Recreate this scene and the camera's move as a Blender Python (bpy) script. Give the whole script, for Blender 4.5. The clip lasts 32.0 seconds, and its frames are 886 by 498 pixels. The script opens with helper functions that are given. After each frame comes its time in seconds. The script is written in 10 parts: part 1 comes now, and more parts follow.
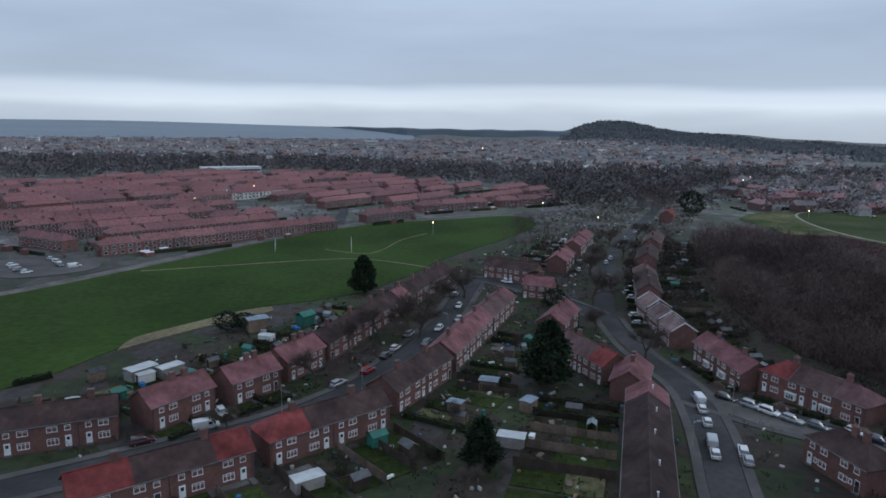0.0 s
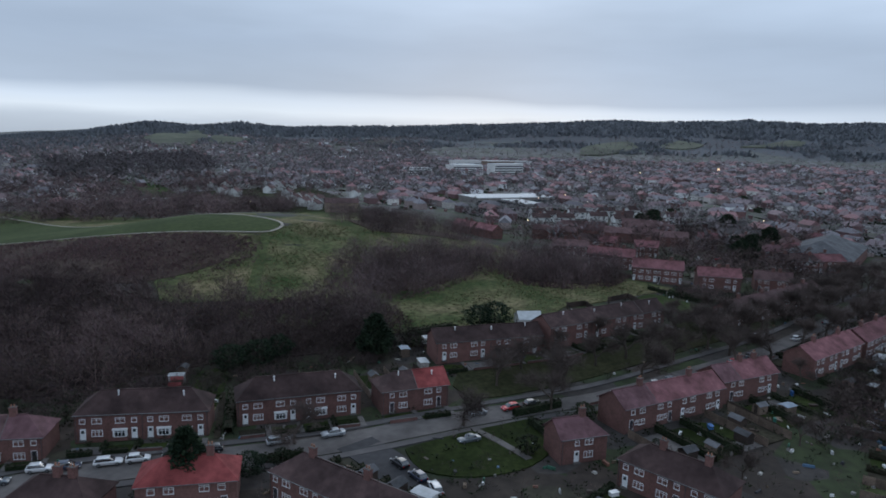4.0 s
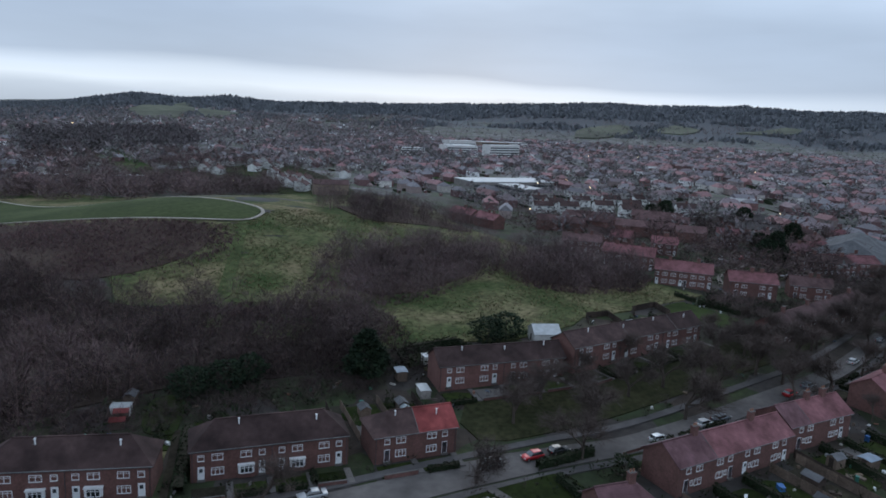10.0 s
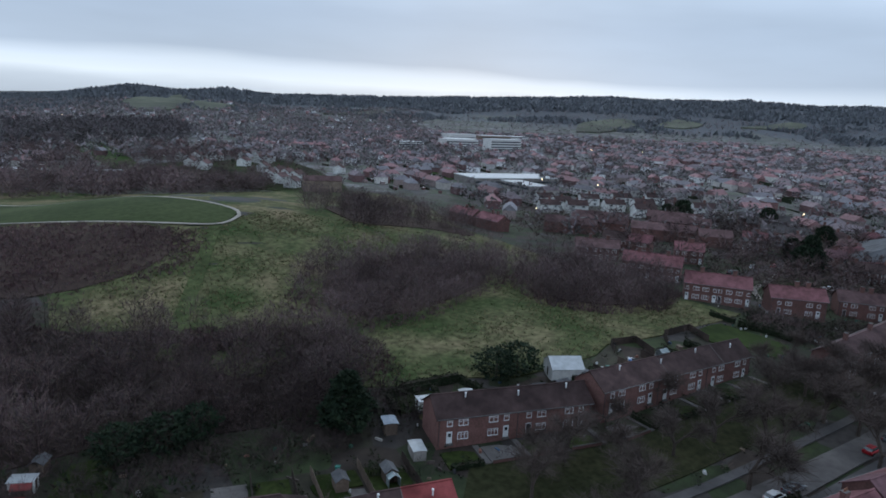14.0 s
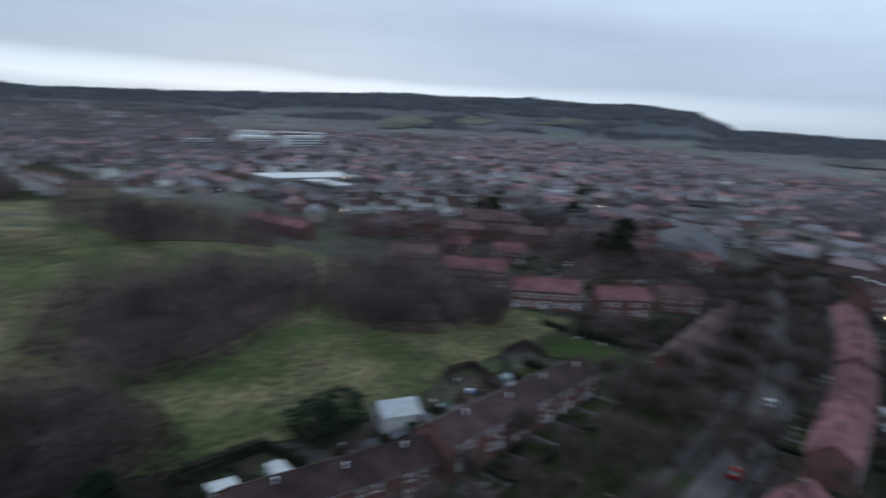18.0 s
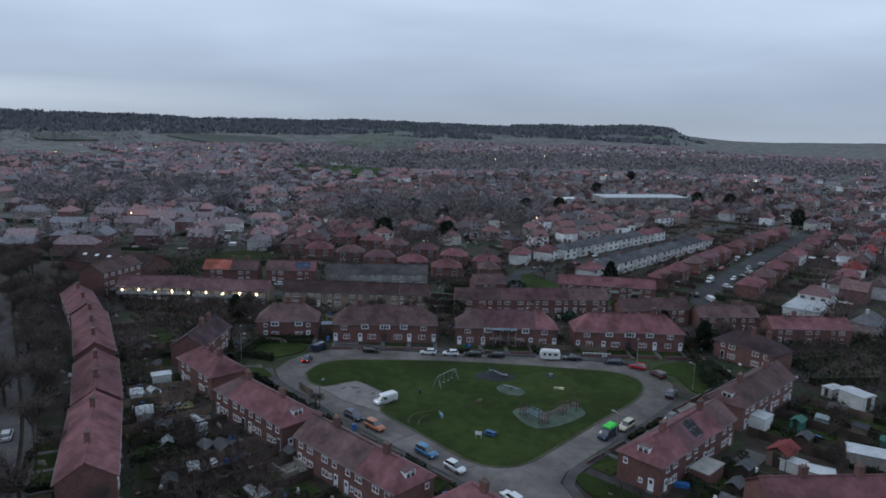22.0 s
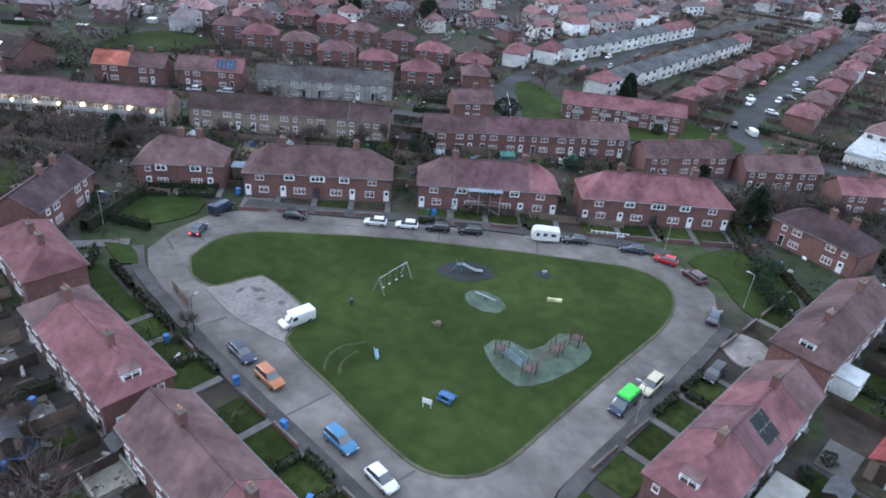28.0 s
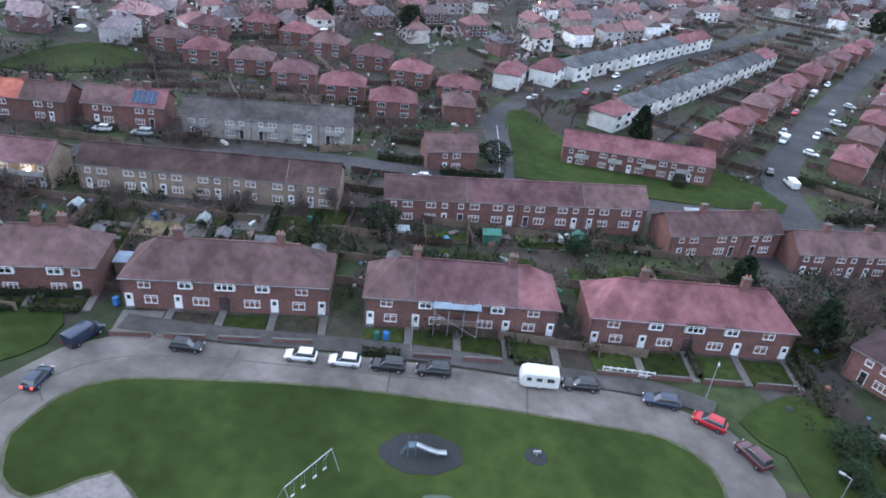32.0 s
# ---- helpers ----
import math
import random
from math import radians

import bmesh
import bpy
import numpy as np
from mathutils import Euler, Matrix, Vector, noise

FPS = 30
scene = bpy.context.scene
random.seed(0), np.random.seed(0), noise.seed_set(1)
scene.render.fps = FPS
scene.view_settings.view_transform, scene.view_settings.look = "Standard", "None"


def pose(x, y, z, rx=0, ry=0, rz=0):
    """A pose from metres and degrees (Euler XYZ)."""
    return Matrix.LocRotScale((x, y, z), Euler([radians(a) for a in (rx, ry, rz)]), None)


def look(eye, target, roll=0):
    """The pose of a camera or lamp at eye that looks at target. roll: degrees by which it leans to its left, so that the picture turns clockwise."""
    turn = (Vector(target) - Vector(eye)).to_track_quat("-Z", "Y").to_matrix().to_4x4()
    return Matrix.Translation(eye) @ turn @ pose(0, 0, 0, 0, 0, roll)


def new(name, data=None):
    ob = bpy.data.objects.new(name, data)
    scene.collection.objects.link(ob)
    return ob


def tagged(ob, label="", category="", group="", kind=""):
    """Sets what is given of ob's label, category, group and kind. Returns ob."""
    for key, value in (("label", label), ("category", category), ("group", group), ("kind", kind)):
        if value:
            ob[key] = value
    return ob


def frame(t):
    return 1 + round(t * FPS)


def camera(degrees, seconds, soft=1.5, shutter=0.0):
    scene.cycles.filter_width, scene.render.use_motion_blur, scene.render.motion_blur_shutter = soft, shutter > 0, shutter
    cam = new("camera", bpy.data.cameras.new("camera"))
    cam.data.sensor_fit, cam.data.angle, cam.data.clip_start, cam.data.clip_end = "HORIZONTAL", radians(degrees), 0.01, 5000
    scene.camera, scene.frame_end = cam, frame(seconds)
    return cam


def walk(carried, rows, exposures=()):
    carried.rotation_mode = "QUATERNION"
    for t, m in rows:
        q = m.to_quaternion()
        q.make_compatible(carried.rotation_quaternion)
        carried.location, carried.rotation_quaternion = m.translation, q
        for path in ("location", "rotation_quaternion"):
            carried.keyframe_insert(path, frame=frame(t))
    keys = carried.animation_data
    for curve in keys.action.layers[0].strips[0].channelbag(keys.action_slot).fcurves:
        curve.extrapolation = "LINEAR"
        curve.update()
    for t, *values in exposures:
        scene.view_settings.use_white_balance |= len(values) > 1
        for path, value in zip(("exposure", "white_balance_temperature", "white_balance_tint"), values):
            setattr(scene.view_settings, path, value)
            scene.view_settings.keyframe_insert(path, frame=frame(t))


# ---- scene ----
cam = camera(66.0, 32.0, soft=1.7, shutter=0.5)
PATH = [
    (0, (1.3, 2.972, 57.381), (1.116, 4.93, 57.015), 0.7),
    (0.5, (0.59, 6.812, 57.404), (0.408, 8.769, 57.032), 0.8),
    (1, (-0.082, 10.773, 57.382), (-0.263, 12.729, 57.004), 0.9),
    (1.5, (-0.694, 14.787, 57.39), (-0.873, 16.741, 57.005), 1.1),
    (2, (-1.182, 18.487, 57.43), (-1.355, 20.442, 57.042), 1.3),
    (2.5, (-1.718, 21.25, 57.47), (-1.316, 23.175, 57.104), 1.2),
    (3, (-2.054, 23.801, 57.445), (-0.784, 25.31, 57.117), 2.7),
    (3.5, (-2.079, 26.163, 57.313), (-0.403, 27.204, 56.989), 2.1),
    (4, (-1.771, 28.154, 57.161), (0.035, 28.948, 56.833), 1.8),
    (4.5, (-0.988, 29.671, 57.041), (0.825, 30.448, 56.706), 2.0),
    (6.5, (4.864, 34.221, 56.954), (6.674, 34.99, 56.59), 2.5),
    (7, (6.943, 35.418, 57.076), (8.753, 36.185, 56.709), 2.6),
    (7.5, (9.339, 36.707, 57.225), (11.149, 37.473, 56.855), 2.7),
    (8, (11.837, 38.123, 57.392), (13.647, 38.886, 57.018), 2.8),
    (8.5, (14.507, 39.57, 57.498), (16.317, 40.331, 57.121), 3.0),
    (9, (17.318, 40.915, 57.558), (19.128, 41.674, 57.177), 3.0),
    (9.5, (20.221, 42.159, 57.557), (22.031, 42.917, 57.173), 3.1),
    (10, (23.178, 43.423, 57.492), (24.988, 44.181, 57.106), 3.2),
    (10.5, (26.366, 44.765, 57.429), (28.175, 45.523, 57.04), 3.2),
    (11, (29.597, 46.22, 57.342), (31.406, 46.977, 56.949), 3.3),
    (11.5, (32.841, 47.705, 57.244), (34.65, 48.461, 56.847), 3.3),
    (12, (36.131, 49.131, 57.124), (37.94, 49.887, 56.725), 3.3),
    (12.5, (39.407, 50.502, 56.988), (41.215, 51.258, 56.589), 3.3),
    (13, (42.723, 51.912, 56.831), (44.531, 52.666, 56.431), 3.3),
    (13.5, (46.209, 53.402, 56.681), (48.018, 54.157, 56.28), 3.3),
    (14, (49.833, 54.914, 56.561), (51.641, 55.667, 56.157), 3.4),
    (14.5, (53.476, 56.456, 56.447), (55.284, 57.208, 56.041), 3.4),
    (16.5, (67.619, 62.489, 55.535), (69.426, 63.24, 55.123), 3.5),
    (17, (70.665, 63.724, 55.345), (72.471, 64.475, 54.931), 3.5),
    (17.5, (73.376, 64.434, 55.257), (75.184, 65.182, 54.842), 3.3),
    (18, (75.903, 64.28, 55.33), (77.856, 64.487, 54.95), 3.6),
    (18.5, (78.195, 64.212, 55.399), (79.998, 63.416, 55.061), 1.7),
    (19, (80.24, 63.739, 55.488), (81.675, 62.386, 55.158), 0.5),
    (19.5, (82.041, 62.891, 55.561), (83.245, 61.33, 55.225), 0.4),
    (20, (83.716, 61.647, 55.584), (84.899, 60.071, 55.244), 0.6),
    (20.5, (85.457, 59.976, 55.553), (86.638, 58.4, 55.208), 0.9),
    (21, (87.264, 57.917, 55.549), (88.444, 56.341, 55.2), 1.2),
    (21.5, (89.176, 55.364, 55.544), (90.356, 53.788, 55.19), 1.4),
    (22, (91.183, 52.444, 55.497), (92.361, 50.868, 55.14), 1.5),
    (22.5, (93.074, 49.181, 55.389), (94.251, 47.606, 55.025), 1.7),
    (23, (94.981, 45.713, 55.212), (96.158, 44.139, 54.842), 2.0),
    (23.5, (97.001, 42.045, 54.986), (98.178, 40.471, 54.613), 2.2),
    (24, (99.289, 38.409, 54.813), (100.436, 36.861, 54.275), 2.7),
    (24.5, (101.637, 34.504, 54.817), (102.706, 33.027, 53.996), 3.3),
    (26.5, (111.154, 18.79, 54.97), (112.155, 17.357, 53.999), 4.5),
    (27, (113.791, 14.55, 55.125), (114.79, 13.116, 54.153), 4.6),
    (27.5, (116.573, 10.268, 55.354), (117.569, 8.833, 54.379), 4.8),
    (28, (119.309, 6.054, 55.559), (120.301, 4.618, 54.582), 5.0),
    (28.5, (121.973, 1.871, 55.722), (122.962, 0.436, 54.742), 5.1),
    (29, (124.549, -2.373, 55.84), (125.535, -3.809, 54.856), 5.3),
    (29.5, (127.067, -6.666, 55.916), (128.052, -8.101, 54.931), 5.3),
    (30, (129.669, -11.046, 55.984), (130.652, -12.481, 54.997), 5.4),
    (30.5, (132.233, -15.418, 56.029), (133.213, -16.852, 55.037), 5.7),
    (31, (134.656, -19.759, 56.083), (135.63, -21.193, 55.086), 6.0),
    (31.5, (136.959, -24.14, 56.113), (137.93, -25.573, 55.111), 6.0),
    (32, (139.285, -28.676, 56.135), (140.253, -30.109, 55.129), 6.0),
]
walk(cam, [(t, look(eye, target, roll)) for t, eye, target, roll in PATH],
     exposures=((0, -0.04, 6300, 8), (4, -0.01, 6280, 8), (7, 0.06, 6280, 8), (9, 0.1, 6280, 8), (13, 0.14, 6250, 7), (17.2, 0.15, 6250, 7), (19, 0.06, 6230, 6), (22, -0.06, 6300, 8), (23.6, -0.04, 6300, 9), (24.0, 0.1, 6300, 10), (24.5, 0.6, 6280, 12), (26.5, 1.33, 6230, 11), (29, 1.42, 6220, 10), (31, 1.53, 6220, 11), (32, 1.57, 6220, 12)))

# ---- light: an overcast winter dusk ----
world = bpy.data.worlds.new("dusk_sky")
scene.world = world
world.use_nodes = True
wn, wl = world.node_tree.nodes, world.node_tree.links
wn.clear()
w_out = wn.new("ShaderNodeOutputWorld")
w_bg = wn.new("ShaderNodeBackground")
w_sky = wn.new("ShaderNodeTexSky")
w_sky.sky_type, w_sky.sun_disc = "NISHITA", False
w_sky.sun_elevation, w_sky.sun_rotation = radians(9), radians(70)
w_co = wn.new("ShaderNodeTexCoord")
w_sep = wn.new("ShaderNodeSeparateXYZ")
wl.new(w_co.outputs["Generated"], w_sep.inputs[0])
w_map = wn.new("ShaderNodeMapping")
w_map.inputs["Scale"].default_value = (1.6, 1.6, 9.0)
wl.new(w_co.outputs["Generated"], w_map.inputs[0])
w_noise = wn.new("ShaderNodeTexNoise")
w_noise.inputs["Scale"].default_value = 1.3
w_noise.inputs["Detail"].default_value = 4.0
w_noise.inputs["Roughness"].default_value = 0.52
wl.new(w_map.outputs[0], w_noise.inputs["Vector"])
# the elevation, ruffled by the clouds, picks the cloud layer's tone
w_add = wn.new("ShaderNodeMath")
w_add.operation = "MULTIPLY_ADD"
wl.new(w_noise.outputs["Fac"], w_add.inputs[0])
w_add.inputs[1].default_value = 0.045
wl.new(w_sep.outputs["Z"], w_add.inputs[2])
w_ramp = wn.new("ShaderNodeValToRGB")
cr = w_ramp.color_ramp
SKY = ((0.0, (0.50, 0.565, 0.66)), (0.030, (0.60, 0.675, 0.78)), (0.046, (0.80, 0.88, 0.98)), (0.064, (0.70, 0.79, 0.92)), (0.078, (0.47, 0.555, 0.69)),
       (0.14, (0.45, 0.545, 0.70)), (0.26, (0.60, 0.72, 0.90)), (0.42, (0.56, 0.67, 0.85)), (1.0, (0.54, 0.65, 0.83)))
for k, (at, col) in enumerate(SKY):
    el = cr.elements[k] if k < 2 else cr.elements.new(at)
    el.position, el.color = at, (*col, 1)
wl.new(w_add.outputs[0], w_ramp.inputs[0])
# away from the north the cloud hangs lower, without the bright gap
w_dull = wn.new("ShaderNodeValToRGB")
DULL = ((0.0, (0.45, 0.51, 0.60)), (0.035, (0.40, 0.465, 0.57)), (0.07, (0.41, 0.485, 0.61)), (0.13, (0.52, 0.62, 0.78)), (0.22, (0.68, 0.80, 0.98)), (0.40, (0.60, 0.72, 0.90)), (1.0, (0.55, 0.66, 0.84)))
for k, (at, col) in enumerate(DULL):
    el = w_dull.color_ramp.elements[k] if k < 2 else w_dull.color_ramp.elements.new(at)
    el.position, el.color = at, (*col, 1)
wl.new(w_add.outputs[0], w_dull.inputs[0])
w_dot = wn.new("ShaderNodeVectorMath")
w_dot.operation = "DOT_PRODUCT"
w_dot.inputs[1].default_value = (0.42, 0.91, 0.0)
wl.new(w_co.outputs["Generated"], w_dot.inputs[0])
w_turn = wn.new("ShaderNodeMapRange")
w_turn.inputs[1].default_value, w_turn.inputs[2].default_value = -0.35, 0.6
wl.new(w_dot.outputs["Value"], w_turn.inputs[0])
w_side = wn.new("ShaderNodeMix")
w_side.data_type = "RGBA"
wl.new(w_turn.outputs[0], w_side.inputs[0])
wl.new(w_dull.outputs[0], w_side.inputs[6])
wl.new(w_ramp.outputs[0], w_side.inputs[7])
w_cl = wn.new("ShaderNodeMix")
w_cl.data_type, w_cl.blend_type = "RGBA", "MULTIPLY"
w_cl.inputs[0].default_value = 0.5
w_n2 = wn.new("ShaderNodeMapRange")
wl.new(w_noise.outputs["Fac"], w_n2.inputs[0])
w_n2.inputs[1].default_value, w_n2.inputs[2].default_value = 0.3, 0.7
w_n2.inputs[3].default_value, w_n2.inputs[4].default_value = 0.80, 1.14
wl.new(w_side.outputs[2], w_cl.inputs[6])
wl.new(w_n2.outputs[0], w_cl.inputs[7])
w_mix = wn.new("ShaderNodeMix")
w_mix.data_type = "RGBA"
w_mix.inputs[0].default_value = 0.96
w_dim = wn.new("ShaderNodeMix")
w_dim.data_type, w_dim.blend_type = "RGBA", "MULTIPLY"
w_dim.inputs[0].default_value = 1.0
w_dim.inputs[7].default_value = (0.04, 0.04, 0.04, 1)
wl.new(w_sky.outputs[0], w_dim.inputs[6])
wl.new(w_dim.outputs[2], w_mix.inputs[6])
wl.new(w_cl.outputs[2], w_mix.inputs[7])
wl.new(w_mix.outputs[2], w_bg.inputs[0])
w_bg.inputs[1].default_value = 1.0
wl.new(w_bg.outputs[0], w_out.inputs[0])
sun = new("sun", bpy.data.lights.new("sun", "SUN"))
sun.data.energy, sun.data.angle, sun.data.color = 0.5, radians(30), (1.0, 0.98, 0.97)
sun.matrix_world = look((0, 0, 100), (-0.94 * 100, -0.34 * 100, 40))


# ---- the lie of the land ----
def smooth(a):
    a = min(1.0, max(0.0, a))
    return a * a * (3 - 2 * a)


SKY_AZ = (-180, -120, -60, -16, -9, -5, 3.6, 4.6, 6.5, 8.5, 11, 15, 21, 27, 34, 38, 42, 45, 49, 53, 58, 67, 75, 82, 89, 99, 102.2, 103.8, 105.4, 110, 117, 125, 139, 144, 157, 160.3, 161.8, 164, 169.5, 175, 180)
SKY_EL = (-.55, -.6, -.6, -.57, -.73, -.9, -.8, -.35, .08, .06, -.39, -.76, -1.2, -1.4, -.78, -.36, .3, .15, .45, .27, .43, .82, 1.3, 1.4, 1.6, 1.68, 1.5, .9, .35, .25, .23, .07, .25, .08, .28, .28, -.3, -.65, -.74, -.52, -.55)


def Z(x, y):
    """The height of the ground."""
    z = (20 * math.exp(-(((x - 235) / 95) ** 2 + ((y - 225) / 90) ** 2)) + 6 * smooth((x - 120) / 120) * math.exp(-((y - 60) / 60) ** 2)
         - 5 * smooth((-110 - y) / 80) - 4 * math.exp(-(((x - 50) / 35) ** 2 + ((y - 185) / 45) ** 2)))
    r = math.hypot(x - 60, y - 20)
    if r > 1100:
        az = math.degrees(math.atan2(x - 60, y - 20))
        el = float(np.interp(az, SKY_AZ, SKY_EL))
        top = 57 + 3600 * math.tan(radians(el)) + 14 * noise.noise((x * 0.004, y * 0.004, 3.0))
        if -80 < az < -8:
            top = -14 + (top + 14) * smooth((az + 11) / 3)
        z += (top - 5) * smooth((r - 1100) / 2300) ** 1.5 + 3 * noise.noise((x * 0.003, y * 0.003, 7.0)) * smooth((r - 1100) / 600)
    return z


# ---- materials ----
MATS = {}


def mat(name, colour, rough=0.85, grain=1.2, amount=0.35, stain=0.12, stains=0.3, bump=0.3, metal=0.0, each=0.15, tint=None, coat=0.0, spec=0.4, patchy=0.0):
    """A surface with grain and stains at real size, varied from piece to piece."""
    if name in MATS:
        return MATS[name]
    m = bpy.data.materials.new(name)
    m.use_nodes = True
    n, l = m.node_tree.nodes, m.node_tree.links
    b = n["Principled BSDF"]
    b.inputs["Roughness"].default_value, b.inputs["Metallic"].default_value = rough, metal
    b.inputs["Coat Weight"].default_value = coat
    b.inputs["Specular IOR Level"].default_value = spec
    geo = n.new("ShaderNodeNewGeometry")
    col = None

    def layer(scale, fac, detail, seed):
        t = n.new("ShaderNodeTexNoise")
        t.inputs["Scale"].default_value, t.inputs["Detail"].default_value = scale, detail
        off = n.new("ShaderNodeVectorMath")
        off.inputs[1].default_value = (seed * 13.7, seed * 7.1, seed * 3.3)
        l.new(geo.outputs["Position"], off.inputs[0])
        l.new(off.outputs[0], t.inputs["Vector"])
        r = n.new("ShaderNodeMapRange")
        r.inputs[1].default_value, r.inputs[2].default_value = 0.3, 0.7
        r.inputs[3].default_value, r.inputs[4].default_value = 1 - fac, 1 + fac
        l.new(t.outputs["Fac"], r.inputs[0])
        return t, r

    g, gr = layer(grain, amount, 5.0, 1)
    s, sr = layer(stain, stains, 3.0, 2)
    mul = n.new("ShaderNodeMath")
    mul.operation = "MULTIPLY"
    l.new(gr.outputs[0], mul.inputs[0])
    l.new(sr.outputs[0], mul.inputs[1])
    info = n.new("ShaderNodeObjectInfo")
    rr = n.new("ShaderNodeMapRange")
    rr.inputs[3].default_value, rr.inputs[4].default_value = 1 - each, 1 + each
    l.new(info.outputs["Random"], rr.inputs[0])
    mul2 = n.new("ShaderNodeMath")
    mul2.operation = "MULTIPLY"
    l.new(mul.outputs[0], mul2.inputs[0])
    l.new(rr.outputs[0], mul2.inputs[1])
    base = n.new("ShaderNodeMix")
    base.data_type = "RGBA"
    base.inputs[6].default_value = (*colour, 1)
    base.inputs[7].default_value = (*(tint or colour), 1)
    if patchy:
        edge = n.new("ShaderNodeMapRange")
        edge.inputs[1].default_value, edge.inputs[2].default_value = 0.5 - patchy, 0.5 + patchy
        l.new(s.outputs["Fac"], edge.inputs[0])
        l.new(edge.outputs[0], base.inputs[0])
    else:
        l.new(s.outputs["Fac"], base.inputs[0])
    hsv = n.new("ShaderNodeHueSaturation")
    l.new(base.outputs[2], hsv.inputs["Color"])
    l.new(mul2.outputs[0], hsv.inputs["Value"])
    l.new(hsv.outputs[0], b.inputs["Base Color"])
    if bump:
        bp = n.new("ShaderNodeBump")
        bp.inputs["Strength"].default_value, bp.inputs["Distance"].default_value = bump, 0.05
        l.new(g.outputs["Fac"], bp.inputs["Height"])
        l.new(bp.outputs[0], b.inputs["Normal"])
    MATS[name] = m
    return m


def islands(name, colours, rough=0.9, stain=0.02, spread=0.2):
    """A surface whose loose pieces each take one of the colours."""
    m = mat(name, colours[0], rough, 0.8, 0.25, stain, spread, 0.0, spec=0.2)
    n, l = m.node_tree.nodes, m.node_tree.links
    geo = n["Geometry"]
    ramp = n.new("ShaderNodeValToRGB")
    ramp.color_ramp.interpolation = "CONSTANT"
    for k, c in enumerate(colours):
        e = ramp.color_ramp.elements[k] if k < 2 else ramp.color_ramp.elements.new(k / len(colours))
        e.position, e.color = k / len(colours), (*c, 1)
    l.new(geo.outputs["Random Per Island"], ramp.inputs[0])
    hsv = [q for q in n if q.type == "HUE_SAT"][0]
    l.new(ramp.outputs[0], hsv.inputs["Color"])
    return m


def tiles(name, colour, tint=None):
    """Roof tiles in courses, over the slope's own measure."""
    m = mat(name, colour, 0.85, 0.9, 0.2, 0.22, 0.4, 0.0, each=0.22, tint=tint, spec=0.15)
    n, l = m.node_tree.nodes, m.node_tree.links
    uv = n.new("ShaderNodeUVMap")
    br = n.new("ShaderNodeTexBrick")
    br.inputs["Scale"].default_value = 1.0
    br.inputs["Brick Width"].default_value, br.inputs["Row Height"].default_value, br.inputs["Mortar Size"].default_value = 0.33, 0.34, 0.035
    br.inputs["Color1"].default_value, br.inputs["Color2"].default_value, br.inputs["Mortar"].default_value = (1.04, 1.04, 1.04, 1), (0.95, 0.95, 0.95, 1), (0.86, 0.86, 0.86, 1)
    l.new(uv.outputs[0], br.inputs["Vector"])
    hsv = [q for q in n if q.type == "HUE_SAT"][0]
    mx = n.new("ShaderNodeMix")
    mx.data_type, mx.blend_type = "RGBA", "MULTIPLY"
    mx.inputs[0].default_value = 1.0
    l.new(hsv.outputs[0], mx.inputs[6])
    l.new(br.outputs["Color"], mx.inputs[7])
    l.new(mx.outputs[2], n["Principled BSDF"].inputs["Base Color"])
    bp = n.new("ShaderNodeBump")
    bp.inputs["Strength"].default_value, bp.inputs["Distance"].default_value = 0.35, 0.03
    l.new(br.outputs["Color"], bp.inputs["Height"])
    l.new(bp.outputs[0], n["Principled BSDF"].inputs["Normal"])
    return m


def glow(name, colour, strength):
    m = bpy.data.materials.new(name)
    m.use_nodes = True
    b = m.node_tree.nodes["Principled BSDF"]
    b.inputs["Base Color"].default_value = (*colour, 1)
    b.inputs["Emission Color"].default_value, b.inputs["Emission Strength"].default_value = (*colour, 1), strength
    return m


BRICK = mat("red_brick", (0.172, 0.088, 0.077), 0.9, 3.0, 0.22, 0.5, 0.22, 0.2, tint=(0.130, 0.066, 0.058))
BUFF = mat("buff_brick", (0.235, 0.180, 0.142), 0.9, 3.0, 0.2, 0.5, 0.2, 0.2)
GREYWALL = mat("grey_render", (0.25, 0.23, 0.215), 0.9, 2.0, 0.15, 0.4, 0.2, 0.15)
WHITEWALL = mat("white_render", (0.62, 0.62, 0.60), 0.85, 2.0, 0.1, 0.4, 0.15, 0.1)
R_PLUM = tiles("plum_roof_tiles", (0.070, 0.043, 0.047), (0.056, 0.037, 0.041))
R_PALE = tiles("pale_pink_tiles", (0.20, 0.128, 0.126), (0.165, 0.118, 0.12))
R_PINK = tiles("pink_roof_tiles", (0.194, 0.086, 0.091), (0.157, 0.073, 0.080))
R_RED = tiles("red_roof_tiles", (0.215, 0.050, 0.048), (0.17, 0.045, 0.044))
R_DARK = tiles("dark_roof_tiles", (0.054, 0.035, 0.034), (0.066, 0.042, 0.040))
R_BROWN = tiles("brown_roof_tiles", (0.134, 0.080, 0.079), (0.102, 0.064, 0.064))
R_GREY = tiles("grey_slates", (0.105, 0.108, 0.115), (0.08, 0.082, 0.088))
R_PURPLE = tiles("purple_roof_tiles", (0.142, 0.075, 0.082), (0.110, 0.062, 0.068))
R_ORANGE = tiles("orange_roof_tiles", (0.34, 0.110, 0.080))
R_SLATE = tiles("dull_slates", (0.082, 0.073, 0.072), (0.064, 0.058, 0.058))
UPVC = mat("white_plastic", (0.72, 0.73, 0.74), 0.4, 1.0, 0.05, 0.3, 0.08, 0.0, each=0.05)
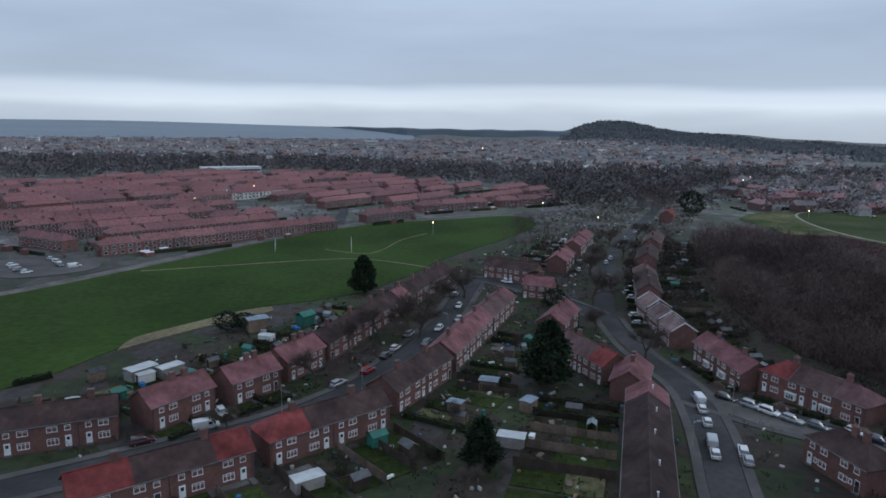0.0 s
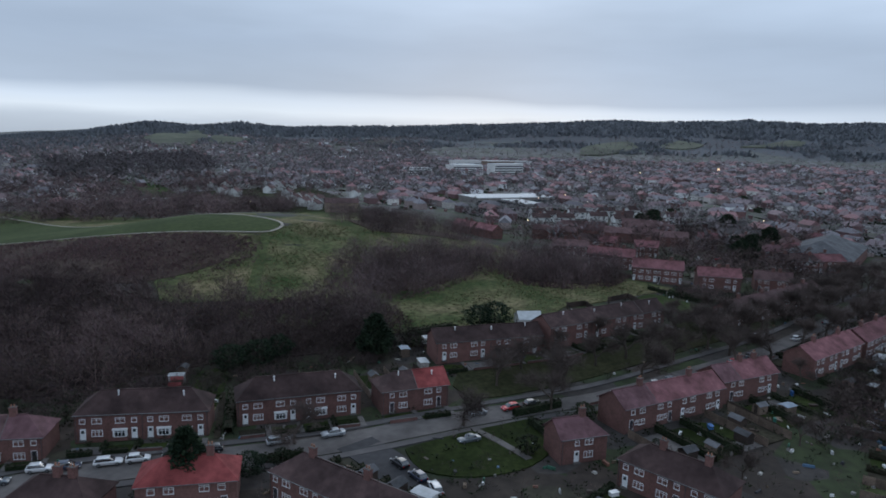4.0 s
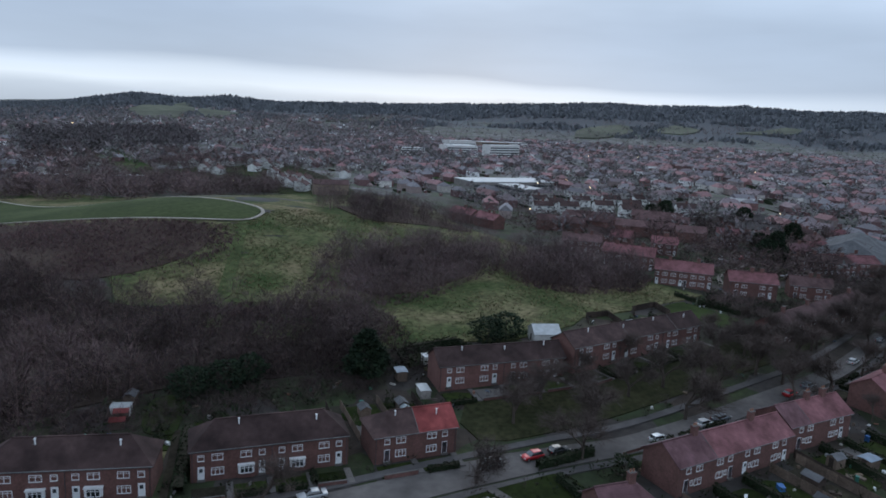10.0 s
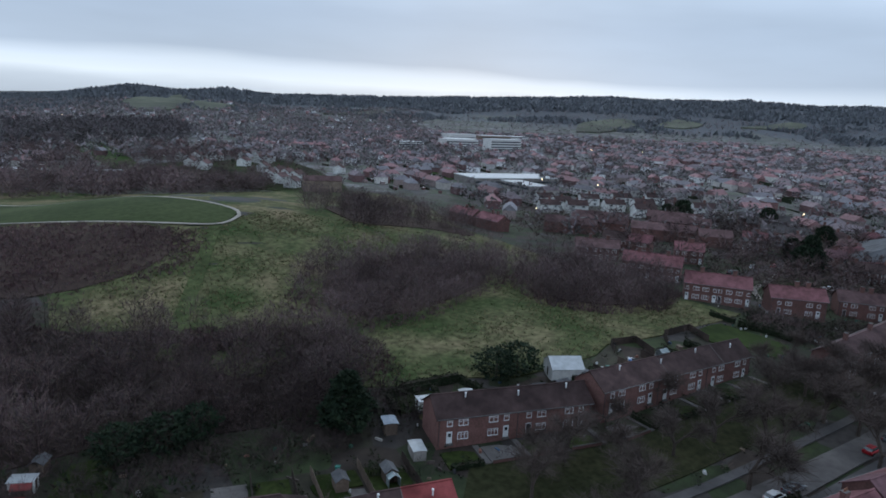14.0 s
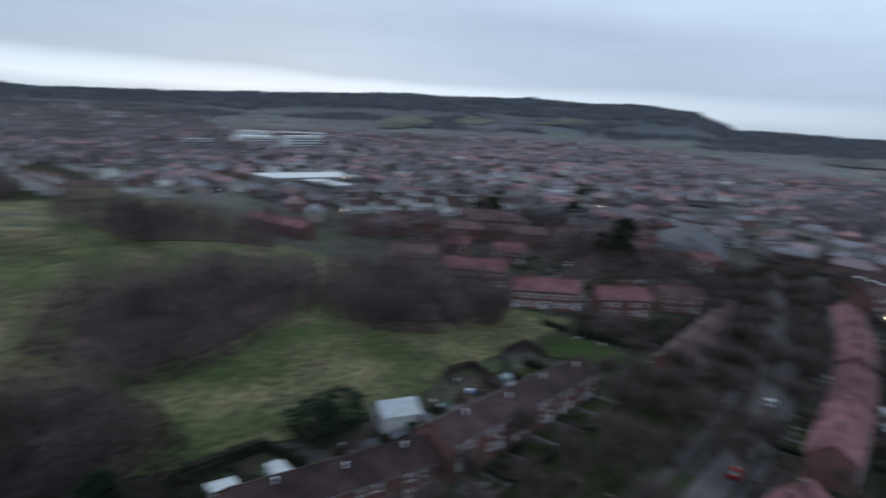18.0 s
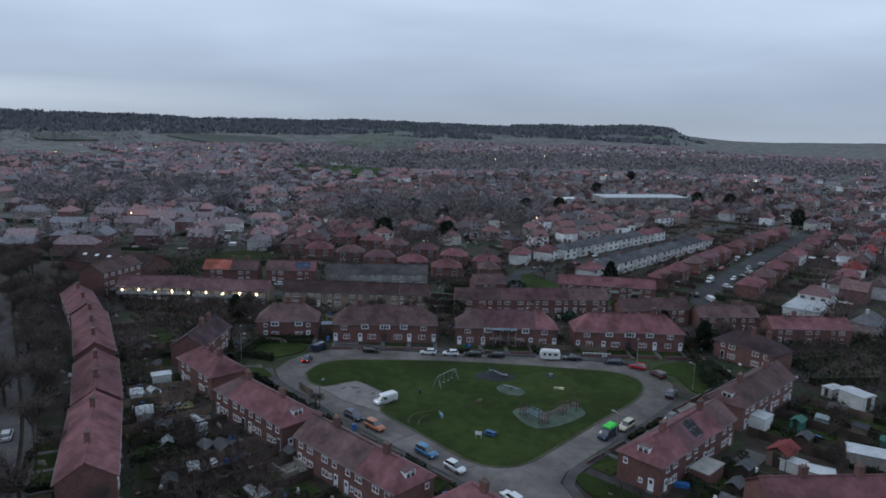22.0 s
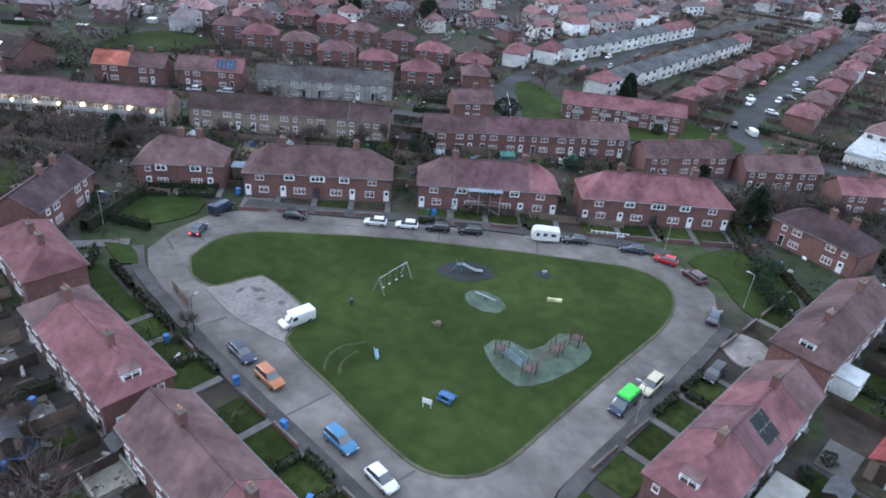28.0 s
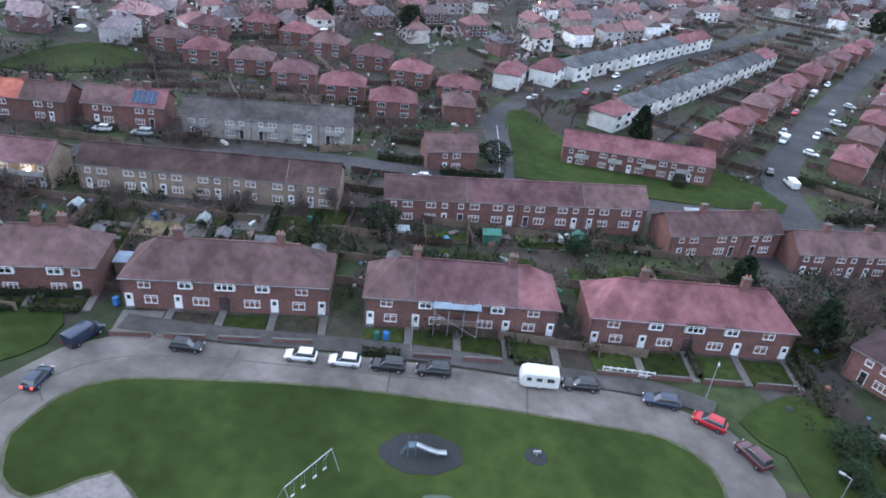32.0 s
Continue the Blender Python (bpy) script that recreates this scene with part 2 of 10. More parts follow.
GLASS = mat("window_glass", (0.035, 0.04, 0.047), 0.06, 0.7, 0.3, 0.4, 0.4, 0.0, each=0.6, spec=0.6)
LEAD = mat("lead_grey", (0.14, 0.145, 0.15), 0.6)
POT = mat("clay_pot", (0.30, 0.14, 0.09), 0.9)
DOOR_AND_SHADE = mat("dark_door_paint_and_shade", (0.05, 0.035, 0.04), 0.5)
ASPHALT = mat("grey_asphalt", (0.112, 0.101, 0.096), 0.92, 0.7, 0.16, 0.12, 0.28, 0.0, each=0.0, tint=(0.160, 0.142, 0.132), spec=0.2)
TARMAC = mat("dark_tarmac", (0.044, 0.044, 0.047), 0.9, 0.8, 0.15, 0.09, 0.25, 0.0, each=0.0, tint=(0.056, 0.054, 0.056), spec=0.2)
WORN = mat("worn_asphalt", (0.080, 0.075, 0.075), 0.9, 0.7, 0.12, 0.10, 0.25, 0.0, each=0.0, tint=(0.10, 0.093, 0.092), spec=0.2)
PAVE = mat("concrete_paving", (0.115, 0.105, 0.10), 0.9, 1.5, 0.15, 0.2, 0.25, 0.2, each=0.0)
PAINT = mat("white_road_paint", (0.5, 0.5, 0.5), 0.8)
LAWN = mat("winter_lawn", (0.022, 0.036, 0.009), 0.95, 0.9, 0.35, 0.06, 0.35, 0.5, each=0.3, tint=(0.034, 0.042, 0.014), spec=0.08)
PARKGRASS = mat("mown_park_grass", (0.023, 0.039, 0.010), 0.95, 0.45, 0.2, 0.05, 0.35, 0.5, each=0.0, tint=(0.034, 0.047, 0.014), spec=0.08)
FIELDGRASS = mat("playing_field_grass", (0.032, 0.059, 0.014), 0.95, 0.5, 0.2, 0.022, 0.3, 0.4, each=0.0, tint=(0.032, 0.058, 0.012), spec=0.08)
ROUGH = mat("rough_pasture", (0.053, 0.085, 0.028), 0.95, 0.6, 0.45, 0.055, 0.3, 0.6, each=0.0, tint=(0.142, 0.116, 0.068), spec=0.08, patchy=0.2)
SOIL = mat("garden_soil", (0.042, 0.032, 0.027), 0.95, 1.0, 0.35, 0.15, 0.35, 0.5, each=0.3, tint=(0.036, 0.036, 0.022), spec=0.08)
SCRUB = mat("brown_scrub_floor", (0.070, 0.043, 0.040), 0.95, 0.6, 0.35, 0.04, 0.35, 0.6, each=0.0, tint=(0.052, 0.044, 0.030), spec=0.1)
LITTER = mat("dark_leaf_litter", (0.026, 0.018, 0.017), 0.95, 0.6, 0.35, 0.05, 0.4, 0.6, each=0.0, tint=(0.040, 0.031, 0.024), spec=0.1)
STRAW = mat("worn_bare_track", (0.22, 0.165, 0.105), 0.95, 0.8, 0.3, 0.08, 0.35, 0.3, each=0.0, tint=(0.10, 0.10, 0.045))
PALEPATH = mat("pale_gravel_path", (0.33, 0.30, 0.26), 0.95, 1.5, 0.15, 0.1, 0.25, 0.2, each=0.0)
RUBBER = mat("black_play_rubber", (0.022, 0.024, 0.026), 0.9, 2.0, 0.15, 0.2, 0.2, 0.2)
MATTING = mat("grey_green_play_matting", (0.066, 0.093, 0.066), 0.9, 1.0, 0.2, 0.3, 0.3, 0.2)
WOOD = mat("weathered_timber", (0.15, 0.11, 0.085), 0.85, 3.0, 0.25, 0.4, 0.3, 0.2, each=0.3)
CREO = mat("dark_creosoted_timber", (0.05, 0.035, 0.028), 0.85, 3.0, 0.25, 0.4, 0.3, 0.2, each=0.3)
FELT = mat("grey_roofing_felt", (0.085, 0.086, 0.092), 0.85, 1.5, 0.2, 0.5, 0.25, 0.1, each=0.4)
METAL = mat("galvanised_metal", (0.42, 0.44, 0.46), 0.45, 2.0, 0.1, 0.5, 0.15, 0.0, metal=0.6)
IRON = mat("dark_painted_steel", (0.04, 0.045, 0.05), 0.5)
BARK = mat("bark", (0.075, 0.058, 0.048), 0.95, 4.0, 0.3, 0.5, 0.2, 0.3)
TWIG = mat("bare_twigs", (0.070, 0.051, 0.045), 0.95, 0.8, 0.25, 0.2, 0.25, 0.0, each=0.2)
# thicket twigs lifted in colour for haze; DEEPTWIG has the same twigs darker
WOODTWIG = islands("bare_woodland", ((0.128, 0.084, 0.084), (0.100, 0.070, 0.072), (0.148, 0.103, 0.100), (0.114, 0.092, 0.078), (0.090, 0.069, 0.074)), 0.95, 0.045, 0.5)
DEEPTWIG = islands("deep_woodland", ((0.088, 0.057, 0.056), (0.068, 0.046, 0.048), (0.114, 0.079, 0.073), (0.082, 0.066, 0.055), (0.058, 0.043, 0.046)), 0.95, 0.03, 0.5)
CONIFER = islands("dark_conifer_leaves", ((0.014, 0.026, 0.014), (0.018, 0.032, 0.016), (0.011, 0.021, 0.012), (0.022, 0.034, 0.016)), 0.85)
HEDGE = islands("hedge_leaves", ((0.020, 0.030, 0.014), (0.026, 0.032, 0.017), (0.016, 0.025, 0.012), (0.036, 0.032, 0.021)), 0.9)
TYRE = mat("black_tyre", (0.015, 0.015, 0.016), 0.9)
RIM = mat("alloy_rim", (0.3, 0.31, 0.32), 0.35, metal=0.8)
CARGLASS = mat("car_glass", (0.03, 0.035, 0.04), 0.05, 0.5, 0.1, 0.5, 0.1, 0.0, spec=1.0, coat=1.0)
LAMPGLASS = mat("clear_lamp", (0.6, 0.6, 0.58), 0.15)
REDLAMP = mat("red_lamp", (0.25, 0.01, 0.012), 0.2)
WARM = glow("warm_lamp_glow", (1.0, 0.66, 0.34), 8.0)
BRAKE = glow("lit_tail_light", (1.0, 0.05, 0.03), 1.6)
WALKLIGHT = glow("bright_warm_bulb", (1.0, 0.74, 0.42), 45.0)


# ---- mesh helpers ----
class Build:
    """Collects boxes and faces, with a material for each face, into one mesh."""

    def __init__(self):
        self.v, self.f, self.m, self.uv = [], [], [], []

    def face(self, pts, m=0, uv=None):
        k = len(self.v)
        self.v += [tuple(p) for p in pts]
        self.f.append(tuple(range(k, k + len(pts))))
        self.m.append(m)
        self.uv += uv or [(p[0], p[1]) for p in pts]

    def box(self, x0, x1, y0, y1, z0, z1, m=0, taper=0.0, t=None):
        k = len(self.v)
        a, b = taper, taper
        c = [(x0, y0, z0), (x1, y0, z0), (x1, y1, z0), (x0, y1, z0), (x0 + a, y0 + b, z1), (x1 - a, y0 + b, z1), (x1 - a, y1 - b, z1), (x0 + a, y1 - b, z1)]
        if t:
            c = [tuple(t @ Vector(p)) for p in c]
        self.v += c
        for q in ((3, 2, 1, 0), (4, 5, 6, 7), (0, 1, 5, 4), (1, 2, 6, 5), (2, 3, 7, 6), (3, 0, 4, 7)):
            self.f.append(tuple(k + i for i in q))
            self.m.append(m)
            self.uv += [(c[i][0], c[i][1] + c[i][2]) for i in q]

    def tube(self, p, q, r0, r1=None, n=6, m=0, cap=True):
        r1 = r0 if r1 is None else r1
        p, q = Vector(p), Vector(q)
        d = (q - p).normalized()
        a = d.orthogonal().normalized()
        b = d.cross(a)
        k = len(self.v)
        for c, r in ((p, r0), (q, r1)):
            for i in range(n):
                w = 2 * math.pi * i / n
                self.v.append(tuple(c + (a * math.cos(w) + b * math.sin(w)) * r))
        for i in range(n):
            j = (i + 1) % n
            self.f.append((k + i, k + j, k + n + j, k + n + i))
            self.m.append(m)
            self.uv += [(0, 0)] * 4
        if cap:
            self.f.append(tuple(k + n + i for i in range(n)))
            self.m.append(m)
            self.uv += [(0, 0)] * n
            self.f.append(tuple(k + n - 1 - i for i in range(n)))
            self.m.append(m)
            self.uv += [(0, 0)] * n

    def mesh(self, name, *mats, smooth=False):
        me = bpy.data.meshes.new(name)
        me.from_pydata(self.v, [], self.f)
        for mt in mats:
            me.materials.append(mt)
        if len(mats) > 1:
            me.polygons.foreach_set("material_index", self.m)
        lay = me.uv_layers.new(name="UVMap")
        lay.data.foreach_set("uv", [c for p in self.uv for c in p])
        if smooth:
            me.polygons.foreach_set("use_smooth", [True] * len(me.polygons))
        me.update()
        return me


def part(name, data, parent, m=None, label=""):
    """One mesh object under a thing or a part."""
    ob = new(name, data)
    ob.parent = parent
    if m is not None:
        ob.matrix_basis = m
    return tagged(ob, label)


def thing(name, label, category, m, data=None, group="", kind=""):
    ob = new(name, data)
    ob.matrix_basis = m
    return tagged(ob, label, category, group, kind)


def at(x, y, turn=0.0, up=0.0):
    return pose(x, y, Z(x, y) + up, 0, 0, turn)


def resample(pts, step):
    """Points every step metres along a smooth line through pts."""
    out, n = [], len(pts)
    for i in range(n - 1):
        p0, p1, p2, p3 = (Vector(pts[min(n - 1, max(0, i + k))]) for k in (-1, 0, 1, 2))
        k = max(1, round((p2 - p1).length / step))
        for j in range(k):
            t = j / k
            out.append(0.5 * (2 * p1 + (p2 - p0) * t + (2 * p0 - 5 * p1 + 4 * p2 - p3) * t * t + (3 * p1 - p0 - 3 * p2 + p3) * t ** 3))
    return out + [Vector(pts[-1])]


def strip(name, pts, width, material, up, label, category, kind="structure", off=0.0, step=4.0, skirt=0.25):
    """A road, path or kerb laid along a line on the ground."""
    line = resample(pts, step)
    b = Build()
    rows = []
    for i, p in enumerate(line):
        d = (line[min(i + 1, len(line) - 1)] - line[max(i - 1, 0)]).normalized()
        s = Vector((-d.y, d.x))
        l, r = p + s * (off + width / 2), p + s * (off - width / 2)
        z = Z(*(p + s * off)) + up
        rows.append(((l.x, l.y, z - skirt), (l.x, l.y, z), (r.x, r.y, z), (r.x, r.y, z - skirt)))
    for i in range(len(rows) - 1):
        for k in range(3):
            b.face((rows[i][k], rows[i][k + 1], rows[i + 1][k + 1], rows[i + 1][k]))
    ob = new(name, b.mesh(name, material))
    return tagged(ob, label, category, "", kind)


def patch(name, pts, material, up, label, category, kind="structure", step=6.0, skirt=0.25):
    """A flat area with a smooth outline, draped on the ground."""
    line = resample(list(pts) + [pts[0]], step)[:-1]
    bm = bmesh.new()
    vs = [bm.verts.new((p.x, p.y, 0)) for p in line]
    fc = bm.faces.new(vs)
    if fc.normal.z < 0:
        fc.normal_flip()
    bm.normal_update()
    bmesh.ops.triangulate(bm, faces=bm.faces[:])
    xs, ys = [p.x for p in line], [p.y for p in line]
    size = max(max(xs) - min(xs), max(ys) - min(ys))
    cut = max(7.0, size / 22)
    for axis, lo, hi in ((0, min(xs), max(xs)), (1, min(ys), max(ys))):
        c = lo + cut
        while c < hi:
            co, no = ((c, 0, 0), (1, 0, 0)) if axis == 0 else ((0, c, 0), (0, 1, 0))
            bmesh.ops.bisect_plane(bm, geom=bm.verts[:] + bm.edges[:] + bm.faces[:], plane_co=co, plane_no=no)
            c += cut
    edge = [e for e in bm.edges if e.is_boundary]
    for v in bm.verts:
        v.co.z = Z(v.co.x, v.co.y) + up
    ext = bmesh.ops.extrude_edge_only(bm, edges=edge)
    for v in ext["geom"]:
        if isinstance(v, bmesh.types.BMVert):
            v.co.z -= skirt
    me = bpy.data.meshes.new(name)
    bm.to_mesh(me)
    bm.free()
    me.materials.append(material)
    ob = new(name, me)
    return tagged(ob, label, category, "", kind)


# ---- ground, roads, fields ----
def ground_sheet():
    cx, cy = 60.0, 20.0
    rings = [i * 6.0 for i in range(1, 72)]
    while rings[-1] < 4700:
        rings.append(rings[-1] * 1.045)
    n = 320
    v = [(cx, cy, Z(cx, cy))]
    for r in rings:
        for k in range(n):
            w = 2 * math.pi * k / n
            x, y = cx + r * math.sin(w), cy + r * math.cos(w)
            v.append((x, y, Z(x, y)))
    f = [(0, 1 + (k + 1) % n, 1 + k) for k in range(n)]
    for i in range(len(rings) - 1):
        a, b = 1 + i * n, 1 + (i + 1) * n
        f += [(a + k, a + (k + 1) % n, b + (k + 1) % n, b + k) for k in range(n)]
    me = bpy.data.meshes.new("ground")
    me.from_pydata(v, [], f)
    me.polygons.foreach_set("use_smooth", [True] * len(me.polygons))
    m = mat("mixed_ground", (0.036, 0.040, 0.026), 0.95, 0.5, 0.35, 0.03, 0.35, 0.4, each=0.0, tint=(0.040, 0.033, 0.029))
    # far hillsides: woodland and pasture, blued and lifted in colour for haze
    nn, ll = m.node_tree.nodes, m.node_tree.links
    geo = nn["Geometry"]
    sep = nn.new("ShaderNodeSeparateXYZ")
    ll.new(geo.outputs["Position"], sep.inputs[0])
    big = nn.new("ShaderNodeTexNoise")
    big.inputs["Scale"].default_value, big.inputs["Detail"].default_value = 0.0045, 5
    ll.new(geo.outputs["Position"], big.inputs["Vector"])
    # fields between hedges on the hillsides, gardens and yards below
    def cells(size, colours):
        vo = nn.new("ShaderNodeTexVoronoi")
        vo.inputs["Scale"].default_value = 1 / size
        ll.new(geo.outputs["Position"], vo.inputs["Vector"])
        one = nn.new("ShaderNodeSeparateColor")
        ll.new(vo.outputs["Color"], one.inputs[0])
        rp = nn.new("ShaderNodeValToRGB")
        rp.color_ramp.interpolation = "CONSTANT"
        for k, c in enumerate(colours):
            q = rp.color_ramp.elements[k] if k < 2 else rp.color_ramp.elements.new(k / len(colours))
            q.position, q.color = k / len(colours), (*c, 1)
        ll.new(one.outputs[0], rp.inputs[0])
        return rp
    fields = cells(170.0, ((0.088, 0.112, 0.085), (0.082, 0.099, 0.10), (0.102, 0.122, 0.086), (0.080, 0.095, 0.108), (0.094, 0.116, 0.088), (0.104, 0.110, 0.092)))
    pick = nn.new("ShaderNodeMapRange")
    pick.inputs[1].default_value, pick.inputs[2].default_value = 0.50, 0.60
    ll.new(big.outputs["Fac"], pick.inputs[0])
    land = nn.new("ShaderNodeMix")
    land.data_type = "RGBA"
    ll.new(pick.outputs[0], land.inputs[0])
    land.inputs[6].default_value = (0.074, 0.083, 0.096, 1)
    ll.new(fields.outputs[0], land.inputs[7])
    # dark heather and woodland on the tops, haze-blue mixed into the colour
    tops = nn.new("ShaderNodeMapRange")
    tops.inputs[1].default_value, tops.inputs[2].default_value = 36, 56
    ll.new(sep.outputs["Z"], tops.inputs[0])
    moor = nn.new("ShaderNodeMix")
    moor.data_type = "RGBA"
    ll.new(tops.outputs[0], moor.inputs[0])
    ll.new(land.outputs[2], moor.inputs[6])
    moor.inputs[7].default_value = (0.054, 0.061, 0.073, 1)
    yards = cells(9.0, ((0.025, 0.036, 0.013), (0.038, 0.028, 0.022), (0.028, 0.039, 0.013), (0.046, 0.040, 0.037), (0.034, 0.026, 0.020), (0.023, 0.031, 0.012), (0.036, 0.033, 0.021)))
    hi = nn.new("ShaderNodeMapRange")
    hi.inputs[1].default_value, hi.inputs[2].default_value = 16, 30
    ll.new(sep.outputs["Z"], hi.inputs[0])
    mx = nn.new("ShaderNodeMix")
    mx.data_type = "RGBA"
    ll.new(hi.outputs[0], mx.inputs[0])
    hsv = [q for q in nn if q.type == "HUE_SAT"][0]
    # plots farther out: the same gardens in paler colours that imitate haze
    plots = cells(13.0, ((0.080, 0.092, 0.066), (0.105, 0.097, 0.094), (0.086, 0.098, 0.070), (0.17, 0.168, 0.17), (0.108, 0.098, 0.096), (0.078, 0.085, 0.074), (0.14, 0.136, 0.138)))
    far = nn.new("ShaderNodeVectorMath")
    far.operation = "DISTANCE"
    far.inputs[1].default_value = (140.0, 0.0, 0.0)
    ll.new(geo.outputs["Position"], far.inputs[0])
    haze_zone = nn.new("ShaderNodeMapRange")
    haze_zone.inputs[1].default_value, haze_zone.inputs[2].default_value = 340.0, 480.0
    ll.new(far.outputs["Value"], haze_zone.inputs[0])
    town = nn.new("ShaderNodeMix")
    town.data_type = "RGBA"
    ll.new(haze_zone.outputs[0], town.inputs[0])
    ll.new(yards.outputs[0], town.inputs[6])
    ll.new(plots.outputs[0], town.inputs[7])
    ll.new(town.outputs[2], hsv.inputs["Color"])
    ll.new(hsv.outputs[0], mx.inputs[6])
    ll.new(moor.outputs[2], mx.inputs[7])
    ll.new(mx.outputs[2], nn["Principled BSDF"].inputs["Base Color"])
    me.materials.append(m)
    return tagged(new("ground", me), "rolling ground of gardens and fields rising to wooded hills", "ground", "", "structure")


ground_sheet()

# the sea beyond the town: its far rim is the horizon
sb = Build()


def sea_point(az, f):
    w = radians(az)
    near = 2050 + 500 * smooth((-20 - az) / 40)
    r = near + f * (4700 - near)
    rim = 57 + 4700 * math.tan(radians(-0.16 - 0.34 * smooth((az + 34) / 22)))
    return 60 + r * math.sin(w), 20 + r * math.cos(w), -4 + (rim + 4) * f


for i in range(40):
    for j in range(8):
        sb.face([sea_point(-88 + (i + di) * 1.97, (j + dj) / 8) for di, dj in ((0, 0), (1, 0), (1, 1), (0, 1))])
tagged(new("sea", sb.mesh("sea", mat("grey_sea_water", (0.15, 0.185, 0.22), 0.6, 0.02, 0.08, 0.002, 0.1, 0.1, each=0.0))), "calm grey sea beyond the town", "sea", "", "structure")
# low headland, its haze painted in as a flat blue-grey
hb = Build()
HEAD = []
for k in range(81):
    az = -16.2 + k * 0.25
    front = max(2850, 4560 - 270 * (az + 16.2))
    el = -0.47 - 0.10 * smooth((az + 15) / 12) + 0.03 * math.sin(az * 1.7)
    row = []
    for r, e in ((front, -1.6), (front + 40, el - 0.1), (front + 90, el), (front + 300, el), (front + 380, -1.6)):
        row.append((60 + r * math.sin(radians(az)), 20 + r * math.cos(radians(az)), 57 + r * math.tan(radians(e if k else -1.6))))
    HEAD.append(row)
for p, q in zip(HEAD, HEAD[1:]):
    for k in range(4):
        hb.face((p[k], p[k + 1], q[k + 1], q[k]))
tagged(new("headland", hb.mesh("headland", mat("hazed_headland", (0.10, 0.125, 0.15), 0.95, 0.01, 0.1, 0.002, 0.2, 0.0, each=0.0))), "long low headland far across the bay", "headland", "", "structure")

AVENUE = ((44, 150), (54, 139), (66, 129.5), (77, 117), (88, 105), (98, 94.2), (117, 79.2), (132.5, 66), (146, 53), (171.4, 35.5), (204.5, 16), (251, -2), (303, -21), (345, -37))
strip("road_avenue", AVENUE, 7.4, mat("avenue_asphalt", (0.098, 0.090, 0.088), 0.92, 0.7, 0.14, 0.12, 0.25, 0.0, each=0.0, tint=(0.126, 0.114, 0.108), spec=0.2), 0.10, "grey asphalt avenue curving past brick terraces", "road")
LANE = ((33, 40), (35, 80), (37.5, 104), (41, 125), (43, 142), (43.6, 156), (41.6, 168), (36.6, 189), (33.5, 212), (37.8, 250), (52, 321), (84, 421), (108, 500), (140, 620))
strip("road_lane", LANE, 6.2, TARMAC, 0.13, "dark tarmac road between terraces and the wood", "road")
WEST = ((-78, 92), (-58, 108.5), (-44, 120.5), (-37, 129.5), (-30.5, 140.5), (-25.3, 156), (-20, 175), (-15.5, 200), (-12, 232), (-9, 250), (4, 243), (18, 228), (31, 213))
strip("road_west", WEST, 6.4, TARMAC, 0.10, "dark tarmac street lined with parked cars and bare trees", "road")
strip("road_field", ((-330, -40), (-230, 90), (-163, 206), (-91, 370), (-2, 439), (60, 470)), 6.0, ASPHALT, 0.12, "grey road along the far edge of the playing field", "road")
strip("road_side", ((101, 90), (97, 81), (91, 73), (80, 66), (66, 62), (52, 66), (40, 76)), 8.0, TARMAC, 0.15, "dark tarmac side road with a wide junction", "road")
strip("road_north", ((151, -150), (151.5, -178), (159, -196), (162.5, -212), (163.5, -250), (163.5, -320), (162, -409), (158, -520)), 8.5, TARMAC, 0.14, "dark tarmac residential street with parked cars", "road")
strip("road_cross", ((300, -62), (262, -90), (235, -118), (206, -137), (175, -160), (151, -178), (125, -190)), 6.0, TARMAC, 0.11, "dark tarmac street behind the terraces", "road")
strip("road_link", ((202, -139), (214, -158), (228, -179), (233, -198), (222, -240), (222, -300), (205, -420), (190, -560)), 6.5, TARMAC, 0.13, "dark tarmac street with a white centre line", "road")
# the ring road round the green
patch("road_green", ((147.4, -29.5), (156.3, -30.7), (177.2, -33.6), (193.4, -36.9), (203, -39.2), (208.3, -42.4), (211, -48.5), (211.5, -56), (208.8, -62.6), (199.2, -68.8), (188, -76.8), (175.4, -85.1), (162.4, -92.6), (152.3, -98.2), (143.5, -99.2), (136, -94), (132.6, -85.9), (133.2, -76), (134.2, -63), (135.6, -50), (136.2, -43), (135.4, -39.4), (131, -36.8), (125, -36), (125, -31), (133.5, -30.2), (139.5, -28.8)), ASPHALT, 0.12, "grey asphalt ring road round the green", "road")
strip("road_approach", ((138, -32.5), (128, -33.8), (118, -32.4), (100, -28), (75, -20), (50, -8), (38, 12), (33.6, 32), (33, 42)), 6.0, ASPHALT, 0.10, "grey asphalt road leading up to the green", "road")
GREEN = ((201.5, -45.5), (197, -42.6), (192.6, -43), (191.3, -47), (190, -49.6), (186.6, -49.6), (180.4, -48.4), (176.4, -46.6), (175.6, -41.6), (164.3, -38.9), (153.3, -36.5), (148.3, -36.2), (144.7, -38.3), (142.6, -42.5), (141.5, -53.6), (140.3, -66.9), (139.1, -79.3), (140.2, -86.9), (143.2, -91.4), (148.8, -92.3), (156.1, -88.7), (171.0, -80.2), (184.0, -71.8), (194.3, -63.6), (201.6, -56.9), (203.4, -51.4))
patch("green", GREEN, PARKGRASS, 0.26, "mown grass green in the middle of the ring road", "grass", step=2.5)
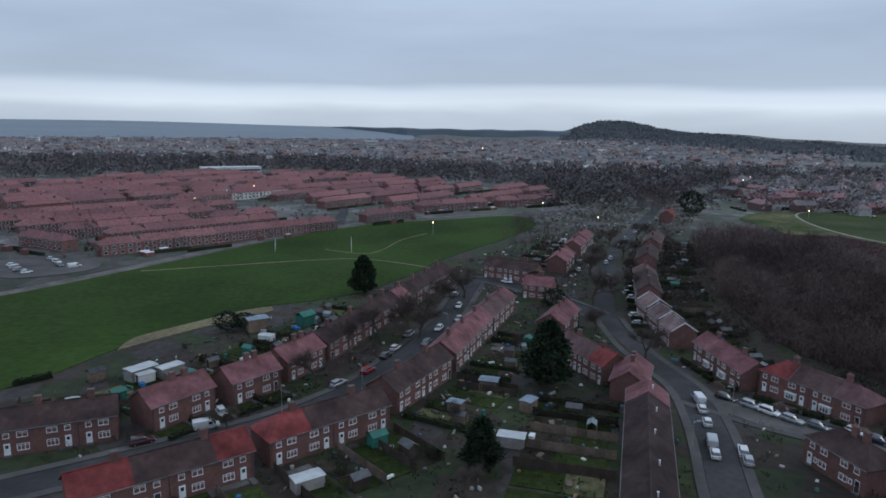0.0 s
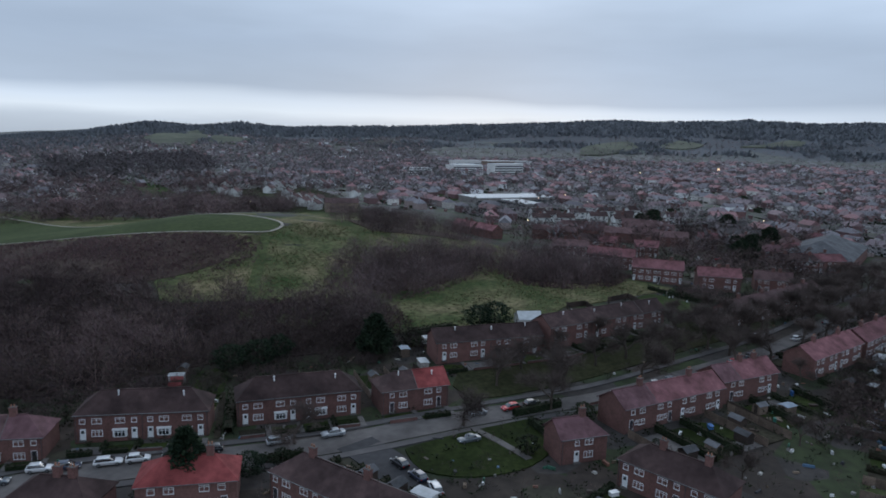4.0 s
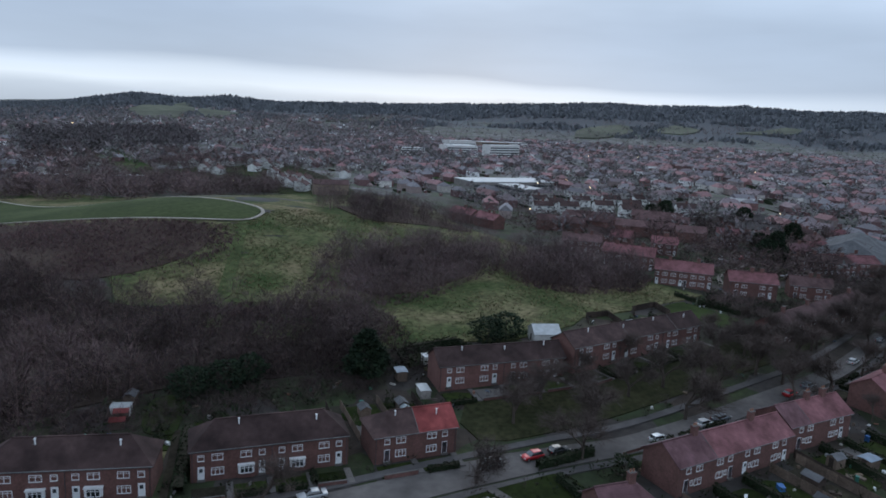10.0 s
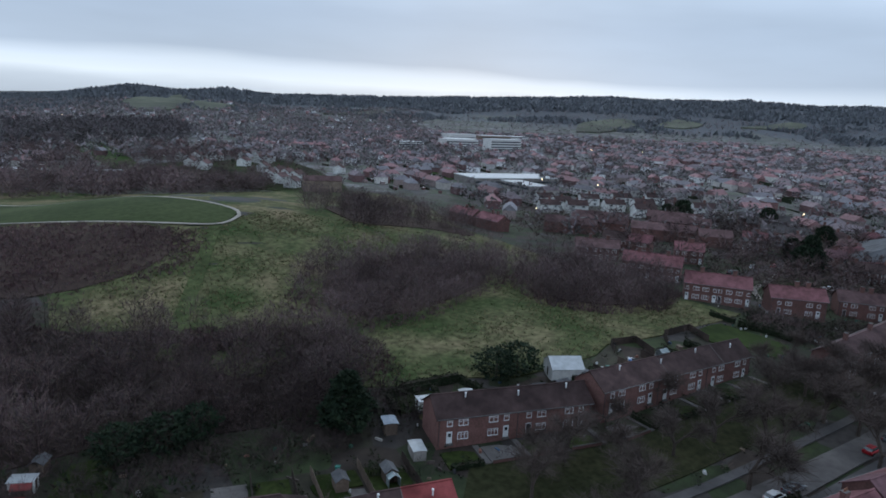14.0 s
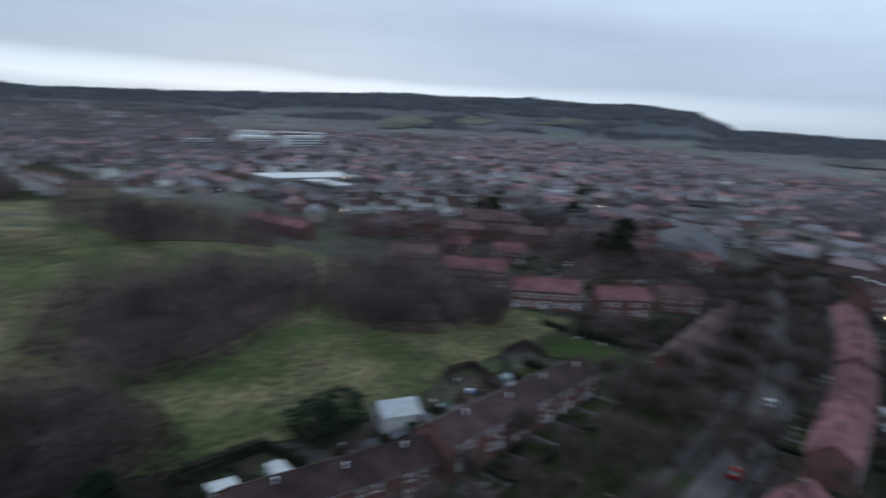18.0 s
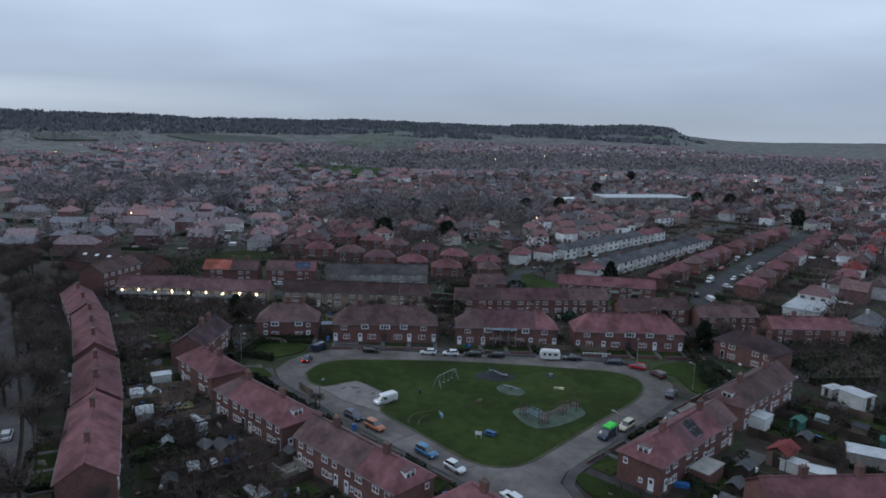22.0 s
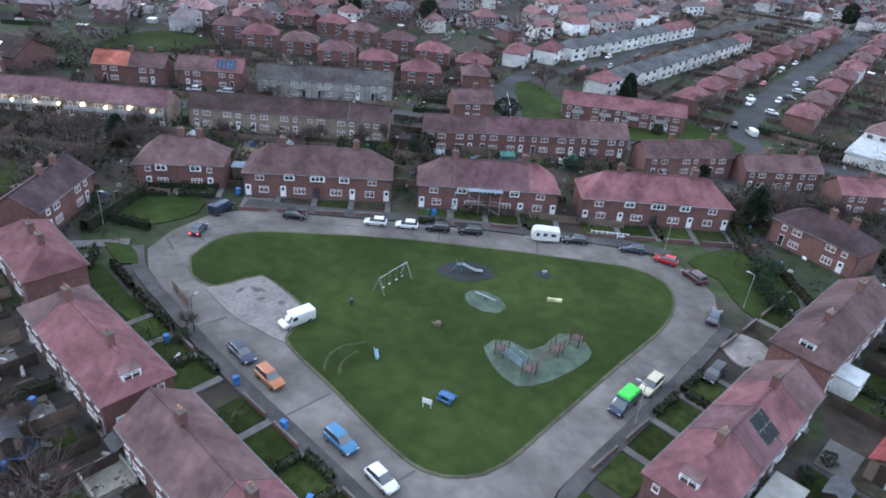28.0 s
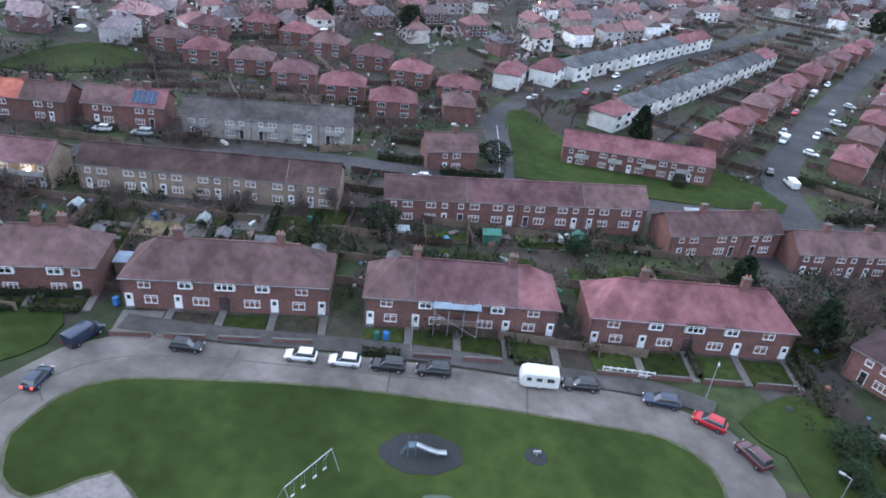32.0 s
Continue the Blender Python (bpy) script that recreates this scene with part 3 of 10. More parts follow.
patch("hardstanding", ((192.8, -41.6), (192.3, -44.2), (191.5, -46.9), (190.9, -48.6), (190.0, -49.9), (188.4, -49.6), (186.6, -50.0), (184.2, -49.2), (182.3, -49.1), (180.4, -48.5), (178.3, -47.9), (176.2, -46.9), (176.0, -44.2), (175.3, -40.8), (180, -40.4), (184, -40)), mat("worn_concrete", (0.195, 0.178, 0.172), 0.9, 1.6, 0.22, 0.35, 0.18, 0.3, each=0.0, tint=(0.165, 0.148, 0.140)), 0.215, "worn concrete parking bay at the green's edge", "pavement", step=2.0)
strip("green_edge", GREEN + GREEN[:1], 0.8, mat("worn_earth_edge", (0.075, 0.075, 0.045), 0.95, 1.2, 0.3, 0.2, 0.35, 0.2, each=0.0, tint=(0.06, 0.065, 0.035)), 0.235, "worn earth edge round the green", "ground", step=2.0)
TYRED = mat("tyre_worn_grass", (0.038, 0.047, 0.017), 0.95, 1.5, 0.35, 0.2, 0.3, 0.2, each=0.0)
for k_, arc in enumerate((((167.4, -40.2), (168.6, -41.6), (169.2, -42.9), (169.2, -45.3), (167.6, -48.0)), ((165.6, -40.9), (166.8, -42.5), (167.2, -43.8), (167.1, -45.9)))):
    strip(f"tyre_track_{k_ + 1}", arc, 0.35, TYRED, 0.275, "curved tyre track worn into the green", "track", step=1.0, skirt=0.1)
REPAIR = mat("dark_road_repair", (0.082, 0.076, 0.076), 0.9, 0.9, 0.15, 0.2, 0.2, 0.0, each=0.1)
for k_, (pts_, w_) in enumerate(((((205.5, -45), (209.5, -46.5)), 0.35), (((204.2, -50), (210.3, -51.5)), 0.22), (((198, -37.5), (196, -42)), 0.25), (((186, -35.5), (185, -39.4)), 0.3), (((165, -32), (164, -38)), 0.25), (((150, -30.5), (149, -35.4)), 0.3),
                                  (((180.5, -81), (177.5, -76.6)), 0.25), (((166, -90), (163, -85)), 0.2), (((196, -70), (193.5, -65)), 0.25), (((206, -43), (207.5, -50), (206, -58), (200, -64.6), (188, -73.2), (175, -82)), 0.14), (((136.4, -70), (138.4, -70)), 0.3))):
    strip(f"road_repair_{k_ + 1}", pts_, w_, REPAIR, 0.136, "dark tar seam across the road", "road marking", step=1.0, skirt=0.05)
for k_, (x, y, a_, b_, t_) in enumerate(((187.6, -46.4, 1.3, 0.6, 20), (185.2, -45.2, 0.7, 0.4, 70), (189.0, -44.6, 0.9, 0.35, 100), (182.4, -46.6, 0.6, 0.5, 0))):
    _b = Build()
    ring = [(a_ * math.cos(q * 0.524) * (1 + 0.25 * math.sin(q * 2.3 + k_)), b_ * math.sin(q * 0.524) * (1 + 0.2 * math.cos(q * 1.7))) for q in range(12)]
    _b.face([(px, py, 0.0) for px, py in ring])
    tagged(new(f"pothole_{k_ + 1}", _b.mesh("pothole", REPAIR)), "dark worn hollow in the concrete", "road marking", "", "structure").matrix_world = at(x, y, t_, 0.222)
strip("verge_path", ((222, -29.5), (215.8, -36.5), (212, -41.7)), 2.2, PAVE, 0.26, "concrete footpath across the verge", "path", step=2)
patch("verge_east", ((221, -44), (215.5, -46.5), (213.5, -55), (219, -60), (224, -55), (226, -49)), PARKGRASS, 0.2, "grass verge between hedge and road", "grass", step=3)
patch("verge_path_lawn", ((214.4, -38.8), (207, -37.0), (205.2, -38.9), (210.6, -41.0)), PARKGRASS, 0.3, "small lawn between footpath and road", "grass", step=2)
patch("front_green", ((208.6, -35.2), (199.6, -33.6), (188, -32.0), (188.4, -30.4), (203, -30.8), (211, -32.6)), PARKGRASS, 0.2, "front lawn behind a clipped hedge", "grass", step=2)
patch("concrete_drive", ((131.2, -81.0), (129.4, -86.0), (125.0, -84.6), (127.0, -78.2)), mat("pale_drive_concrete", (0.21, 0.185, 0.175), 0.9, 1.2, 0.2, 0.3, 0.2, 0.2, each=0.0), 0.24, "pale concrete drive beside a brick house", "drive", step=2)
patch("verge_west", ((137, -99.5), (143, -101.5), (138.5, -112), (131, -109), (124.5, -100), (129.5, -92)), PARKGRASS, 0.2, "grass verge at the road's bend", "grass", step=3)

# playing field, rough pasture, hilltop field
patch("playing_field", ((-105, 131), (-99.8, 142), (-93.8, 167.6), (-83, 184.7), (-75.6, 201), (-60, 212), (-47, 224), (-36, 250), (-26, 283.7), (-12, 315), (2, 345), (18, 390), (8, 428), (-30, 408), (-88, 362), (-158, 210), (-225, 92), (-260, 20), (-170, 20), (-125, 90)), FIELDGRASS, 0.15, "wide green playing field behind the gardens", "grass", step=12)
strip("field_path", ((-137, 245), (-105, 262), (-80, 275), (-60, 281), (-40, 274), (-27, 266)), 1.1, STRAW, 0.19, "faint pale footpath across the playing field", "path", step=6)
strip("field_path_loop", ((-80, 300), (-62, 292), (-55, 300), (-50, 330), (-40, 352)), 0.8, STRAW, 0.18, "faint worn track across the playing field", "path", step=6)
patch("bare_track", ((-95, 158), (-86, 174), (-76, 188), (-69, 199), (-71, 203), (-79, 196), (-88, 182), (-96, 168)), STRAW, 0.22, "strip of worn straw-coloured ground by the gardens", "track", step=4)
patch("rough_pasture", ((164, 106), (171, 101), (177, 90.5), (186, 83.5), (196, 77.5), (203, 76.5), (208.4, 71.4), (215, 65.8), (223.4, 61), (234, 54), (247, 48), (251, 62), (262, 84), (282, 108), (305, 135), (325, 160), (400, 215), (395, 262), (330, 270), (310, 340), (296, 430), (262, 494), (200, 488), (169, 474), (146, 442), (150, 410), (152, 372), (172, 300), (180, 245), (160, 205), (140, 175), (138, 150), (150, 128)), ROUGH, 0.25, "rough pasture with bleached winter grass", "grass", step=12)
patch("far_pasture", ((312, 338), (331, 271), (394, 263), (401, 222), (432, 250), (426, 290), (385, 316), (350, 333), (320, 351), (300, 366)), ROUGH, 0.33, "rough grass falling away behind the field", "grass", step=10)
patch("hill_field", ((228, 203), (221, 199.5), (212, 200.5), (200, 220), (189, 252), (184, 293), (183, 340), (181, 385), (181, 410), (184, 440), (192, 468), (210, 484), (250, 486), (264, 460), (258, 410), (246, 350), (240, 300), (234, 250), (232, 215)), mat("hilltop_grass", (0.044, 0.068, 0.024), 0.95, 0.5, 0.25, 0.022, 0.35, 0.4, each=0.0, tint=(0.058, 0.066, 0.030), spec=0.08), 0.45, "mown hilltop field inside a pale track", "grass", step=6)
strip("hill_track", ((252, 487), (210, 485), (191, 469), (183, 440), (180, 410), (180.5, 385), (182.5, 340), (184, 293), (188.5, 252), (198.5, 221), (211, 200), (221, 198.5), (228.5, 203), (232, 214), (234, 250), (241, 300), (247, 350), (259, 410), (265, 460), (252, 487)), 1.25, PALEPATH, 0.55, "pale gravel track looping round the hilltop field", "path")
strip("meadow_path", ((212, 198), (198, 188.5), (178.4, 175), (159.8, 162.5), (146, 153)), 3.6, mat("trodden_grass", (0.046, 0.066, 0.024), 0.95, 0.5, 0.4, 0.06, 0.35, 0.4, each=0.0, tint=(0.085, 0.096, 0.042), spec=0.08), 0.33, "greener trodden path down the pasture", "path")

CLOSE = ((283, 56), (299.4, 49.2), (318, 42), (336, 35), (360, 30), (404, 14))
strip("road_close", CLOSE, 5.0, WORN, 0.12, "grey asphalt close among the pink-roofed houses", "road")
strip("close_path", ((270, 43), (283, 44), (296, 40.6), (318, 35.4)), 1.6, PALEPATH, 0.2, "pale concrete footpath across a lawn", "path")
patch("close_lawn", ((286, 42), (298, 38.6), (318, 33.4), (326, 26), (318, 17), (296, 24), (284, 32)), LAWN, 0.2, "lawn between brick houses and tall trees", "grass", step=5)
BACKLAWN = ((224.7, 57.9), (233.2, 53.1), (231, 48), (226.5, 37.5), (216, 41), (219, 47), (217.4, 54.6))
patch("terrace_lawn", BACKLAWN, PARKGRASS, 0.24, "mown lawn at the end of the dark-roofed terrace", "grass", step=3)
patch("hedged_lawn", ((152.4, 104.6), (156.4, 108.4), (163.6, 103.2), (159.2, 99.4)), PARKGRASS, 0.26, "small square lawn inside clipped hedges", "grass", step=2)

strip("garden_lane", ((90.6, 113.4), (99, 120), (107.6, 127)), 1.2, SOIL, 0.2, "bare earth path between two terraces", "path", step=2)
patch("wood_foot_lawn", ((104.2, 131.0), (106, 126.4), (117.4, 134.4), (114.0, 139.0), (108, 136)), PARKGRASS, 0.22, "rough lawn at the foot of the wood", "grass", step=3)
patch("corner_lawn", ((131.4, 103.8), (126.8, 105.8), (124.8, 100.6), (127.2, 98.8)), PARKGRASS, 0.22, "small bright lawn behind the terrace", "grass", step=2)
# pavements and kerbs
for pts, offs, name in ((AVENUE, (5.2, -5.2), "pavement_avenue"), (WEST, (4.4, -4.4), "pavement_west"), (LANE[:9], (4.1, -4.1), "pavement_lane")):
    for k, o in enumerate(offs):
        strip(f"{name}_{k + 1}", pts, 1.8, WORN, 0.22, "concrete pavement with a kerb along the road", "pavement", off=o)
FOOTWAY = mat("dark_footway", (0.058, 0.055, 0.055), 0.9, 0.8, 0.15, 0.25, 0.25, 0.0, each=0.0, tint=(0.075, 0.070, 0.068), spec=0.2)
strip("pavement_green_1", ((139, -27.8), (147.4, -28.6), (156.5, -29.8), (177.4, -32.7), (193.7, -36.0), (203.6, -38.2), (210, -41.9)), 1.9, FOOTWAY, 0.24, "worn dark pavement in front of the gardens", "pavement")
strip("pavement_green_2", ((211.2, -63.6), (200.3, -70.4), (189.1, -78.4), (176.5, -86.7), (163.5, -94), (153, -99.9), (146, -101.5)), 3.0, FOOTWAY, 0.24, "worn pavement in front of the brick terraces", "pavement")
strip("pavement_green_3", ((131.6, -86), (132.2, -76), (133.2, -63), (134.6, -50), (135.1, -43), (134, -39.6), (127, -34)), 1.8, FOOTWAY, 0.24, "worn dark pavement beside the green's road", "pavement")
strip("centre_line", ((203, -141), (214, -158.5), (226, -176)), 0.18, PAINT, 0.18, "worn white centre line", "road marking")


# ---- houses ----
D = 7.6          # depth of a terrace
EAVES, RIDGE = 5.0, 7.5
WINDOWS = {}


def window_mesh(w, h, bars, glazed=True):
    """A window frame with its bars as one skin; glazed: the panes are part of it."""
    key = (w, h, bars, glazed)
    if key in WINDOWS:
        return WINDOWS[key]
    e = 0.09
    xs = [-w / 2]
    for k in range(bars):
        x0, x1 = -w / 2 + e + (w - e) * k / bars, -w / 2 + (w - e) * (k + 1) / bars
        xs += [x0, x1]
    xs += [w / 2]
    zs = [0, e, h * 0.68, h * 0.68 + 0.05, h - e, h]
    verts, faces, mats = {}, [], []

    def quad(*p):
        faces.append(tuple(verts.setdefault(tuple(round(c, 4) for c in q), len(verts)) for q in p))

    def depth(i, j):
        if i < 0 or j < 0 or i >= len(xs) - 1 or j >= len(zs) - 1:
            return -0.12
        hole = i % 2 == 1 and j in (1, 3)
        return (-0.03 if glazed else -0.12) if hole else (0.13 if j == 0 else 0.06)

    for i in range(len(xs) - 1):
        for j in range(len(zs) - 1):
            d = depth(i, j)
            if d > -0.12:
                quad((xs[i], d, zs[j]), (xs[i], d, zs[j + 1]), (xs[i + 1], d, zs[j + 1]), (xs[i + 1], d, zs[j]))
                mats.append(1 if d < 0 else 0)
    for i in range(len(xs)):
        for j in range(len(zs) - 1):
            d, f = depth(i - 1, j), depth(i, j)
            if d != f:
                quad((xs[i], d, zs[j]), (xs[i], d, zs[j + 1]), (xs[i], f, zs[j + 1]), (xs[i], f, zs[j]))
                mats.append(0)
    for i in range(len(xs) - 1):
        for j in range(len(zs)):
            d, f = depth(i, j - 1), depth(i, j)
            if d != f:
                quad((xs[i], d, zs[j]), (xs[i + 1], d, zs[j]), (xs[i + 1], f, zs[j]), (xs[i], f, zs[j]))
                mats.append(0)
    me = bpy.data.meshes.new("window")
    me.from_pydata(list(verts), [], faces)
    me.materials.append(UPVC)
    me.materials.append(GLASS)
    me.polygons.foreach_set("material_index", mats)
    me.update()
    g = Build()
    g.box(-w / 2 + 0.06, w / 2 - 0.06, -0.09, -0.02, 0.06, h - 0.06)
    WINDOWS[key] = me, g.mesh("pane", GLASS)
    return WINDOWS[key]


DOORS = {}


def door_mesh(kind):
    if kind not in DOORS:
        b = Build()
        b.box(-0.5, 0.5, -0.1, 0.05, 0, 2.08, 0)
        b.box(-0.42, 0.42, -0.08, 0.085, 0.05, 1.98, 1)
        b.box(-0.25, 0.25, -0.05, 0.10, 1.2, 1.8, 2)
        b.box(0.3, 0.36, 0.08, 0.13, 0.95, 1.08, 3)
        b.box(-0.6, 0.6, -0.1, 0.4, -0.3, -0.004, 4)
        DOORS[kind] = b.mesh("door", UPVC, UPVC if kind == "white" else DOOR_AND_SHADE, GLASS, METAL, PAVE)
    return DOORS[kind]


def chimney_meshes():
    b = Build()
    b.box(-0.55, 0.55, -0.38, 0.38, -1.0, 1.25, 0)
    b.box(-0.63, 0.63, -0.46, 0.46, 1.25, 1.42, 0)
    b.box(-0.58, 0.58, -0.41, 0.41, 1.42, 1.5, 1)
    p = Build()
    p.tube((0, 0, 0), (0, 0, 0.42), 0.13, 0.11, 8)
    return b.mesh("chimney", BRICK, PAVE), p.mesh("chimney_pot", POT)


CHIM, CPOT = chimney_meshes()
_p = Build()
_p.tube((0, 0, -0.2), (0, 0, EAVES - 0.3), 0.05, 0.05, 6)
_p.box(-0.08, 0.08, -0.05, 0.05, EAVES - 0.42, EAVES - 0.28)
PIPE = _p.mesh("drainpipe", IRON)
rnd = random.Random(11)
PLOTS, SPAN = [], {}


def bay_mesh():
    """The three walls and the lid of a bay, as one skin."""
    b = Build()
    b.box(-1.25, 1.25, -0.05, 0.58, -0.75, -0.02, 0)
    b.box(-1.2, 1.2, -0.05, 0.52, -0.02, 1.27, 1)
    b.box(-1.3, 1.3, -0.05, 0.7, 1.27, 1.45, 1)
    return b.mesh("bay_window", BRICK, UPVC)


def dormer_mesh():
    b = Build()
    b.box(-0.98, 0.98, -1.7, 0.0, -0.12, 1.16, 0)
    b.box(-1.06, 1.06, -2.3, 0.12, 1.16, 1.24, 1)
    return b.mesh("dormer", UPVC, R_BROWN)


BAY, DORMER = bay_mesh(), dormer_mesh()


def roof_mesh(x0, x1, half, hip0, hip1, eaves, ridge, material, over=0.35):
    """One run of a pitched roof, hipped or plain at its ends."""
    b = Build()
    t = 0.16
    slope = (ridge - eaves) / half
    e = eaves - slope * over
    w = half + over
    a, c = (x0 - over if hip0 is not None else x0), (x1 + over if hip1 is not None else x1)
    ra = x0 + (half * 0.95 if hip0 else 0) - (over if hip0 is False else 0)
    rc = x1 - (half * 0.95 if hip1 else 0) + (over if hip1 is False else 0)
    ln = math.hypot(w, ridge - e)

    def quad(p, flip):
        uv = [(q[0], (ln * (1 - abs(q[1]) / w))) for q in p]
        b.face(p if not flip else p[::-1], 0, uv if not flip else uv[::-1])

    for dz in (0.0, -t):
        quad([(a, -w, e + dz), (c, -w, e + dz), (rc, 0, ridge + dz), (ra, 0, ridge + dz)], dz < 0)
        quad([(c, w, e + dz), (a, w, e + dz), (ra, 0, ridge + dz), (rc, 0, ridge + dz)], dz < 0)
        if hip0:
            q = [(a, w, e + dz), (a, -w, e + dz), (ra, 0, ridge + dz)]
            b.face(q if dz == 0 else q[::-1], 0, [(p[1], p[0]) for p in (q if dz == 0 else q[::-1])])
        if hip1:
            q = [(c, -w, e + dz), (c, w, e + dz), (rc, 0, ridge + dz)]
            b.face(q if dz == 0 else q[::-1], 0, [(p[1], p[0]) for p in (q if dz == 0 else q[::-1])])
    for y in (-w, w):
        b.face([(a, y, e - t), (c, y, e - t), (c, y, e), (a, y, e)])
    for x, xr, hp in ((a, ra, hip0), (c, rc, hip1)):
        if hp:
            b.face([(x, -w, e - t), (x, w, e - t), (x, w, e), (x, -w, e)])
        else:
            b.face([(x, -w, e - t), (xr, 0, ridge - t), (xr, 0, ridge), (x, -w, e)])
            b.face([(x, w, e - t), (xr, 0, ridge - t), (xr, 0, ridge), (x, w, e)])
    rt_ = Build()
    rt_.box(ra, rc, -0.13, 0.13, ridge - 0.08, ridge + 0.09)
    return b.mesh("roof", material), rt_.mesh("ridge_tiles", material)


def weld(me):
    """Joins the faces of a mesh where their corners meet."""
    bm = bmesh.new()
    bm.from_mesh(me)
    bmesh.ops.remove_doubles(bm, verts=bm.verts, dist=0.001)
    bm.to_mesh(me)
    bm.free()
    return me


def crescent_front(th, L, half, s, turnw):
    """The street side of a block of four: doors in pairs, boxed windows under the eaves, a dark panel for the shaded
    passage in the middle.
    """
    for f, z, w, hh, boxed in ((0.11, 3.3, 1.6, 1.1, 0), (0.31, 3.75, 1.6, 1.1, 1), (0.50, 3.75, 2.3, 1.1, 2), (0.68, 3.75, 1.6, 1.1, 1), (0.87, 3.3, 1.6, 1.1, 0),
                               (0.135, 0.9, 1.7, 1.25, 0), (0.375, 0.9, 2.1, 1.25, 0), (0.625, 0.9, 2.1, 1.25, 0), (0.855, 0.9, 1.7, 1.25, 0)):
        fm, pm = window_mesh(w, hh, 3 if w > 2 else 2, not (boxed == 0))
        x = (f - 0.5) * L
        if boxed:
            do = part("dormer", DORMER, th, Matrix.Translation((x, s * (half + 0.40), z)) @ turnw @ Matrix.Diagonal((w / 1.7, 1, 1, 1)), "white boxed half dormer")
            part("window_frame", window_mesh(1.7, hh, 3 if boxed == 2 else 2)[0], do, Matrix.Translation((0, 0.06, 0)))
        else:
            o = part("window", fm, th, Matrix.Translation((x, s * half, z)) @ turnw)
            part("pane", pm, o)
    for f in (0.03, 0.265, 0.735, 0.97):
        part("door", door_mesh("white"), th, Matrix.Translation(((f - 0.5) * L, s * half, 0.3)) @ turnw, "white panelled door")
    # no opening here: a solid dark panel paints the shade of the covered passage
    b = Build()
    b.box(-0.7, 0.7, -0.25, 0.02, 0.0, 2.25, 0)
    b.box(-0.85, -0.7, -0.1, 0.06, 0.0, 2.4, 1)
    b.box(0.7, 0.85, -0.1, 0.06, 0.0, 2.4, 1)
    b.box(-0.85, 0.85, -0.1, 0.06, 2.25, 2.45, 1)
    part("passage", b.mesh("passage", DOOR_AND_SHADE, BRICK), th, Matrix.Translation(((0.49 - 0.5) * L, s * half, 0.1)) @ turnw, "dark panel standing for a shaded passage between the houses")


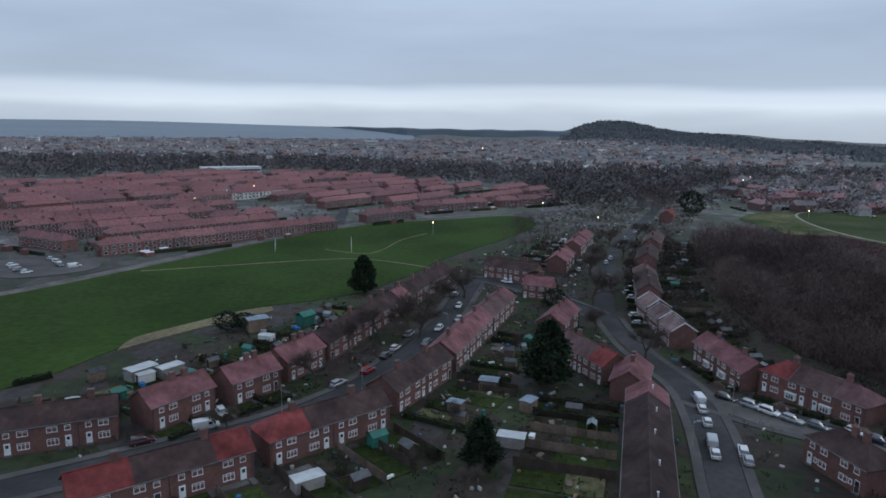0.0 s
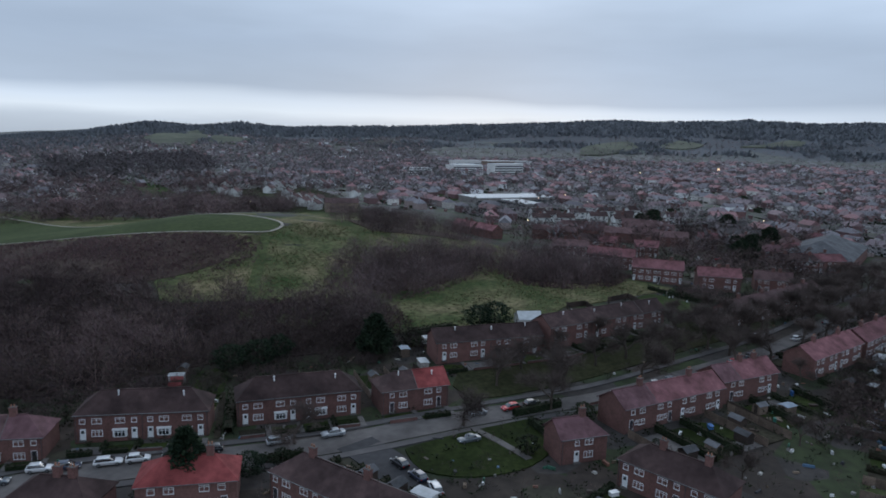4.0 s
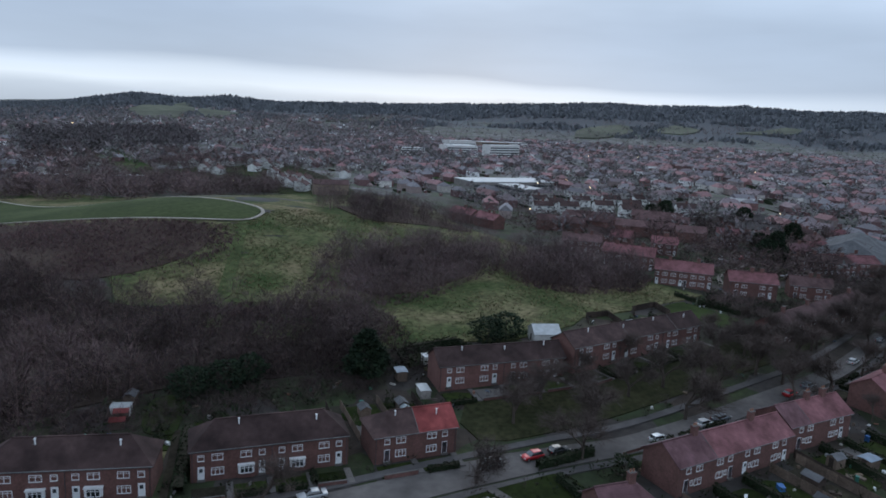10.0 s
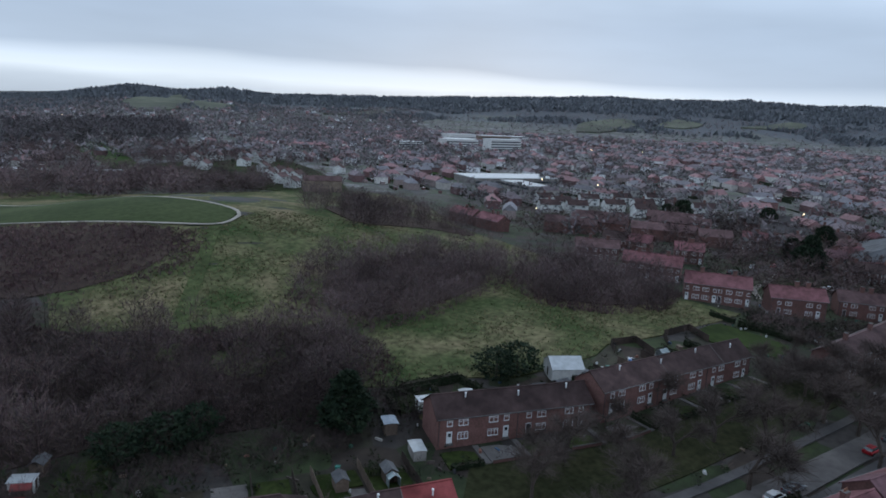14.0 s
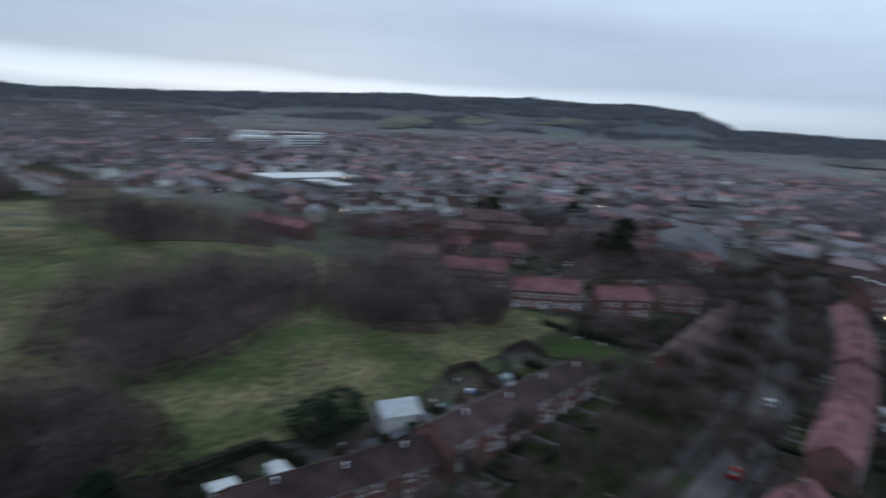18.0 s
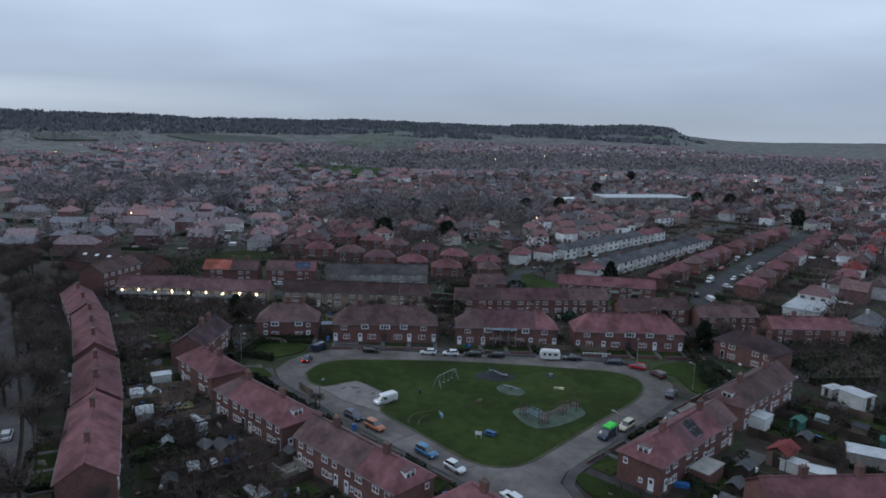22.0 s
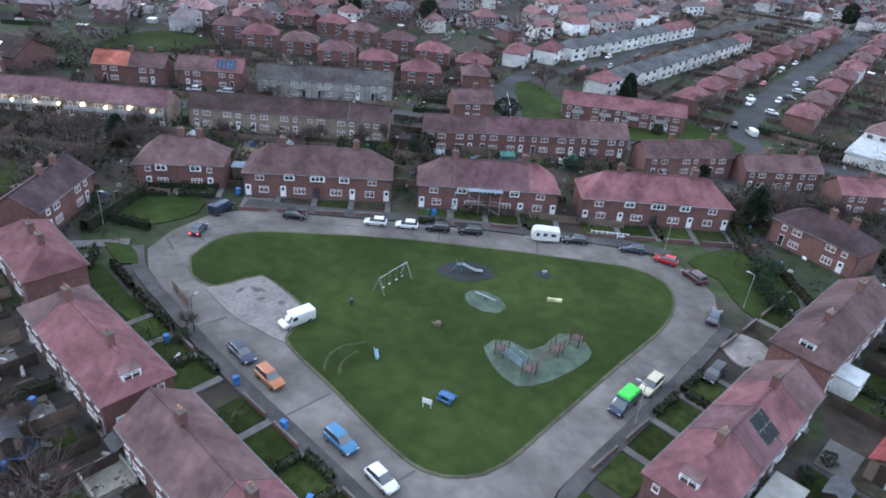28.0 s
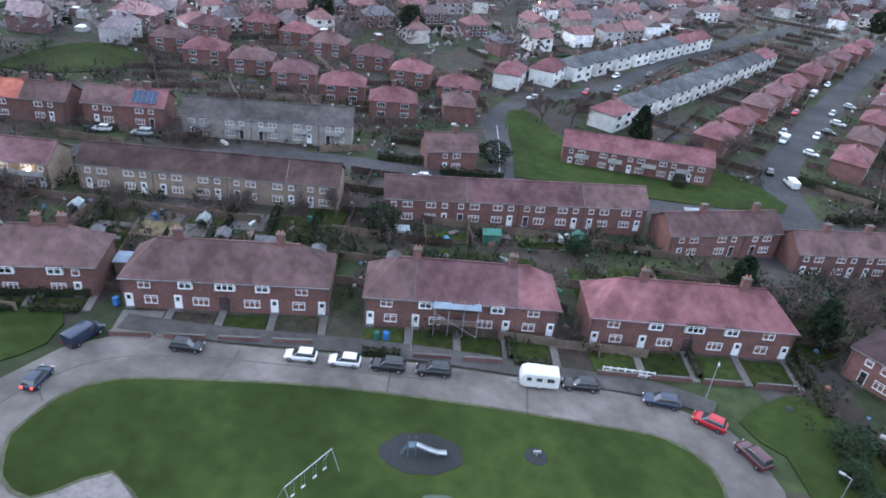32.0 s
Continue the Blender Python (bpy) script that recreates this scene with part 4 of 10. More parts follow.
def terrace(x0, y0, x1, y1, units, ends="hh", roof=((1.0, "pink"),), shift=0.0, front=1, wall=None, doors="white", label="", chimneys=True, detail=2,
            depth=D, group="brick terraces", name="terraced_house", eaves=EAVES, ridge=RIDGE, bays=False, panes=False, dormers=False, crescent=False):
    """A terrace along the line, moved shift metres to its left. front: the side of the street doors, 1 left, -1 right."""
    ROOFS = {"pink": R_PINK, "red": R_RED, "dark": R_DARK, "brown": R_BROWN, "grey": R_GREY, "purple": R_PURPLE, "orange": R_ORANGE, "slate": R_SLATE, "palepink": R_PALE, "plum": R_PLUM}
    wall = wall or BRICK
    v = Vector((x1 - x0, y1 - y0))
    L = v.length
    u = v / L
    nrm = Vector((-u.y, u.x))
    c = Vector((x0 + x1, y0 + y1)) / 2 + nrm * shift
    turn = math.degrees(math.atan2(u.y, u.x))
    th = thing(name, label or "brick terrace of houses with a tiled roof", "house", pose(c.x, c.y, Z(c.x, c.y), 0, 0, turn), None, group)
    h, half = L / 2, depth / 2
    SPAN[th.name] = h
    both = math.hypot(c.x - 95, c.y - 25) < 130
    PLOTS.append((c.x, c.y, u.x, u.y, h + 0.6, half + 0.6))
    b = Build()
    for y, s in ((-half, 1), (half, -1)):
        q = [(-h, y, -1.2), (h, y, -1.2), (h, y, eaves), (-h, y, eaves)]
        b.face(q if s > 0 else q[::-1])
    for x, s, e in ((-h, -1, ends[0]), (h, 1, ends[1])):
        q = [(x, -half, -1.2), (x, half, -1.2), (x, half, eaves)] + ([(x, 0, ridge - 0.1)] if e == "g" else []) + [(x, -half, eaves)]
        b.face(q if s > 0 else q[::-1])
    b.face([(-h, -half, eaves), (h, -half, eaves), (h, half, eaves), (-h, half, eaves)])
    part("wall", weld(b.mesh("wall", wall)), th)
    xa = -h
    for k, (frac, colour) in enumerate(roof):
        xb = -h + L * frac
        rm, tm = roof_mesh(xa, xb, half, (ends[0] == "h") if k == 0 else None, (ends[1] == "h") if k == len(roof) - 1 else None, eaves, ridge, ROOFS[colour])
        ro = part("roof", rm, th, None, f"{colour} tiled roof")
        if detail >= 1:
            part("ridge_tiles", tm, ro)
            if k and c.x > 40:
                b3 = Build()
                rise = (ridge - eaves) / half
                for s in (-1, 1):
                    q = [(xa - 0.07, s * (half + 0.35), eaves - rise * 0.35 + 0.05), (xa + 0.07, s * (half + 0.35), eaves - rise * 0.35 + 0.05), (xa + 0.07, 0, ridge + 0.1), (xa - 0.07, 0, ridge + 0.1)]
                    b3.face(q if s < 0 else q[::-1])
                part("flashing", b3.mesh("flashing", PAVE), ro, None, "pale mortar line between roofs")
        xa = xb
    uw = L / units
    if detail >= 1:
        g = Build()
        for s in (-1, 1):
            g.box(-h - 0.2, h + 0.2, s * (half + 0.36) - 0.06, s * (half + 0.36) + 0.06, eaves - 0.34, eaves - 0.22)
            g.box(-h, h, s * (half + 0.02) - 0.02, s * (half + 0.02) + 0.02, eaves - 0.3, eaves - 0.05)
        part("gutter", g.mesh("gutter", LEAD), th, None, "grey gutter and fascia board")
    for k in range(units):
        xc = -h + uw * (k + 0.5)
        m = -1 if k % 2 else 1
        if detail >= 1:
            for s in (1, -1):
                street = s == front
                turnw = Matrix.Identity(4) if s > 0 else Matrix.Rotation(math.pi, 4, "Z")
                if detail == 1 and not street or detail == 2 and not street and not both:
                    continue
                spots = ([(0.9 * m, 0.85, 1.9, 1.25, 3), (0.9 * m, 3.25, 1.7, 1.1, 2), (-1.5 * m, 3.3, 1.0, 1.0, 1)] if street else
                         [(1.0 * m, 0.9, 1.7, 1.15, 2), (1.1 * m, 3.25, 1.5, 1.1, 2), (-1.4 * m, 3.3, 1.1, 1.05, 1), (-0.45 * m, 1.1, 0.7, 0.9, 1)])
                if crescent and street:
                    if k == 0:
                        crescent_front(th, L, half, s, turnw)
                    continue
                for (dx, z, w, hh, bars) in spots:
                    fm, pm = window_mesh(w, hh, bars, not panes)
                    place = Matrix.Translation((xc + dx, s * half, z)) @ turnw
                    if street and bays and z < 2 and k % 4 in (1, 2):
                        bo = part("bay_window", BAY, th, place, "white-framed bay window")
                        part("window_frame", window_mesh(w, hh, bars)[0], bo, Matrix.Translation((0, 0.6, 0)))
                        continue
                    if street and dormers and w > 1.5 and z > 2:
                        place = Matrix.Translation((xc + dx, s * (half + 0.40), 3.75)) @ turnw
                        do = part("dormer", DORMER, th, place, "white boxed half dormer")
                        part("window_frame", window_mesh(w, hh, bars)[0], do, Matrix.Translation((0, 0.06, 0)))
                        continue
                    o = part("window", fm, th, place)
                    if panes:
                        part("pane", pm, o)
                dk = doors if rnd.random() < 0.75 else ("dark" if doors == "white" else "white")
                part("door", door_mesh(dk), th, Matrix.Translation((xc + (-1.5 if street else -1.75) * m, s * half, 0.3)) @ turnw, f"{dk} panelled door")
        if chimneys and (k % 2 == 0 or units <= 2) and detail >= 1:
            xch = min(max(xc + uw * 0.5, -h + half + 0.3), h - half - 0.3)
            ch = part("chimney", CHIM, th, Matrix.Translation((xch, 0, ridge)), "brick chimney stack with clay pots")
            if detail >= 2 and (both or panes):
                for dx in (-0.25, 0.25):
                    part("chimney_pot", CPOT, ch, Matrix.Translation((dx, 0, 1.5)))
    if detail >= 2:
        for k in range(0, units + 1, 2):
            x = -h + uw * k + (0.25 if k == 0 else -0.25 if k == units else 0)
            part("drainpipe", PIPE, th, Matrix.Translation((x, front * (half + 0.06), 0)))
    return th


# round the green
def hip_dormer(th, end):
    """A boxed window on a hipped end, facing the road."""
    h = SPAN[th.name] - 1.0
    t = Matrix.Translation((h if end else -h, 0, 5.45)) @ Matrix.Rotation(radians(-90 if end else 90), 4, "Z") @ Matrix.Diagonal((1.05, 1, 0.95, 1))
    do = part("dormer", DORMER, th, t, "white boxed dormer on the hip")
    part("window_frame", window_mesh(1.7, 1.1, 2)[0], do, Matrix.Translation((0, 0.06, 0)))
    return th


def end_wall(th, end, side):
    """A white door and a small window in an end wall."""
    h = SPAN[th.name]
    turn = Matrix.Rotation(radians(-90 if end else 90), 4, "Z")
    x = h if end else -h
    part("door", door_mesh("white"), th, Matrix.Translation((x, side * 2.2, 0.3)) @ turn, "white panelled door")
    for y, z, w, hh in ((-side * 2.4, 3.2, 0.8, 1.0), (side * 0.4, 1.0, 0.7, 0.8)):
        fm, pm = window_mesh(w, hh, 1, False)
        o = part("window", fm, th, Matrix.Translation((x, y, z)) @ turn)
        part("pane", pm, o)


def vents(th, up=0.0):
    """Short pale flue pipes on the street slope of the roof."""
    h = SPAN[th.name]
    n = max(2, round(h / 5))
    for k in range(n):
        x = -h + (k + 0.6) * 2 * h / n
        part("flue", FLUE, th, Matrix.Translation((x, -1.4 if k % 2 else -0.9, RIDGE + up - (0.95 if k % 2 else 0.62))))


_b = Build()
_b.tube((0, 0, -0.1), (0, 0, 0.75), 0.11, 0.11, 8)
_b.tube((0, 0, 0.72), (0, 0, 0.9), 0.2, 0.16, 8)
FLUE = _b.mesh("flue", UPVC)


def balcony(th, x, side, w, z=2.75, half=D / 2):
    """A slab with a railing panel along its front."""
    b = Build()
    y0, y1 = side * half, side * (half + 1.25)
    b.box(x - w / 2, x + w / 2, min(y0, y1), max(y0, y1), z - 0.16, z)
    slab = part("balcony", b.mesh("balcony", PAVE), th)
    r = Build()
    r.box(x - w / 2, x + w / 2, y1 - 0.04, y1 + 0.04, z, z + 1.0)
    part("railing", r.mesh("railing", RAILING), slab)


RAILING = mat("pale_railing_panel", (0.34, 0.34, 0.33), 0.6, 1.0, 0.1, 0.5, 0.2, 0.0)
terrace(229.8, -53.9, 218.4, -64.5, 2, "hh", ((1.0, "brown"),), 4.2, -1, depth=8.4, ridge=8.7, label="semi-detached brick houses with a hipped brown roof facing the green", panes=True, dormers=True)
terrace(214, -65.5, 193.4, -82.6, 4, "hh", ((1.0, "brown"),), 4.2, -1, depth=8.4, ridge=8.7, label="brick terrace of four with weathered brown roof facing the green", panes=True, dormers=True, crescent=True)
terrace(188.6, -84.6, 168, -100.4, 4, "hh", ((0.25, "brown"), (0.78, "purple"), (1.0, "pink")), 4.2, -1, depth=8.4, ridge=8.7, label="brick terrace of four with a patched roof facing the green", panes=True, dormers=True, crescent=True)
terrace(164, -102.2, 141.6, -118.7, 4, "hh", ((1.0, "pink"),), 4.2, -1, depth=8.4, ridge=8.7, label="brick terrace of four with a bright pink tiled roof", panes=True, dormers=True, crescent=True)
terrace(135, -121.5, 119.8, -116.6, 2, "hh", ((1.0, "plum"),), 3.8, -1, label="semi-detached brick houses with a dark hipped roof", panes=True)
terrace(224.2, -30.8, 233.4, -44.4, 2, "gg", ((1.0, "plum"),), 0, -1, label="semi-detached brick houses with a dark gabled roof", panes=True)
terrace(219, -25.2, 203.4, -22.7, 2, "hh", ((1.0, "pink"),), 3.8, 1, label="semi-detached brick houses with a pink hipped roof", panes=True)
hip_end = hip_dormer(terrace(198.2, -19.9, 175.7, -17.2, 4, "hh", ((0.22, "brown"), (1.0, "pink")), 3.8, 1, label="brick terrace of four with a pink hipped roof", panes=True), 1)
end_wall(hip_end, 1, -1)
hip_end = hip_dormer(terrace(172, -16.8, 147.8, -13.7, 4, "gh", ((0.64, "brown"), (1.0, "pink")), 3.8, 1, label="brick terrace of four with a brown and pink roof", panes=True), 1)
end_wall(hip_end, 1, -1)
hip_end = hip_dormer(terrace(125.4, -46.3, 121.4, -73, 4, "hg", ((0.35, "pink"), (0.55, "purple"), (0.8, "pink"), (1.0, "brown")), 0, 1, label="brick terrace of four with a patched pink roof", panes=True), 0)
end_wall(hip_end, 0, -1)
hip_dormer(terrace(121.4, -79, 117.2, -103.5, 4, "hg", ((0.5, "brown"), (1.0, "brown")), 0, 1, label="brick terrace of four with a weathered brown roof", panes=True), 0)
terrace(143.2, -16.2, 119, -11.4, 4, "hh", ((0.62, "pink"), (1.0, "pink")), 3.8, 1, label="brick terrace with a pink roof beside the approach road")
terrace(108.2, -47.2, 94, -59.6, 3, "gg", ((1.0, "pink"),), 0, -1, label="brick houses with a pink roof among gardens")
# along the avenue
terrace(58.7, 154.4, 71.9, 134.9, 4, "hh", ((0.3, "red"), (0.72, "brown"), (1.0, "purple")), 3.8, -1, label="brick terrace with a dark hipped roof beside the wood", bays=True)
vents(terrace(77, 134.2, 90, 115, 4, "hh", ((1.0, "dark"),), 5.0, -1, label="brick terrace with dark hipped roof and bay windows", bays=True, chimneys=False, eaves=5.3, ridge=8.3), 0.75)
vents(terrace(95.4, 112.6, 111.8, 94.9, 4, "hh", ((1.0, "dark"),), 5.0, -1, label="brick terrace with dark hipped roof and bay windows", bays=True, chimneys=False, eaves=5.3, ridge=8.3), 0.75)
vents(terrace(114.5, 91.8, 125.1, 81.7, 2, "hg", ((0.52, "dark"), (1.0, "red")), 3.8, -1, label="brick pair of houses with a half dark, half red roof", chimneys=False))
vents(terrace(148.2, 96.4, 168, 75.2, 4, "gg", ((1.0, "dark"),), 0, -1, label="brick terrace with a dark gabled roof below the pasture", doors="white", chimneys=False))
vents(terrace(168.6, 74.0, 205, 49.6, 6, "gg", ((0.4, "dark"), (0.78, "dark"), (1.0, "dark")), 0, -1, label="long brick terrace with a dark roof below the pasture", chimneys=False))
terrace(214, 30.5, 264, 4, 8, "gg", ((0.5, "brown"), (1.0, "brown")), 0, -1, label="long brick terrace with a brown roof along the avenue")
terrace(131.2, 48.6, 154, 31.3, 4, "gg", ((0.3, "purple"), (1.0, "pink")), 0, 1, label="brick terrace with a pink gabled roof along the avenue")
terrace(155.6, 31.4, 169, 20.3, 2, "gg", ((0.3, "purple"), (1.0, "pink")), 0, 1, label="brick pair of houses with a pink gabled roof")
terrace(181.0, 12.4, 204.4, -0.6, 4, "gg", ((1.0, "pink"),), 0, 1, label="brick terrace with a pink gabled roof along the avenue")
terrace(206.4, -1.8, 226.5, -11.6, 4, "gg", ((1.0, "pink"),), 0, 1, label="brick terrace with a pink gabled roof along the avenue")
terrace(233, -14.6, 264, -28.6, 6, "gg", ((1.0, "pink"),), 0, 1, label="brick terrace with a pink gabled roof along the avenue")
terrace(267, -29.2, 290, -37.4, 4, "gg", ((1.0, "pink"),), 0, 1, label="brick terrace with a pink gabled roof along the avenue")
terrace(113, 55.8, 119.4, 49, 1, "gh", ((1.0, "purple"),), 0, -1, label="small brick house with a purple slate roof", depth=6.5)
terrace(68.4, 108.2, 77.0, 96.6, 2, "hh", ((1.0, "red"),), 0, 1, label="brick houses with a bright red hipped roof by a conifer")
terrace(82.2, 91.0, 78, 69, 4, "hh", ((1.0, "dark"),), 0, -1, label="brick terrace with a dark hipped roof beside the side road")
terrace(57.6, 120.5, 62, 108.6, 2, "hh", ((1.0, "dark"),), 0, 1, label="brick pair of houses with a dark roof")
terrace(112, 42, 106, 25.5, 3, "hh", ((1.0, "dark"),), 0, -1, label="brick houses with a dark hipped roof")
# east of the pasture
PASTUREHOUSES = dict(depth=8.0, eaves=5.4, ridge=8.0)
terrace(256.9, 64.0, 258.7, 46.4, 4, "gg", ((1.0, "pink"),), 0, -1, label="brick terrace with a pink roof above the pasture", doors="brown", **PASTUREHOUSES)
terrace(259.4, 41.6, 262.8, 27.4, 2, "gg", ((1.0, "pink"),), 0, -1, label="brick pair of houses with a pink roof above the pasture", **PASTUREHOUSES)
terrace(276.0, 84.4, 275.8, 66.2, 4, "gg", ((1.0, "pink"),), 0, -1, label="brick terrace with a pink roof above the pasture", **PASTUREHOUSES)
terrace(296.6, 105, 300.4, 90, 3, "gg", ((1.0, "brown"),), 0, -1, label="brick terrace with a brown roof among bare trees")
terrace(276.0, 22.4, 277.6, 9.6, 2, "gg", ((1.0, "brown"),), 0, -1, label="brick pair of houses with a brown roof behind hedges")
terrace(334.4, 14.6, 338.4, -5.4, 4, "hh", ((1.0, "dark"),), 0, -1, label="brick terrace with a dark hipped roof beside tall trees")
terrace(358, 178, 350, 163, 2, "gg", ((1.0, "pink"),), 0, 1, detail=1, label="brick houses with a pink roof by the wood")
terrace(347, 160, 340, 147, 2, "gg", ((1.0, "pink"),), 0, 1, detail=1, label="brick houses with a pink roof by the wood")
terrace(322.6, 99, 321, 80.4, 3, "gg", ((0.5, "dark"), (1.0, "pink")), 0, -1, detail=1, label="brick houses with a half dark, half pink roof")
terrace(311, 71.4, 312.2, 61.4, 2, "gg", ((1.0, "pink"),), 0, -1, detail=1, label="brick pair of houses with a pink roof")
terrace(362.6, 48, 362.8, 38.6, 2, "gg", ((1.0, "pink"),), 0, -1, detail=1, label="brick pair of houses with a pink roof")
# west street
terrace(-86, 106.5, -69.5, 115.6, 3, "gg", ((1.0, "dark"),), 0, -1, label="brick houses with a near-black roof")
terrace(-66.2, 117.6, -59.3, 129.4, 2, "gg", ((1.0, "pink"),), 0, -1, label="brick pair of houses with a dusky pink roof")
terrace(-56, 131, -49.4, 141, 2, "gg", ((1.0, "pink"),), 0, -1, label="brick pair of houses with a dusky pink roof")
terrace(-49.4, 144, -44.2, 156, 2, "gg", ((1.0, "pink"),), 0, -1, label="brick pair of houses with a pink roof and white gable")
terrace(-44, 157, -33.4, 198.6, 7, "gg", ((1.0, "dark"),), 0, -1, label="long brick terrace with a dark roof beside the field")
terrace(-32.8, 199.6, -21.7, 245, 8, "gg", ((0.16, "pink"), (1.0, "dark")), 0, -1, label="long brick terrace with a dark roof beside the field")
terrace(-60.5, 87.2, -41, 105, 4, "gg", ((0.32, "red"), (0.78, "dark"), (1.0, "red")), 0, -1, label="brick terrace with a patched red and dark roof")
terrace(-39.5, 108, -22.4, 125.4, 4, "hg", ((0.32, "red"), (1.0, "dark")), 0, -1, label="brick terrace with a red and dark roof")
terrace(-22.7, 130.4, -13.6, 152, 4, "gg", ((1.0, "dark"),), 0, -1, label="brick terrace with a dark brown roof")
terrace(-13.2, 154.4, -5.4, 186.4, 6, "gg", ((1.0, "pink"),), 0, -1, label="brick terrace with a pink roof along the street")
terrace(-5.2, 187.4, 0.9, 211, 4, "gg", ((0.8, "brown"), (1.0, "pink")), 0, -1, label="brick terrace with a brown roof along the street")
vents(terrace(21.2, 86, 30.4, 136.2, 8, "gg", ((0.86, "dark"), (1.0, "pink")), 0, -1, label="long brick terrace with a dark roof beside the lane", chimneys=False))
terrace(28, 143.4, 31.6, 156, 2, "gg", ((1.0, "pink"),), 0, -1, label="brick pair of houses with a pink roof")
terrace(27.2, 155, 17.8, 172.4, 4, "gg", ((0.3, "red"), (1.0, "brown")), 0, 1, label="brick terrace with a mossy brown roof beside the lane")
terrace(14, 186, 20, 203, 2, "gg", ((1.0, "pink"),), 0, -1, label="brick houses with a pink roof near the junction")
terrace(50.7, 179.4, 55.6, 156.2, 4, "gg", ((1.0, "pink"),), 3.8, -1, label="brick terrace with a pink roof facing the lane", bays=True)
VERGE = Build()
for side in (-1, 1):
    VERGE.box(-0.09, 0.09, -4.35, 0.0, -0.02, 0.20, 0, 0.0, Matrix.Rotation(radians(33.3), 4, "X") if side < 0 else Matrix.Rotation(math.pi, 4, "Z") @ Matrix.Rotation(radians(33.3), 4, "X"))
VERGE = VERGE.mesh("verge_board", UPVC)
for k in range(3):
    lane_house = terrace(47.0 + k * 1.3, 218.4 - k * 9.9, 48.2 + k * 1.3, 209.2 - k * 9.9, 2, "gg", ((1.0, "palepink"),), 0, -1, label="brick pair of houses with a pale pink roof and white gable", ridge=RIDGE - 0.15 * k, chimneys=False)
    for e_ in (-1, 1):
        part("verge_board", VERGE, lane_house, Matrix.Translation((e_ * 5.0, 0, RIDGE - 0.15 * k)))
terrace(-7, 254.2, 11.6, 244.8, 4, "gg", ((1.0, "dark"),), 3.8, -1, label="brick terrace facing down the street with white doors")
terrace(7.2, 226.5, 16.4, 223.6, 2, "gg", ((1.0, "pink"),), 3.8, -1, label="brick pair of houses with a pink roof")
terrace(20.9, 265.4, 26, 285, 3, "gg", ((1.0, "pink"),), 0, -1, detail=1)
terrace(30, 300, 34.5, 317, 3, "gg", ((1.0, "pink"),), 0, -1, detail=1)
terrace(35, 320, 39.5, 336, 3, "gg", ((1.0, "pink"),), 0, -1, detail=1)
terrace(47.6, 222, 52.6, 257.4, 6, "gg", ((0.78, "dark"), (1.0, "brown")), 0, 1, detail=1, label="long brick terrace with a dark roof beside the lane")
terrace(56.4, 272, 62, 298, 4, "gg", ((1.0, "dark"),), 0, 1, detail=1, label="brick terrace with a dark roof up the lane")
terrace(66, 312, 73, 336, 4, "gg", ((1.0, "brown"),), 0, 1, detail=1, label="brick terrace with a brown roof up the lane")
terrace(181, 534, 203, 531, 5, "gg", ((1.0, "pink"),), 0, 1, detail=1, label="brick terrace with a pink roof beyond the hilltop field")
terrace(215, 552, 245, 543, 6, "gg", ((1.0, "pink"),), 0, 1, detail=1, label="brick terrace with a pink roof beyond the hilltop field")
terrace(95, 414, 100, 428, 2, "gg", ((1.0, "red"),), 0, 1, detail=1, label="brick houses with a red roof far up the lane")
# north of the green
terrace(209.2, -112.2, 174.4, -143.6, 8, "gg", ((0.3, "brown"), (0.75, "purple"), (1.0, "brown")), 0, -1, label="long brick terrace with a brown roof behind the gardens", chimneys=False)
terrace(252.3, -82.5, 216.5, -108.6, 7, "gg", ((0.8, "dark"), (1.0, "dark")), 0, -1, wall=BUFF, label="long buff brick terrace with a dark roof", chimneys=False)
flats_a = terrace(262.3, -109.5, 235.8, -132, 5, "gg", ((1.0, "slate"),), 0, -1, wall=GREYWALL, label="grey rendered flats with balconies and a dull slate roof", chimneys=False)
walk_a = terrace(293, -52.5, 275.5, -66.5, 4, "gg", ((1.0, "purple"),), 0, -1, wall=BUFF, label="flats with lit walkways and a purple roof", chimneys=False)
walk_b = terrace(273.5, -66, 255, -79, 4, "gg", ((1.0, "purple"),), 0, -1, wall=BUFF, label="flats with lit walkways and a purple roof", chimneys=False)
terrace(296.5, -85, 282, -96, 2, "gg", ((0.5, "orange"), (1.0, "brown")), 0, -1, label="brick pair of houses, one with an orange roof")
terrace(280, -98.4, 267, -108.6, 2, "gg", ((0.5, "brown"), (1.0, "pink")), 0, -1, label="brick pair of houses with solar panels on the roof")
flats_b = terrace(203.6, -169.7, 173.6, -185.4, 5, "gg", ((0.42, "pink"), (1.0, "pink")), 0, -1, label="brick flats with balconies and a red roof on a lawn", chimneys=False)
terrace(168.5, -140, 154, -156.5, 3, "gg", ((1.0, "brown"),), 0, -1, label="brick terrace with a brown roof beyond the gardens")
terrace(149.5, -153.3, 136, -165.4, 3, "gg", ((1.0, "brown"),), 0, -1, label="brick terrace with a brown roof beyond the gardens")
terrace(130, -157, 112, -171, 3, "gg", ((1.0, "pink"),), 0, -1, label="brick terrace with a pink roof beyond the gardens")
terrace(218.9, -135.7, 212, -143.5, 1, "gg", ((1.0, "brown"),), 0, -1, label="brick house with a brown roof beside a hedge")

